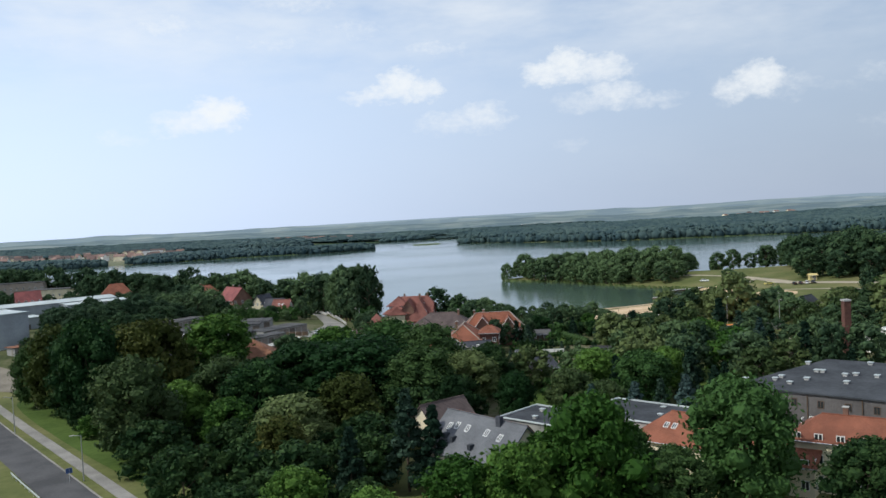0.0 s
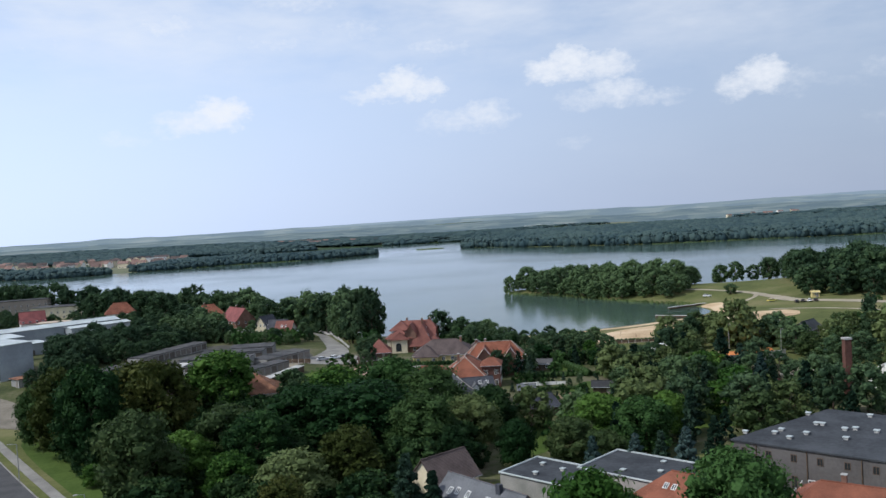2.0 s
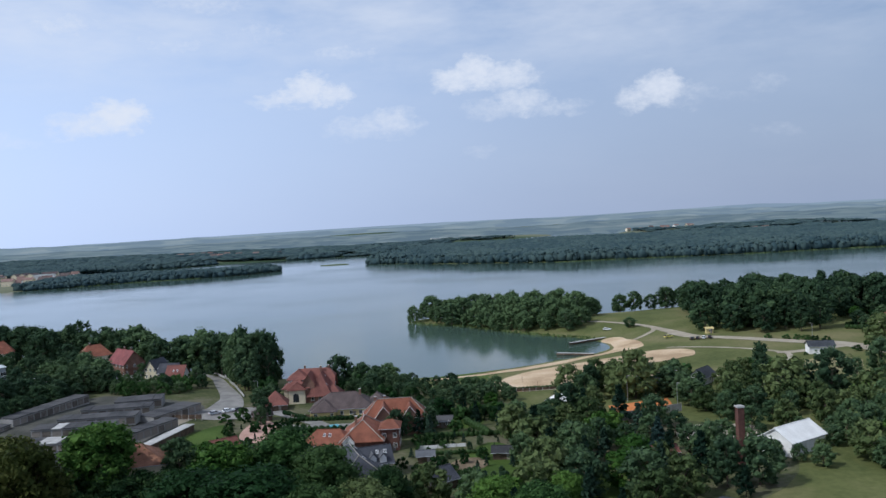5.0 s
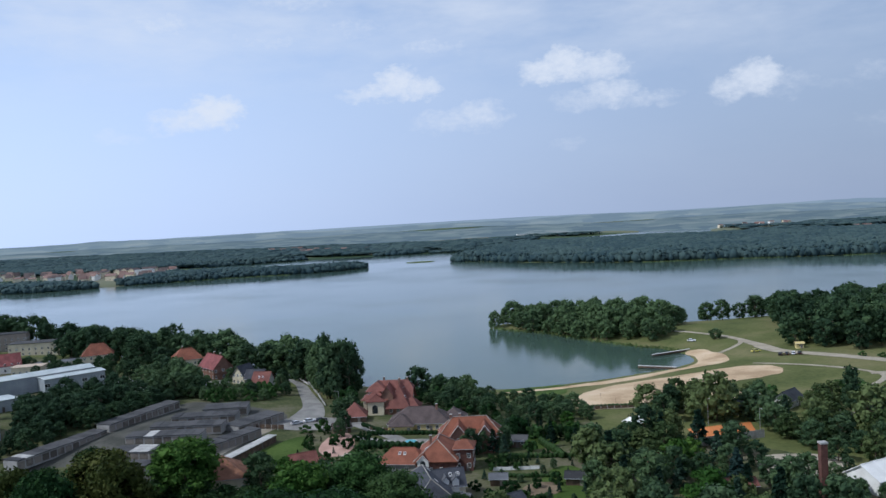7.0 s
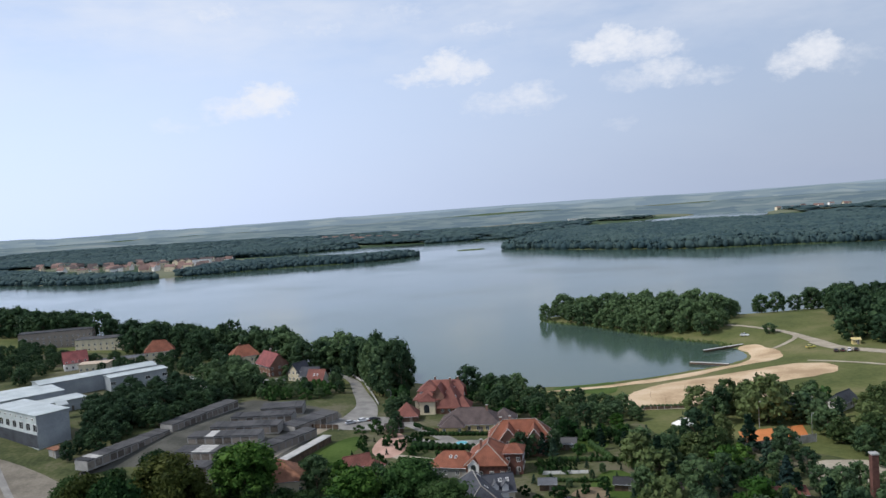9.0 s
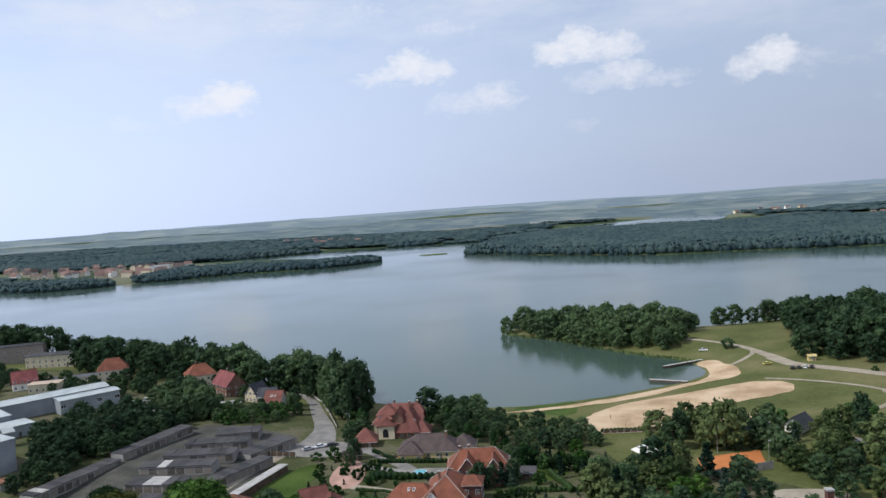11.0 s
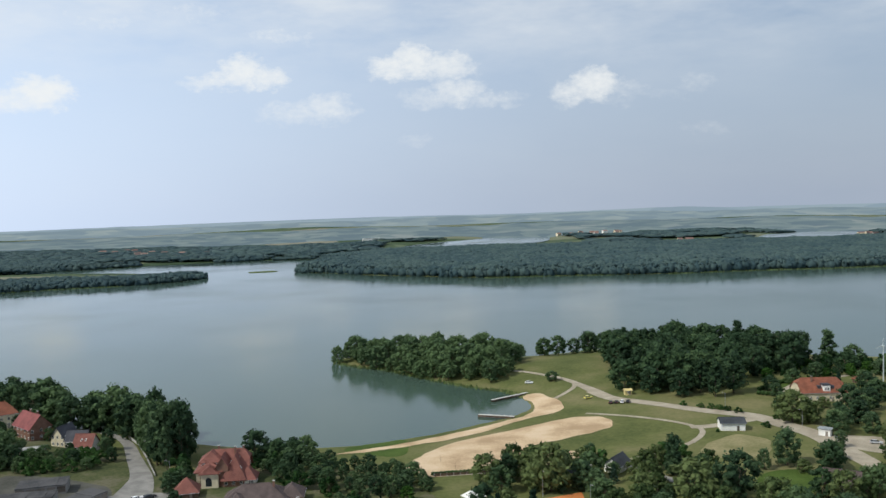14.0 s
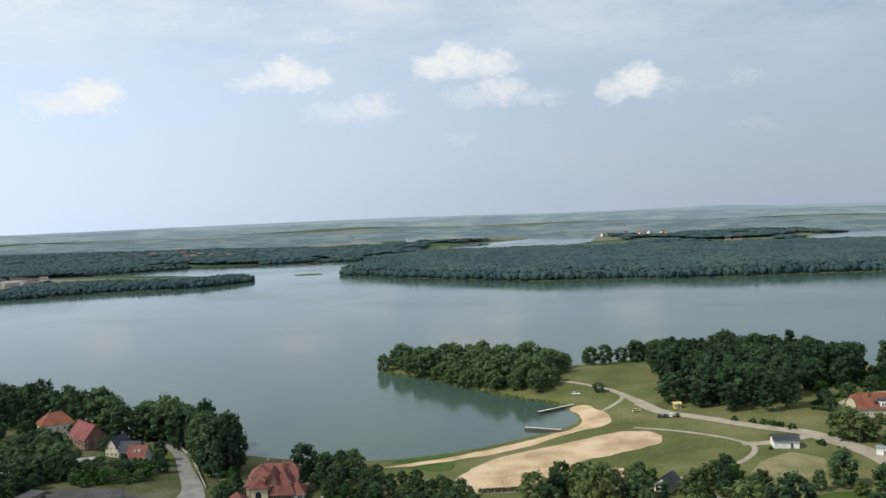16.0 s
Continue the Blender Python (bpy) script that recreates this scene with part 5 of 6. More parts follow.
for z0, z1, u in ((4.2, 7.4, 1.6), (7.4, 8.0, 1.9)):
    Shape().box(1.5 - u, -6.6, z0, 1.5 + u, -2.4, z1).part("dormer", WHITE if u < 1.8 else SLATE_DARK, villa_e, "white dormer" if u < 1.8 else "dark dormer roof")
window(villa_e, 0.9, -6.64, 5.2, 0, 1.0, 1.4)
window(villa_e, 2.1, -6.64, 5.2, 0, 1.0, 1.4)
for u in (-1.6, 4.6):
    Shape().box(u - 0.8, -5.4, 5.6, u + 0.8, -2.8, 7.2).part("dormer", SLATE_DARK, villa_e, "small dark dormer")
house("far_summer_house", 306, 381, 0, 7, 6, 2.6, 5, "pyramid", TIMBER, TILE_ORANGE, "small summer house with an orange roof", "hut", 0)
house("brown_house", 190, 246, -40, 11, 9, 3.4, 7, "gable", CREAM, TILE_BROWN, "cream house with a brown roof under trees", "house", 1)
house("kiosk", 226, 303, -50, 4.5, 3, 3, 3, "flat", WHITE, SHEET_GREY, "white box kiosk beside the road", "kiosk", 0)

chimney = thing("brick_chimney", 93.4, 192.4, None, 0, "tall square brick boiler chimney", "chimney")
Shape().box(-0.8, -0.8, -1, 0.8, 0.8, 15.2).part("shaft", BRICK_DARK, chimney)
Shape().box(-0.92, -0.92, 15.2, 0.92, 0.92, 15.6).part("rim", CONCRETE, chimney)

# ---- planting ----
FAR = ["far_oak", "far_lime", "far_oak", "far_maple"]
HEROES = (("lime", -108, 206, 15.5, 0.72), ("dry_maple", -98, 197, 20, 0.72), ("dry_maple", -88, 222, 17, 1.2), ("willow", -64, 151, 18, 0.9), ("maple", -66, 226, 17.5, 1.2),
          ("oak", -86, 185, 22, 0.72), ("lime", -112, 217, 14, 1.0), ("lime", -78, 246, 11.5, 0.85), ("maple", -33, 207, 14.5, 1.2), ("oak", -36, 186, 14, 1.4),
          ("oak", -22, 177, 15.5, 1.5), ("oak", -18, 209, 15, 1.15), ("lime", -8, 188, 16, 1.1), ("lime", -10, 166, 14.5, 1.1), ("maple", -46, 148, 10, 1.15), ("willow", -33, 144, 10.5, 1.4),
          ("dry_maple", -33, 130, 10, 1.05), ("maple", -80, 169, 4.6, 1.2), ("willow", -52, 172, 14, 1.05), ("spruce", -12, 120, 16.5, 1.0), ("dry_maple", -74, 197, 20, 0.85), ("maple", -58, 161, 11.5, 1.1),
          ("oak", -44, 164, 13.5, 1.0), ("spruce", -20, 112, 13, 1.0), ("spruce", -8, 118, 14, 1.0), ("lime", -98, 242, 13, 1.1), ("maple", -16, 96, 8.5, 1.2), ("willow", 1, 178, 11, 1.1), ("lime", 6, 184, 11.5, 1.0), ("maple", 12.5, 98, 18, 0.95),
          ("oak", 33, 103, 17.6, 0.95), ("lime", 22, 97, 11, 1.15), ("maple", -5, 97, 11.5, 1.1), ("maple", 2, 95, 13, 1.0), ("maple", 8, 103, 12.5, 1.05), ("lime", 45, 93, 11.5, 1.2), ("oak", 20, 112, 10, 0.9), ("maple", -27, 104, 9.5, 1.2), ("dry_maple", -24, 152, 12, 1.1),
          ("lime", -4, 158, 9.5, 1.0), ("oak", 9, 160, 9, 1.0), ("willow", 20, 160, 9, 1.2), ("maple", 27, 170, 11, 1.1), ("blue_spruce", 22, 147.5, 8.5, 1.0), ("blue_spruce", 30, 147, 8.5, 1.1),
          ("spruce", 34.5, 146, 9, 1.1), ("blue_spruce", 39, 145, 9.5, 1.1), ("spruce", 46, 150, 10, 1.1), ("willow", 26, 154, 7.5, 1.2), ("oak", 36, 163, 11, 1.15), ("maple", 43, 172, 10, 1.0))
for key, x, y, h, w in HEROES:
    tree(key, x, y, h * (1.06 if y > 125 else 1.0), w * (1.12 if h > 10 and y > 125 and "spruce" not in key else 1.0), "foreground trees")
    KEEP_CLEAR.append((x, y, 5.5))
grove([(-64, 146), (-76, 164), (-86, 180), (-100, 202), (-112, 226), (-122, 250), (-95, 238), (-70, 224), (-50, 224), (-30, 214), (-16, 204), (-6, 184), (2, 164), (-2, 154), (-14, 134), (-18, 104), (-30, 96), (-44, 104), (-50, 122)],
      7.0, ["thicket"], 5, 9.5, 3, "low leafy thicket under the tall trees", width=(1.0, 1.3), joined="foreground_thicket")
grove([(10, 196), (26, 160), (60, 168), (92, 175), (88, 205), (95, 245), (74, 260), (52, 256), (46, 240), (40, 190), (24, 190)], 7.0, ["far_oak", "far_lime", "far_maple", "far_spruce", "far_willow"], 7, 12, 5, "garden trees")
grove([(2, 340), (12, 326), (26, 304), (40, 286), (60, 290), (56, 308), (46, 322), (28, 338), (12, 346)], 5.5, ["far_lime", "far_oak", "far_lime"], 4.5, 7.5, 6, "garden trees")
grove([(-56, 404), (-49, 378), (-41, 350), (-33, 346), (-29, 366), (-42, 398), (-52, 412)], 6, ["far_lime", "far_oak", "far_poplar"], 17, 25, 7, "lake road trees", width=(0.55, 0.8))
grove([(-4, 350), (8, 338), (22, 344), (16, 364)], 6, ["far_lime", "far_oak"], 7, 10, 8, "villa trees")
grove([(-240, 552), (-165, 498), (-138, 472), (-108, 444), (-84, 422), (-78, 430), (-98, 455), (-130, 485), (-160, 512), (-240, 565)], 9, ["far_lime", "far_oak", "far_poplar", "far_oak"], 16, 23, 9, "tall dark trees along the near shore", joined="shore_trees")
grove([(-158, 318), (-140, 290), (-132, 298), (-121, 330), (-116, 356), (-136, 362), (-152, 350)], 5.5, ["far_lime"], 8, 12, 10, "dark bushy trees beside the hall", joined="hall_trees")
grove([(-142, 268), (-130, 283), (-114, 320), (-101, 346), (-112, 358), (-125, 332), (-147, 300)], 5.0, ["far_lime", "far_oak"], 5, 9, 52, "bushy green trees behind the garages", joined="garage_trees")
grove([(-130, 376), (-112, 348), (-100, 350), (-108, 382), (-122, 412), (-132, 408)], 6.5, ["far_lime", "far_oak"], 8, 12, 12, "dark trees between hall and garages", joined="yard_trees")
grove([(-440, 660), (-300, 575), (-246, 552), (-290, 600), (-420, 700)], 11, ["far_oak", "far_lime"], 17, 24, 13, "green trees along the near lake shore", joined="shore_belt")
KEEP_CLEAR += [(-216, 436, 9), (-210, 424, 8), (-225, 438, 8), (-186, 452, 9), (-180, 444, 8)]
grove([(-84, 438), (-70, 430), (-60, 414), (-52, 420), (-66, 442), (-84, 452)], 7, ["far_lime", "far_oak"], 17, 22, 23, "tall trees where the road meets the lake", joined="road_end_trees")
grove([(-330, 500), (-260, 425), (-228, 398), (-232, 424), (-215, 428), (-190, 420), (-160, 410), (-140, 412), (-148, 440), (-170, 458), (-196, 446), (-235, 470), (-290, 530)], 7.5, ["far_lime", "far_oak", "far_lime"], 5, 9, 19, "dark trees among the houses beyond the hall", joined="town_trees")
grove([(-215, 510), (-170, 486), (-150, 468), (-156, 456), (-176, 484), (-215, 490)], 9, ["far_oak", "far_lime"], 15, 21, 14, "dark trees between the lakeside houses", joined="house_trees")
grove([(74, 290), (92, 296), (100, 300), (112, 290), (118, 278), (112, 262), (124, 252), (118, 240), (108, 246), (108, 280), (80, 276)], 7, ["far_willow", "far_oak", "far_lime"], 8, 12, 15, "court trees")
grove([(112, 216), (130, 222), (150, 240), (160, 262), (160, 284), (140, 290), (128, 268), (112, 240)], 7.5, ["far_willow", "far_oak", "far_lime"], 6, 9.5, 16, "rounded willows and trees of the park", joined="park_trees")
grove([(96, 192), (110, 186), (130, 196), (134, 214), (124, 222), (106, 214), (100, 204)], 6, ["far_oak", "far_lime", "far_willow"], 4, 7, 24, "leafy trees round the white hall", joined="hall_garden_trees")
grove([(122, 172), (150, 184), (168, 215), (156, 238), (136, 226), (128, 204)], 6.5, ["far_oak", "far_lime", "far_willow", "far_maple"], 7, 12, 54, "dense leafy trees east of the white hall", joined="hall_east_trees")
grove([(170, 240), (186, 232), (208, 240), (204, 252), (186, 250)], 7, ["far_willow", "far_oak"], 7, 11, 17, "park trees")
grove([(228, 240), (250, 260), (262, 300), (290, 330), (320, 300), (300, 230), (250, 210)], 9, ["far_oak", "far_willow", "far_lime"], 10, 15, 18, "leafy park trees beside the villa", joined="park_wood")
grove([(48, 572), (76, 537), (92, 508), (112, 479), (132, 470), (146, 482), (152, 500), (172, 535), (140, 555), (95, 577), (58, 590)], 8.5, ["far_lime", "far_oak", "far_oak"], 9, 18, 20, "dense green wood on the wooded peninsula", joined="peninsula_wood")
grove([(186, 418), (184, 400), (194, 388), (223, 368), (246, 396), (300, 424), (330, 470), (300, 505), (240, 525), (214, 500), (204, 462)], 9.5, ["far_lime", "far_oak", "far_oak", "far_poplar"], 12, 23, 21, "tall dark wood behind the meadow hill", joined="hill_wood")
grove([(258, 400), (330, 396), (372, 416), (344, 452), (304, 440), (262, 414)], 5.5, ["far_lime", "bush", "far_maple"], 3, 6.5, 53, "leafy bushes beyond the orange-roofed villa", joined="villa_bushes")
grove([(184, 540), (250, 554), (296, 524), (290, 508), (230, 526)], 8, ["far_lime", "far_oak"], 10, 15, 22, "trees along the far side of the hill", joined="shore_wood")
for key, x, y, h, w in (("far_oak", 206, 432, 7, 1.1), ("far_lime", 160, 452, 6, 1.5), ("far_oak", 186, 548, 8, 0.9), ("bare_poplar", -146, 488, 24, 1.0), ("far_lime", -128, 476, 20, 1.25), ("far_oak", -104, 452, 20, 1.3), ("far_lime", -80, 436, 17, 1.0), ("far_lime", -60, 414, 21, 1.0), ("far_poplar", -42, 360, 24, 1.0), ("far_oak", -39, 374, 22, 0.65), ("bare_poplar", -33, 355, 25, 0.8), ("far_lime", -48, 403, 20, 0.7), ("far_lime", -4, 350, 14, 0.95), ("far_oak", 6, 344, 11, 0.95), ("far_poplar", 330, 440, 20, 1.0), ("far_willow", 92, 303, 10, 1.0), ("far_lime", 100, 274, 9, 0.9), ("far_oak", 110, 276, 9, 0.9), ("far_lime", 92, 279, 8, 0.8), ("far_oak", 96, 206, 9, 0.9), ("far_oak", 86, 196, 10, 0.8), ("blue_spruce", 80, 212, 10, 1.0), ("far_lime", 122, 300, 8, 0.8), ("far_lime", -114, 427, 8, 0.9), ("far_lime", -141, 446, 12, 1.0), ("far_oak", -137, 432, 9, 1.0), ("far_oak", -95, 404, 6, 0.9), ("far_lime", -92, 409, 8, 0.8), ("far_lime", -81, 380, 4.5, 1.0), ("far_lime", -110, 402, 6, 1.0), ("far_oak", -118, 414, 7, 1.0), ("far_lime", -67, 388, 9, 0.8), ("far_lime", -113, 378, 14, 1.1), ("far_oak", -104, 369, 12, 1.1), ("far_lime", -98, 359, 9, 1.1), ("far_lime", -120, 390, 13, 1.0), ("far_oak", -88, 366, 7, 1.1), ("far_lime", -76, 362, 6, 1.1),
                        ("far_poplar", 144.6, 277, 15, 0.95), ("far_willow", 131, 268, 9.8, 1.0), ("far_willow", 137, 249, 15, 1.05), ("far_lime", 152, 247, 17, 1.0), ("far_lime", 189, 274.5, 14, 0.85), ("far_lime", 178.5, 273, 7.6, 0.8),
                        ("far_oak", 198, 263, 11.5, 1.0), ("far_lime", 221, 287, 7.2, 0.8), ("far_willow", 189, 265, 5, 1.1), ("far_willow", 226, 325, 14, 1.1), ("far_oak", 232.5, 304, 10.4, 1.15), ("far_lime", 251, 321, 16, 0.85),
                        ("far_lime", 86, 290.6, 10.5, 0.9), ("far_willow", 97.5, 276, 16.5, 0.95), ("far_lime", 108.7, 274, 10.5, 1.1), ("far_spruce", 121, 276, 7.3, 1.0)):
    tree(key, x, y, h, w)

# leaf colour with distance haze painted in
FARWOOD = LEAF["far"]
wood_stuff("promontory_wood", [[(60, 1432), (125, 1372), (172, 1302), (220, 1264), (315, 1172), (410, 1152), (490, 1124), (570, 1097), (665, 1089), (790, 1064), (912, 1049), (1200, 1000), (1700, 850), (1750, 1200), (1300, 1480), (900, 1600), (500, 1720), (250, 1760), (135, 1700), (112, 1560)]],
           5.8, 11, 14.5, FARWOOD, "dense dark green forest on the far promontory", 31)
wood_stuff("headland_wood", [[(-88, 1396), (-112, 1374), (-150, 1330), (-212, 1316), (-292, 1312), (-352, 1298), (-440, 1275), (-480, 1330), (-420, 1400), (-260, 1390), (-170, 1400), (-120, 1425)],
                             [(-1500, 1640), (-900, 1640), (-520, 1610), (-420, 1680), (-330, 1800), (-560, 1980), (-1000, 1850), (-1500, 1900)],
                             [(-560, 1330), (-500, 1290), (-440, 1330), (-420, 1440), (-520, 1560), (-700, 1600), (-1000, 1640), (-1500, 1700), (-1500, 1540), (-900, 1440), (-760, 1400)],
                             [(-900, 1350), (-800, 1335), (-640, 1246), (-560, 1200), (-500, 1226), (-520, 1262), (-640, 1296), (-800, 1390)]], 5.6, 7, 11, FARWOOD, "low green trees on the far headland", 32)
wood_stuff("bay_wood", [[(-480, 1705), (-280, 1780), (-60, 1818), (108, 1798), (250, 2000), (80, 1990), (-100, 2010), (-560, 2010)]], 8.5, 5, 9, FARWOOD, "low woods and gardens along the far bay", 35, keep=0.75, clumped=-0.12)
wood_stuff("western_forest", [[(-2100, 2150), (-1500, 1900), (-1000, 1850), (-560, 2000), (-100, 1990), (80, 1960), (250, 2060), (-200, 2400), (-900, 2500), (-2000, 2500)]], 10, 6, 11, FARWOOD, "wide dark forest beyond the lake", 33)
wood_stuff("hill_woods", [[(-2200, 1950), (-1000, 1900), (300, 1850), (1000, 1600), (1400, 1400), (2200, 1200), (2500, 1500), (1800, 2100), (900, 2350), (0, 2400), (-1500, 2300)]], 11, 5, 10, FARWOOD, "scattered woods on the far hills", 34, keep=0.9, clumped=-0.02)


# ---- distance ----
RIDGE_AZ = [-60, -30, -20, -10, 0, 8, 16, 21, 25, 28, 31, 35, 60]
RIDGE_TOP = [24, 26, 34, 40, 46, 50, 45, 49, 56, 61, 49, 51, 48]


def far_hills(name, r, base, crest, haze_tones, label, seed, span=260, grain=0.008):
    """A plain glowing backdrop of hills, haze painted into its colours, beyond everything that shifts."""
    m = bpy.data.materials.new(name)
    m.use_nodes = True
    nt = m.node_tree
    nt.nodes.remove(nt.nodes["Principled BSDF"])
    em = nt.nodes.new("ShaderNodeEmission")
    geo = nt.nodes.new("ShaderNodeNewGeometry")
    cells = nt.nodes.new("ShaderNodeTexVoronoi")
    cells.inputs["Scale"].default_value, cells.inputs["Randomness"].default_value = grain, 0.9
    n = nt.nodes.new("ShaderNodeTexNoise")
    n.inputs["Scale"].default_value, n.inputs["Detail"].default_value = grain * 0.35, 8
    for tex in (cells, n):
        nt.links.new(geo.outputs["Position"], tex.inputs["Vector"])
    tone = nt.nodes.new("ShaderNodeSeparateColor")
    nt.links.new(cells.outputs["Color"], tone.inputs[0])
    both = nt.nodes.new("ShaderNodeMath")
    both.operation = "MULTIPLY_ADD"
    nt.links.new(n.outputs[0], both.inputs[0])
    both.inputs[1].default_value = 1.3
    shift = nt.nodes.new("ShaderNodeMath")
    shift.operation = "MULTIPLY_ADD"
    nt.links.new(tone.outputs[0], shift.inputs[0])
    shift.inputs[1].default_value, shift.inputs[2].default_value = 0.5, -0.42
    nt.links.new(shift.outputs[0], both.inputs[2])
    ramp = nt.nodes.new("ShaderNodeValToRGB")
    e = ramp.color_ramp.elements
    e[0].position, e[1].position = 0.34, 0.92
    e[0].color, e[1].color = (*haze_tones[0], 1), (*haze_tones[-1], 1)
    for k, c in enumerate(haze_tones[1:-1]):
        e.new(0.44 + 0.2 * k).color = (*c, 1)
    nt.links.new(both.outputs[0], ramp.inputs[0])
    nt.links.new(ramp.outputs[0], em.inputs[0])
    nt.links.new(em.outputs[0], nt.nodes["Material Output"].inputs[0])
    v, f = [], []
    for i, deg in enumerate(np.arange(-60, 60.01, 0.25)):
        a = radians(deg)
        top = crest + 0.42 * crest * noise.noise((deg * 0.11, seed, 0)) + 0.16 * crest * noise.noise((deg * 0.5, seed, 3))
        top *= 1 + 0.16 / (1 + math.exp(-(deg - 8) / 5))
        if name.startswith("high"):
            top = float(np.interp(deg, RIDGE_AZ, RIDGE_TOP)) + 2.5 * noise.noise((deg * 0.6, seed, 3))
        for k in range(4):
            q = k / 3
            rr = r + span * q
            v.append((rr * math.sin(a), rr * math.cos(a), base + (top - base) * math.sin(q * math.pi / 2)))
        if i:
            o = 4 * i
            f += [(o - 4 + k, o + k, o + k + 1, o - 3 + k) for k in range(3)]
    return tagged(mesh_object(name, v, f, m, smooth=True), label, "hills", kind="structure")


# each layer's glow is painted bluer and paler, as haze would make it
far_hills("low_backdrop", 2350, -6, 27, ((0.145, 0.202, 0.248), (0.172, 0.232, 0.266), (0.208, 0.270, 0.295), (0.28, 0.322, 0.342)), "glowing backdrop hills with fields far beyond the lake, blue-green haze painted in", 4, 800, 0.016)
far_hills("mid_backdrop", 3700, 0, 40, ((0.21, 0.28, 0.345), (0.235, 0.305, 0.36), (0.265, 0.335, 0.38), (0.33, 0.385, 0.415)), "glowing backdrop hills far beyond the lake, blue haze painted in", 9, 500, 0.012)
far_hills("high_backdrop", 4500, 0, 53, ((0.27, 0.35, 0.44), (0.30, 0.385, 0.47), (0.32, 0.40, 0.48)), "palest glowing backdrop ridge on the horizon, haze painted in", 14, 300, 0.004)


# ---- vehicles and small things ----
PAINT = {name: material("paint_" + name, (c, tuple(min(1, v * 1.15) for v in c)), scale=2, rough=0.3, bump=0.0, spec=0.5) for name, c in
         {"white": (0.72, 0.73, 0.74), "silver": (0.42, 0.43, 0.45), "black": (0.02, 0.02, 0.022), "red": (0.35, 0.03, 0.025), "blue": (0.04, 0.08, 0.2), "yellow": (0.62, 0.55, 0.12)}.items()}
TYRE = material("tyre_rubber", ((0.02, 0.02, 0.02), (0.035, 0.035, 0.035)), rough=0.9)
CAR = {}


def car_meshes():
    """One saloon, nose to +x, shared by all cars."""
    side = [(-2.1, 0.35), (2.1, 0.35), (2.15, 0.62), (2.0, 0.82), (0.95, 0.95), (-1.75, 0.98), (-2.12, 0.85)]
    s = Shape()
    n = len(side)
    s.add([(x, sy * 0.85 * (0.94 if z > 0.9 else 1), z) for sy in (-1, 1) for x, z in side], [tuple(range(n)), tuple(range(2 * n - 1, n - 1, -1))] + [(i, n + i, n + (i + 1) % n, (i + 1) % n) for i in range(n)])
    roof = [(-1.35, 1.40), (0.1, 1.42)]
    base = [(-1.85, 0.97), (0.98, 0.94)]
    g = Shape()
    g.add([(base[0][0], -0.8, base[0][1]), (base[1][0], -0.8, base[1][1]), (base[1][0], 0.8, base[1][1]), (base[0][0], 0.8, base[0][1]),
           (roof[0][0], -0.62, roof[0][1]), (roof[1][0], -0.62, roof[1][1]), (roof[1][0], 0.62, roof[1][1]), (roof[0][0], 0.62, roof[0][1])],
          [(0, 1, 5, 4), (1, 2, 6, 5), (2, 3, 7, 6), (3, 0, 4, 7)])
    r = Shape().box(-1.37, -0.64, 1.40, 0.12, 0.64, 1.46)
    w = Shape().tube((0, -0.1, 0), (0, 0.1, 0), 0.32, 0.32, 14)
    rim = Shape().tube((0, -0.115, 0), (0, 0.115, 0), 0.19, 0.19, 10)
    lamp = Shape().box(-0.03, -0.18, -0.07, 0.03, 0.18, 0.07)
    for key, shape, mat in (("body", s, PAINT["white"]), ("glass", g, GLASS), ("roof", r, PAINT["white"]), ("wheel", w, TYRE), ("rim", rim, STEEL), ("headlight", lamp, FRAME), ("tail_light", lamp, PAINT["red"])):
        ob = shape.part(key, mat)
        CAR[key] = ob.data
        bpy.data.objects.remove(ob)


car_meshes()


def car(x, y, rot, colour, label, tall=1.0, long=1.0):
    ob = thing("car", x, y, None, rot, label, "car", "parked cars")
    ob.location.z += 0.17
    for key in ("body", "roof"):
        me = CAR[key].copy()
        me.materials[0] = PAINT[colour]
        shared(key, me, ob)
    shared("windows", CAR["glass"], ob)
    for sx in (-1.3, 1.35):
        for sy in (-0.78, 0.78):
            wheel = shared("wheel", CAR["wheel"], ob, pose(sx, sy, 0.32))
            shared("rim", CAR["rim"], wheel)
    for sy in (-0.6, 0.6):
        shared("headlight", CAR["headlight"], ob, pose(2.12, sy, 0.68))
        shared("tail_light", CAR["tail_light"], ob, pose(-2.12, sy, 0.75))
    ob.scale = (long, 1.0 + (tall - 1) * 0.3, tall)
    return ob


for x, y, r, c in ((-48.9, 309.6, 30, "silver"), (-44.6, 313, 28, "white"), (-40.6, 314.6, 30, "black"), (168, 387, 60, "black"), (170.6, 386, 60, "black"), (173.2, 385, 62, "white"), (175.8, 384, 60, "black"),
                   (-143, 389, 10, "white"), (-139, 396, 12, "white"), (-133, 388, 80, "silver"), (-128, 394, 80, "silver"), (-136, 380, 20, "black"), (203, 255, -40, "blue"), (206.5, 251, -40, "black"), (201, 260, -40, "silver"),
                   (119, 255, -60, "blue"), (147.8, 455.5, -20, "white"), (163, 404, 10, "yellow"), (237, 287, -30, "silver"), (-124, 372, 15, "white")):
    car(x, y, r, c, c + " car parked on the open ground", 1.35 if (x, y) in ((-143, 389), (-139, 396)) else 1.0, 1.1)


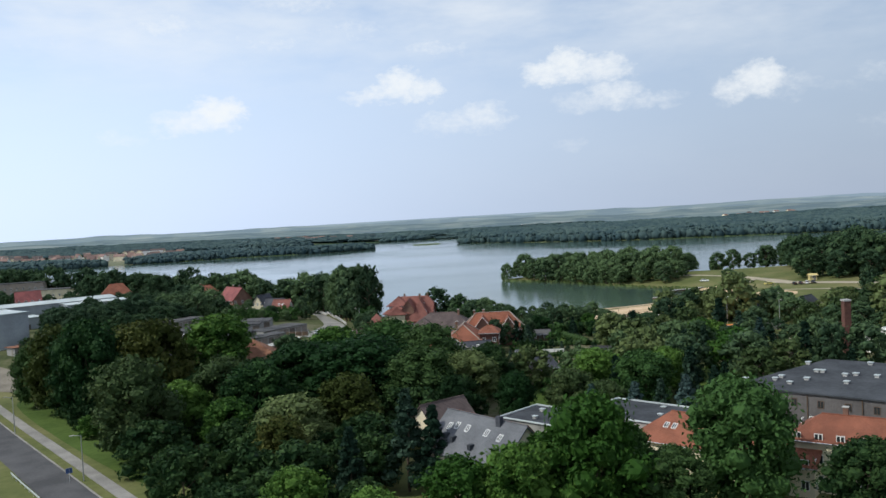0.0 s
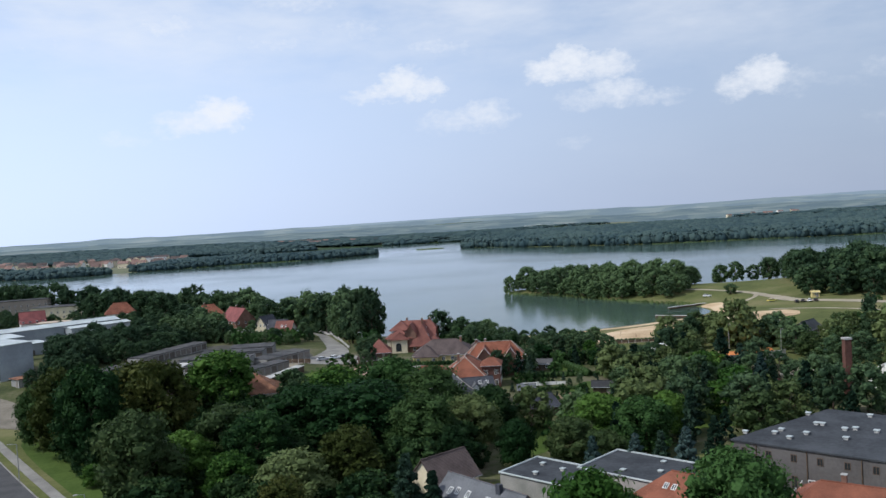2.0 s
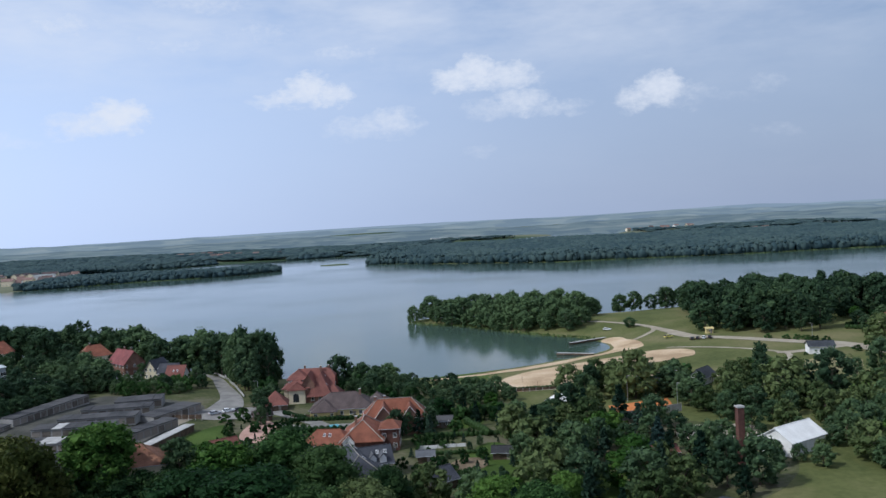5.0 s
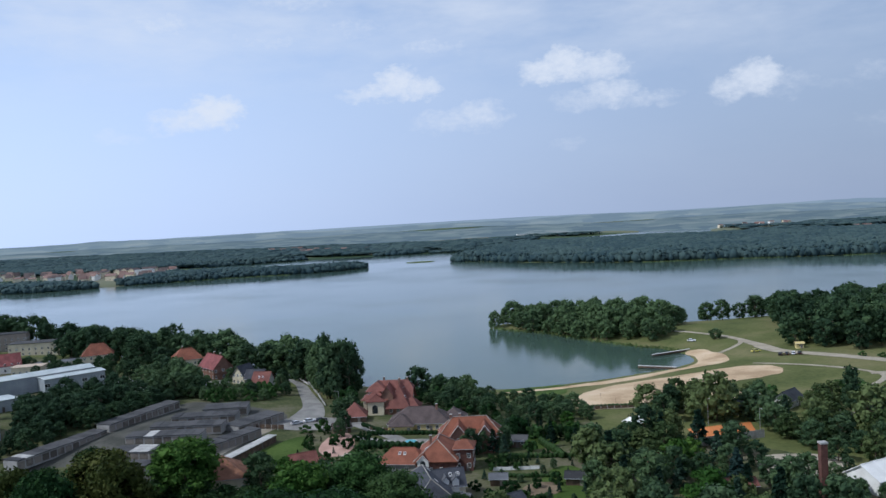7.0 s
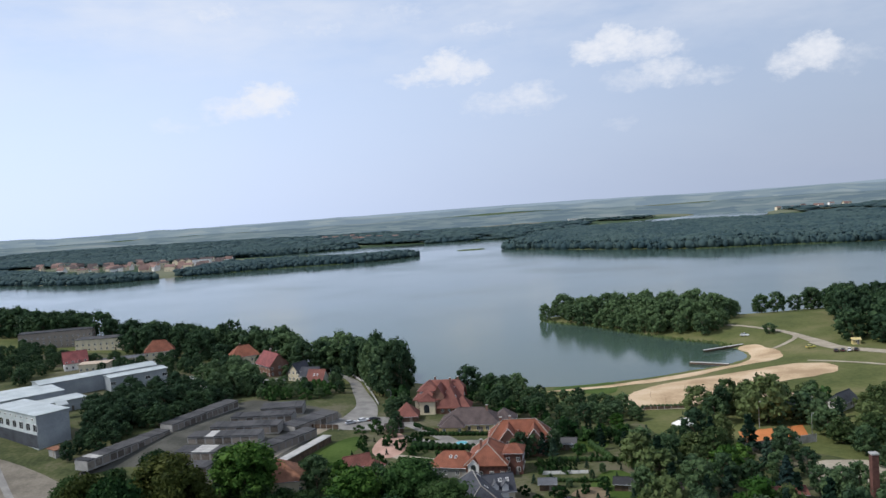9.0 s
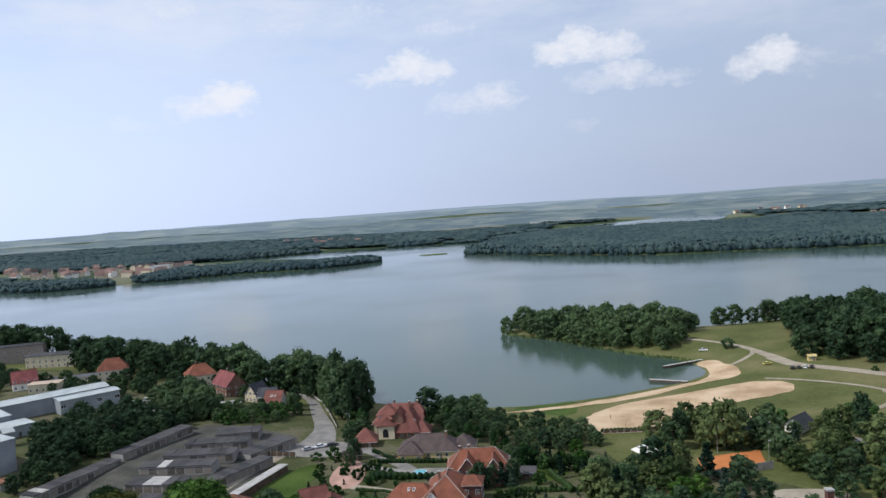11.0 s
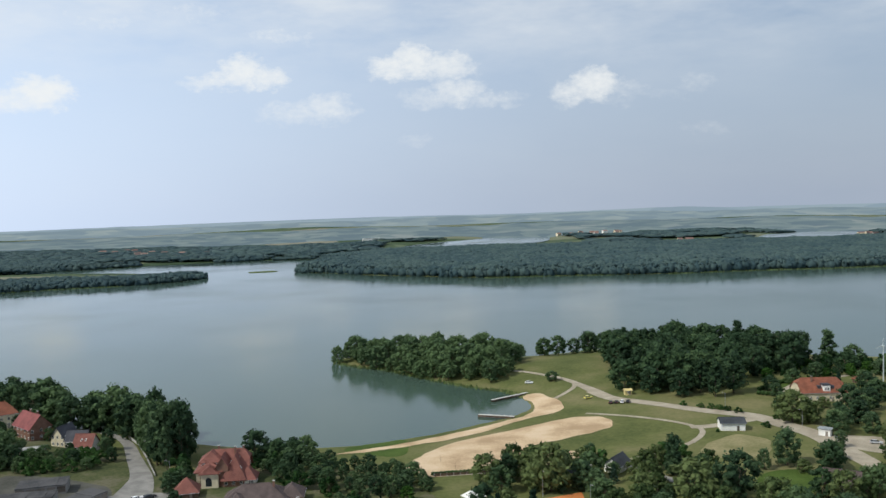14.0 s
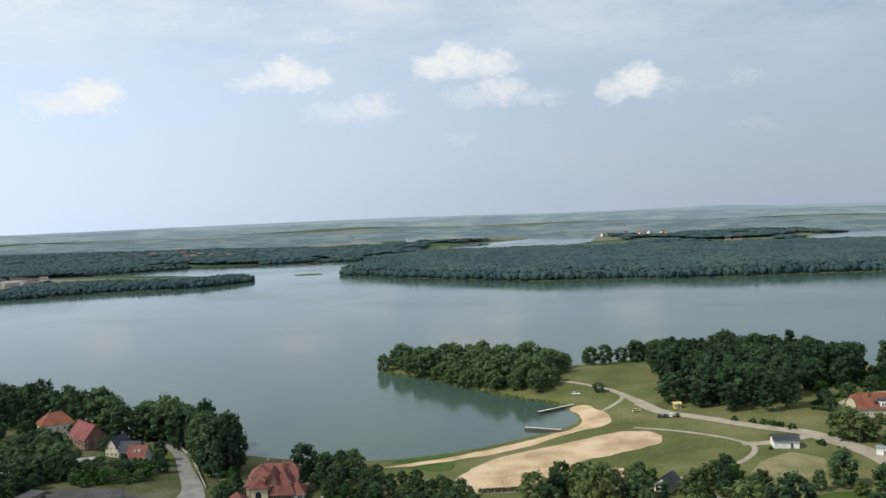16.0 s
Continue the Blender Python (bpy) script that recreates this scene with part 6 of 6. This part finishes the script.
def street_lamp(x, y, rot, h=8.0, label="tall grey steel street lamp"):
    ob = thing("street_lamp", x, y, None, rot, label, "street lamp", "street lamps")
    Shape().tube((0, 0, -0.3), (0, 0, h), 0.11, 0.07, 8).part("pole", STEEL, ob)
    Shape().tube((0, 0, h - 0.05), (1.3, 0, h + 0.25), 0.05, 0.04, 6).part("arm", STEEL, ob)
    Shape().box(1.1, -0.14, h + 0.18, 1.85, 0.14, h + 0.32).part("lantern", CONCRETE, ob)
    return ob


for x, y in ((-100.5, 179), (-68.8, 138), (-132, 220)):
    street_lamp(x, y, 215)
for x, y in ((-36, 338), (-48, 372), (211.8, 355.4), (226, 318), (214, 280)):
    street_lamp(x, y, 190, 7.0)
for x, y in ((93, 271.2), (110.6, 272.4), (82, 250), (103, 253)):
    street_lamp(x, y, -90, 9.0, "tall floodlight post beside the clay court")

sign = thing("road_sign", -71, 137.5, None, 40, "blue square road sign on a post beside the footpath", "sign")
Shape().tube((0, 0, -0.3), (0, 0, 2.6), 0.04, 0.04, 8).part("post", STEEL, sign)
Shape().box(-0.55, -0.03, 1.7, 0.55, 0.03, 2.6).part("panel", PAINT["blue"], sign)

rail = thing("guard_rail", -78, 136, None, -52, "white steel guard rail beside the road", "guard rail")
for k in range(7):
    Shape().tube((-9 + 3 * k, 0, -0.2), (-9 + 3 * k, 0, 0.75), 0.06, 0.06, 6).part("post", STEEL, rail)
Shape().box(-10, -0.04, 0.5, 10, 0.04, 0.8).part("rail", SHEET_WHITE, rail)

turbine = thing("wind_turbine", 318, 380, None, 170, "small white three-bladed wind turbine on a pole", "wind turbine")
Shape().tube((0, 0, -1), (0, 0, 19), 0.35, 0.2, 10).part("mast", SHEET_WHITE, turbine)
Shape().box(-0.35, -0.9, 18.8, 0.35, 0.9, 19.5).part("nacelle", SHEET_WHITE, turbine)
for k in range(3):
    a = radians(100 + 120 * k)
    d = Vector((math.cos(a), 0, math.sin(a)))
    w = Vector((-math.sin(a), 0, math.cos(a)))
    c = Vector((0, -1.0, 19.15))
    Shape().add([c + w * 0.25, c - w * 0.25, c + d * 4.2 - w * 0.08, c + d * 4.2 + w * 0.08] + [p + Vector((0, 0.08, 0)) for p in (c + w * 0.25, c - w * 0.25, c + d * 4.2 - w * 0.08, c + d * 4.2 + w * 0.08)],
                [(0, 1, 2, 3), (7, 6, 5, 4), (0, 4, 5, 1), (1, 5, 6, 2), (2, 6, 7, 3), (3, 7, 4, 0)]).part("blade", SHEET_WHITE, turbine)

tent = thing("white_tent", 69.5, 274, None, 20, "white pagoda tent on the grass near the courts", "tent")
Shape().slab([(-3.6, -3, 2.3), (3.6, -3, 2.3), (1.5, 0, 4.4), (-1.5, 0, 4.4)], 0.05).slab([(3.6, 3, 2.3), (-3.6, 3, 2.3), (-1.5, 0, 4.4), (1.5, 0, 4.4)], 0.05).slab([(3.6, -3, 2.3), (3.6, 3, 2.3), (1.5, 0, 4.4)], 0.05).slab([(-3.6, 3, 2.3), (-3.6, -3, 2.3), (-1.5, 0, 4.4)], 0.05).part("canopy", WHITE, tent)
for sx in (-3.4, 3.4):
    for sy in (-2.8, 2.8):
        Shape().tube((sx, sy, -0.1), (sx, sy, 2.3), 0.05, 0.05, 6).part("pole", STEEL, tent)
KEEP_CLEAR.append((69.5, 274, 6))


def fence(x0, y0, x1, y1, h, mat, label, step=2.5):
    L = math.hypot(x1 - x0, y1 - y0)
    ob = thing("fence", x0, y0, None, math.degrees(math.atan2(y1 - y0, x1 - x0)), label, "fence", "fences")
    n = max(1, round(L / step))
    for k in range(n + 1):
        Shape().box(L * k / n - 0.08, -0.08, -0.4, L * k / n + 0.08, 0.08, h + 0.1).part("post", CONCRETE, ob)
        if k < n:
            Shape().box(L * k / n + 0.08, -0.04, 0.05, L * (k + 1) / n - 0.08, 0.04, h).part("panel", mat, ob)
    return ob


fence(5.6, 191.7, 14.5, 181.5, 1.8, CONCRETE, "pale concrete panel fence of a garden")
fence(18.2, 238.3, 31.7, 237, 1.1, WHITE, "low white slab fence in the garden")
fence(-64, 303, -52, 299.5, 1.6, TIMBER, "dark wooden yard fence")
fence(-21, 297, 5, 285.5, 1.1, TIMBER, "dark wooden fence before the bungalow")
for a, b in zip(((-42, 342), (-49.8, 373), (-56.6, 398)), ((-49.8, 373), (-56.6, 398), (-66, 420))):
    fence(*a, *b, 1.1, CONCRETE, "pale concrete railing along the lake road")
fence(62, 305.5, 89, 302.5, 1.3, TIMBER, "dark fence along the foot of the beach")
fence(150, 306, 166, 312, 1.2, TIMBER, "dark fence beside the beach path")
fence(80, 247, 104, 252.5, 2.8, PLANK, "tall pale fence of the clay court")


def hedge(x0, y0, x1, y1, h, w, label="dense clipped green garden hedge"):
    L = math.hypot(x1 - x0, y1 - y0)
    ob = thing("hedge", x0, y0, None, math.degrees(math.atan2(y1 - y0, x1 - x0)), label, "hedge", "hedges")
    n = max(2, int(L / (w * 0.9)))
    rng = np.random.default_rng(int(abs(x0) * 13 + abs(y0)))
    V, F, m = [], [], 0
    unit, tri = ico(1)
    for k in range(n + 1):
        c = np.array((L * k / n, rng.uniform(-0.2, 0.2), h * 0.5))
        v = unit * (w * 0.62, w * 0.55, h * 0.55) * (0.85 + 0.3 * rng.random((len(unit), 1))) + c
        V.append(v)
        F += (tri + m).tolist()
        m += len(v)
        d = rng.normal(size=(60, 3))
        d /= np.linalg.norm(d, axis=1, keepdims=True)
        p = c + d * (w * 0.62, w * 0.55, h * 0.55)
        u = np.cross(d + 0.5 * rng.normal(size=d.shape), rng.normal(size=d.shape))
        u /= np.linalg.norm(u, axis=1, keepdims=True)
        q = np.cross(d, u)
        s = 0.2
        V.append(np.stack((p - u * s, p - q * s * 0.6, p + u * s, p + q * s * 0.6), 1).reshape(-1, 3))
        F += (np.arange(240).reshape(-1, 4) + m).tolist()
        m += 240
    mesh_object("foliage", np.vstack(V), F, LEAF["dark"], ob)
    return ob


for h in ((-22, 272, 0, 268, 2.4, 2.2), (-22, 275, -10, 270, 2.4, 2.4), (34, 270, 50, 274, 4.0, 1.8), (-24, 303, -16, 292, 1.6, 1.4), (-21, 289.5, 7, 283.5, 1.8, 1.6), (-26, 262, -13, 256.5, 1.2, 1.2),
          (62, 307, 90, 304.5, 1.6, 1.6), (245, 380, 268, 392, 2.0, 2.0), (240, 372, 262, 356, 2.2, 2.0), (12, 205, 30, 212, 1.8, 1.5), (22, 250, 44, 246, 1.8, 1.6), (20, 232, 34, 229, 1.2, 1.4), (36, 262, 40, 246, 2.6, 2.0)):
    hedge(*h)

# sheds and garden houses between the villas and the halls
for x, y, r, L, W, e, k, roof, text in ((19, 203, 30, 8, 7, 2.6, 5, SLATE_DARK, "garden house with a dark pyramid roof"), (18.8, 226, -5, 4.5, 3.5, 2.3, 3.2, SLATE, "small grey slate-roofed garden shed"), (52, 215, 20, 6, 5, 2.4, 3.6, TILE_BROWN, "small brown wooden garden shed"),
                                        (40, 222, -15, 6, 4, 2.3, 3.4, FELT, "small grey felt-roofed allotment shed"), (30, 181, 15, 7, 5, 2.4, 3.8, TILE_BROWN, "brown summer house under trees"), (62, 232, 10, 6, 5, 2.4, 3.6, TILE, "small red-roofed wooden allotment shed"),
                                        (7, 209, -20, 6, 5, 2.4, 4.2, SLATE, "small grey-roofed wooden garden house"), (-112, 385, -10, 10, 5, 2.6, 3.4, FELT, "grey outbuilding behind the cottages"), (-96, 378, 10, 12, 5, 2.6, 3.2, CONCRETE, "pale outbuilding behind the garages"),
                                        (78, 206, 0, 8, 5, 2.6, 3.8, TILE, "reddish shed near the boiler house"), (-200, 460, 20, 32, 7, 3.2, 4, SLATE, "long grey-roofed store behind the hall")):
    house("garden_shed" if L < 10 else "outbuilding", x, y, r, L, W, e, k, "gable", TIMBER if L < 9 else CREAM, roof, text, "shed" if L < 10 else "house", 1 if L > 8 else 0, group="sheds")

patch("sandpit", [(60, 192), (67, 193), (68, 187), (61, 186)], SAND, 0.12, "pale sandpit in a garden", "sand")
patch("allotment_lawn", [(44, 180), (56, 200), (72, 200), (78, 184), (60, 176)], LAWN, 0.06, "green allotment lawn", "lawn", wobble=2)
patch("pool_terrace", [(-11, 270), (-5, 279), (1, 277), (-3, 268)], PAVING, 0.2, "paved terrace behind the villa", "terrace", soft=False)
pool = thing("garden_pool", -6, 274, None, -30, "round pale blue garden pool", "pool")
Shape().tube((0, 0, 0), (0, 0, 0.9), 2.2, 2.2, 20).part("rim", PAINT["white"], pool)
Shape().tube((0, 0, 0.9), (0, 0, 0.93), 2.05, 2.05, 20).part("water", material("pool_water", ((0.10, 0.38, 0.46), (0.16, 0.46, 0.54)), rough=0.1, bump=0.0), pool)

for x, y in ((57.7, 320.3), (68.5, 324.1), (71.7, 312.2), (82, 317)):
    post = thing("volleyball_post", x, y, None, 0, "thin dark volleyball post in the sand", "post", "volleyball posts")
    Shape().tube((0, 0, -0.3), (0, 0, 2.5), 0.05, 0.05, 8).part("pole", TIMBER, post)

# young trees and bushes
for x, y, h in ((201.6, 359.4, 2.2), (204.7, 356.1, 2.4), (207.6, 352.8, 2.4), (209.9, 349.8, 2.3), (212.5, 345.5, 2.4), (196, 366, 2.2), (211, 321, 2.4), (188, 321.5, 1.2), (222, 331, 2.0)):
    tree("bush", x, y, h, 1.2, "roadside bushes")
for x, y, h in ((-29.8, 296, 8), (-73, 251, 10), (13, 254, 9), (18.8, 270, 8), (24, 258, 8), (17, 257, 7.5), (-33, 331, 6), (-38, 300, 4)):
    tree("far_lime" if h > 6 else "bush", x, y, h, 0.8 if h > 6 else 1.0, "villa trees")
for k in range(16):
    tree("thuja", 19 + 1.3 * (k % 8) + 16 * (k // 8), 243 - 0.6 * (k % 8) + 27 * (k // 8), 3.2 + 0.4 * (k % 3), 1.0, "garden conifers")
grove([(-36, 290), (-24, 290), (-10, 262), (-16, 252), (-40, 250), (-46, 262)], 6.0, ["bush", "bush", "far_spruce", "bush"], 1.5, 3.4, 41, "garden bushes")
grove([(-44, 298), (-36, 300), (-30, 290), (-38, 268), (-46, 262), (-56, 256), (-46, 276)], 8, ["bush", "bush", "far_maple"], 1.4, 3.2, 48, "garden bushes")
grove([(-24, 288), (-14, 272), (4, 268), (4, 258), (-16, 262), (-26, 272)], 5.0, ["bush", "far_spruce", "bush"], 1.2, 2.8, 49, "garden bushes")
grove([(-34, 344), (-36, 326), (-30, 320), (-24, 336), (-8, 342), (2, 336), (6, 318), (12, 304), (22, 296), (24, 304), (12, 326), (4, 348), (-16, 350)], 5.5, ["far_lime", "far_oak", "bush"], 4, 8, 50, "trees round the villa", joined="villa_garden_trees")
grove([(20, 284), (34, 290), (40, 270), (30, 270), (26, 276)], 4.5, ["bush", "far_spruce", "far_lime"], 3, 6, 51, "garden bushes")
grove([(8, 186), (26, 176), (44, 190), (46, 240), (34, 250), (18, 246), (8, 212)], 4.6, ["bush", "bush", "far_spruce", "bush", "far_lime"], 1.4, 3.6, 42, "garden bushes")
grove([(28, 282), (48, 282), (60, 262), (46, 252), (30, 256)], 6.0, ["bush", "far_spruce", "far_maple"], 3, 7, 43, "garden bushes")
grove([(-104, 392), (-80, 374), (-68, 372), (-64, 352), (-92, 346), (-108, 356)], 4.6, ["far_lime", "far_oak", "bush"], 3, 6, 44, "garden trees round the cottages", joined="cottage_trees")
grove([(112, 300), (126, 300), (140, 290), (150, 298), (164, 300), (160, 290), (126, 278), (112, 284)], 6.0, ["far_oak", "far_willow", "bush"], 5, 9, 45, "bushy trees beside the beach path", joined="path_trees")
for x, y, h in ((203, 268, 8), (209, 274, 7)):
    tree("far_oak", x, y, h, 1.0, "park trees")
grove([(-62, 250), (-40, 240), (-20, 226), (-8, 210), (-18, 216), (-52, 236)], 6.5, ["far_oak", "far_lime", "far_maple"], 7, 11, 47, "trees behind the pyramid-roofed house", joined="yard_wood")

for key, x, y, h, w in (("far_willow", 232, 322, 10, 1.1), ("far_oak", 241, 312, 9, 1.1), ("far_willow", 239, 333, 7, 1.1), ("far_lime", 252, 316, 10, 1.1), ("far_oak", 262, 325, 9, 1.1), ("far_lime", 246, 300, 9, 1.1),
                        ("far_willow", 229, 268, 8, 1.1), ("far_oak", 237, 274, 9, 1.0), ("far_willow", 244, 286, 9, 1.1), ("far_lime", 227, 255, 8, 1.0), ("far_lime", 272, 333, 10, 1.1), ("far_oak", 284, 344, 11, 1.1),
                        ("far_lime", 246, 366, 7, 1.1), ("far_oak", 240, 352, 6, 1.1), ("far_lime", 292, 360, 11, 1.1), ("far_willow", 254, 342, 5, 1.2), ("far_oak", 234, 345, 7, 1.0), ("far_spruce", 288, 376, 8, 1.0),
                        ("far_oak", 300, 372, 9, 1.1), ("far_lime", 312, 366, 9, 1.2), ("far_oak", 270, 388, 8, 1.2), ("far_lime", 330, 396, 9, 1.3), ("far_oak", 342, 404, 10, 1.3), ("far_lime", 294, 402, 8, 1.2), ("far_oak", 352, 388, 11, 1.3),
                        ("far_lime", 250, 378, 8, 1.2), ("far_oak", 320, 412, 11, 1.3), ("far_lime", 334, 424, 13, 1.2), ("bush", 276, 378, 3, 1.3), ("bush", 284, 392, 3, 1.4), ("far_lime", -31, 289, 7, 0.8), ("far_lime", 11, 254, 7, 0.8), ("far_spruce", 20, 256, 8, 1.0), ("far_spruce", 23, 252, 7, 1.0), ("far_lime", -66, 376, 8, 0.9), ("far_oak", -62, 366, 6, 1.0), ("far_lime", -34, 318, 7, 1.0), ("far_lime", 218, 244, 8, 1.0), ("far_oak", 210, 232, 8, 1.0)):
    tree(key, x, y, h, w, "villa park trees")
patch("villa_lawn_far", [(248, 384), (280, 404), (306, 398), (292, 380), (266, 372)], LAWN, 0.07, "bright lawn of the orange-roofed villa", "lawn")
patch("east_yard", [(222, 300), (240, 300), (250, 288), (240, 272), (226, 276)], TRACK, 0.1, "worn yard east of the road", "ground", wobble=2)

# ---- far villages ----
rng = random.Random(77)


def far_house(x, y, rot, L, W, e, r, wall, roof, label):
    ob = thing("house", x, y, None, rot, label, "house", "village houses")
    wall_shape(L, W, e, r, "gable").part("wall", wall, ob)
    roof_shape(L, W, e, r, "gable", 0.4).part("roof", roof, ob)
    for k in (-0.3, 0.0, 0.3):
        window(ob, L * k, -W / 2 - 0.03, 1.2, 0, 1.4, 1.5)


for cx, cy, sx, sy, n in ((-500, 1400, 70, 50, 16), (-620, 1440, 80, 40, 12), (-520, 1500, 70, 40, 10), (-740, 1560, 120, 70, 20), (-880, 1660, 70, 40, 8), (-210, 2080, 110, 60, 12), (-330, 2250, 80, 60, 6), (940, 2330, 90, 60, 10), (1390, 1640, 60, 40, 8), (920, 1720, 20, 20, 2)):
    for _ in range(n):
        far_house(cx + rng.uniform(-sx, sx), cy + rng.uniform(-sy, sy), rng.uniform(-30, 30), rng.uniform(10, 18), rng.uniform(8, 11), rng.uniform(4, 8), rng.uniform(9, 12), rng.choice((WHITE, CREAM, CREAM)), rng.choice((TILE_BROWN, TILE_MUTED, TILE_MUTED)), "far village house with a tiled roof, its colour muted for haze")
for x, y, r, L, W, h in ((-468, 1418, 5, 30, 13, 12), (-416, 1841, 5, 34, 14, 7), (1123, 2700, 0, 60, 20, 9), (-330, 2240, 0, 40, 16, 7), (310, 2470, 0, 50, 16, 7)):
    house("white_block", x, y, r, L, W, h, h, "flat", WHITE, SHEET_WHITE, "bright white block far across the lake", "building", 2, gap=5)
for x, y, r, L, h in ((-492, 1438, 80, 22, 12), (-508, 1450, 78, 22, 12), (-526, 1462, 82, 20, 11), (-470, 1452, 4, 24, 12), (-548, 1446, 10, 20, 10)):
    house("apartment_block", x, y, r, L, 11, h, h + 3, "gable", CREAM, TILE_BROWN, "cream apartment block far across the lake", "building", 4, gap=4.5, door=False, gutter=False)
for name, loop, text in (("far_pond", [(320, 2085), (486, 2015), (655, 2005), (770, 2160), (850, 2480), (800, 2540), (590, 2360), (420, 2220)], "narrow pond shining beyond the promontory"), ("far_pond", [(1077, 1660), (1200, 1700), (1300, 1640), (1530, 1900), (1300, 1960), (1120, 1760)], "wide pale pond among far fields")):
    pond = patch(name, loop, WATER, 0.3, text, "pond", step=60)
    top = max(v.co.z for v in pond.data.vertices)
    for v in pond.data.vertices:
        v.co.z = top
s = Shape()
n = 28
rim = [(26 * math.cos(6.2832 * i / n) * (1 + 0.12 * math.sin(5 * i)), 9 * math.sin(6.2832 * i / n) * (1 + 0.15 * math.cos(3 * i))) for i in range(n)]
s.add([(x, y, -0.5) for x, y in rim] + [(x * 0.85, y * 0.8, 0.9 + 0.4 * math.sin(2.1 * i)) for i, (x, y) in enumerate(rim)], [(i, (i + 1) % n, n + (i + 1) % n, n + i) for i in range(n)] + [tuple(range(n, 2 * n))])
islet = s.part("reed_islet", LEAF["willow"])
islet.location = (-2, 1470, 0)
tagged(islet, "low reedy islet in the lake", "islet", kind="structure")
for pts, text in (([(48, 572), (57, 557), (76, 537), (92, 508), (104, 488)], "reeds along the peninsula shore"), ([(106, 484), (118, 466), (130, 454), (136, 440)], "reeds in the bay corner"),
                  ([(311, 1152), (406, 1135), (487, 1107)], "pale reeds along the far shore"), ([(560, 1082), (663, 1072), (790, 1045), (912, 1030)], "pale reeds along the far shore"), ([(-436, 1258), (-352, 1286), (-292, 1300), (-210, 1304)], "pale reeds along the far headland")):
    line = catmull(pts, 2.5)
    wide = 2.2 if pts[0][1] < 700 else 4
    s = Shape()
    r2 = random.Random(5)
    for p in line:
        for _ in range(10):
            x, y, h = p.x + r2.uniform(-wide, wide), p.y + r2.uniform(-wide, wide), r2.uniform(0.7, 1.6)
            a = r2.uniform(0, 3.14)
            dx, dy = 0.5 * math.cos(a), 0.5 * math.sin(a)
            s.add([(x - dx, y - dy, -0.3), (x + dx, y + dy, -0.3), (x + dx * 0.5, y + dy * 0.5, h), (x - dx * 0.5, y - dy * 0.5, h)], [(0, 1, 2, 3)])
    tagged(s.part("reeds", material("shore_reeds", ((0.10, 0.15, 0.045), (0.17, 0.215, 0.08)), scale=0.2, rough=0.9, bump=0.0, translucent=0.3) if wide < 3 else material("reeds", ((0.075, 0.125, 0.045), (0.145, 0.19, 0.085)), scale=0.2, rough=0.9, bump=0.0, translucent=0.3)), text, "reeds", kind="stuff")
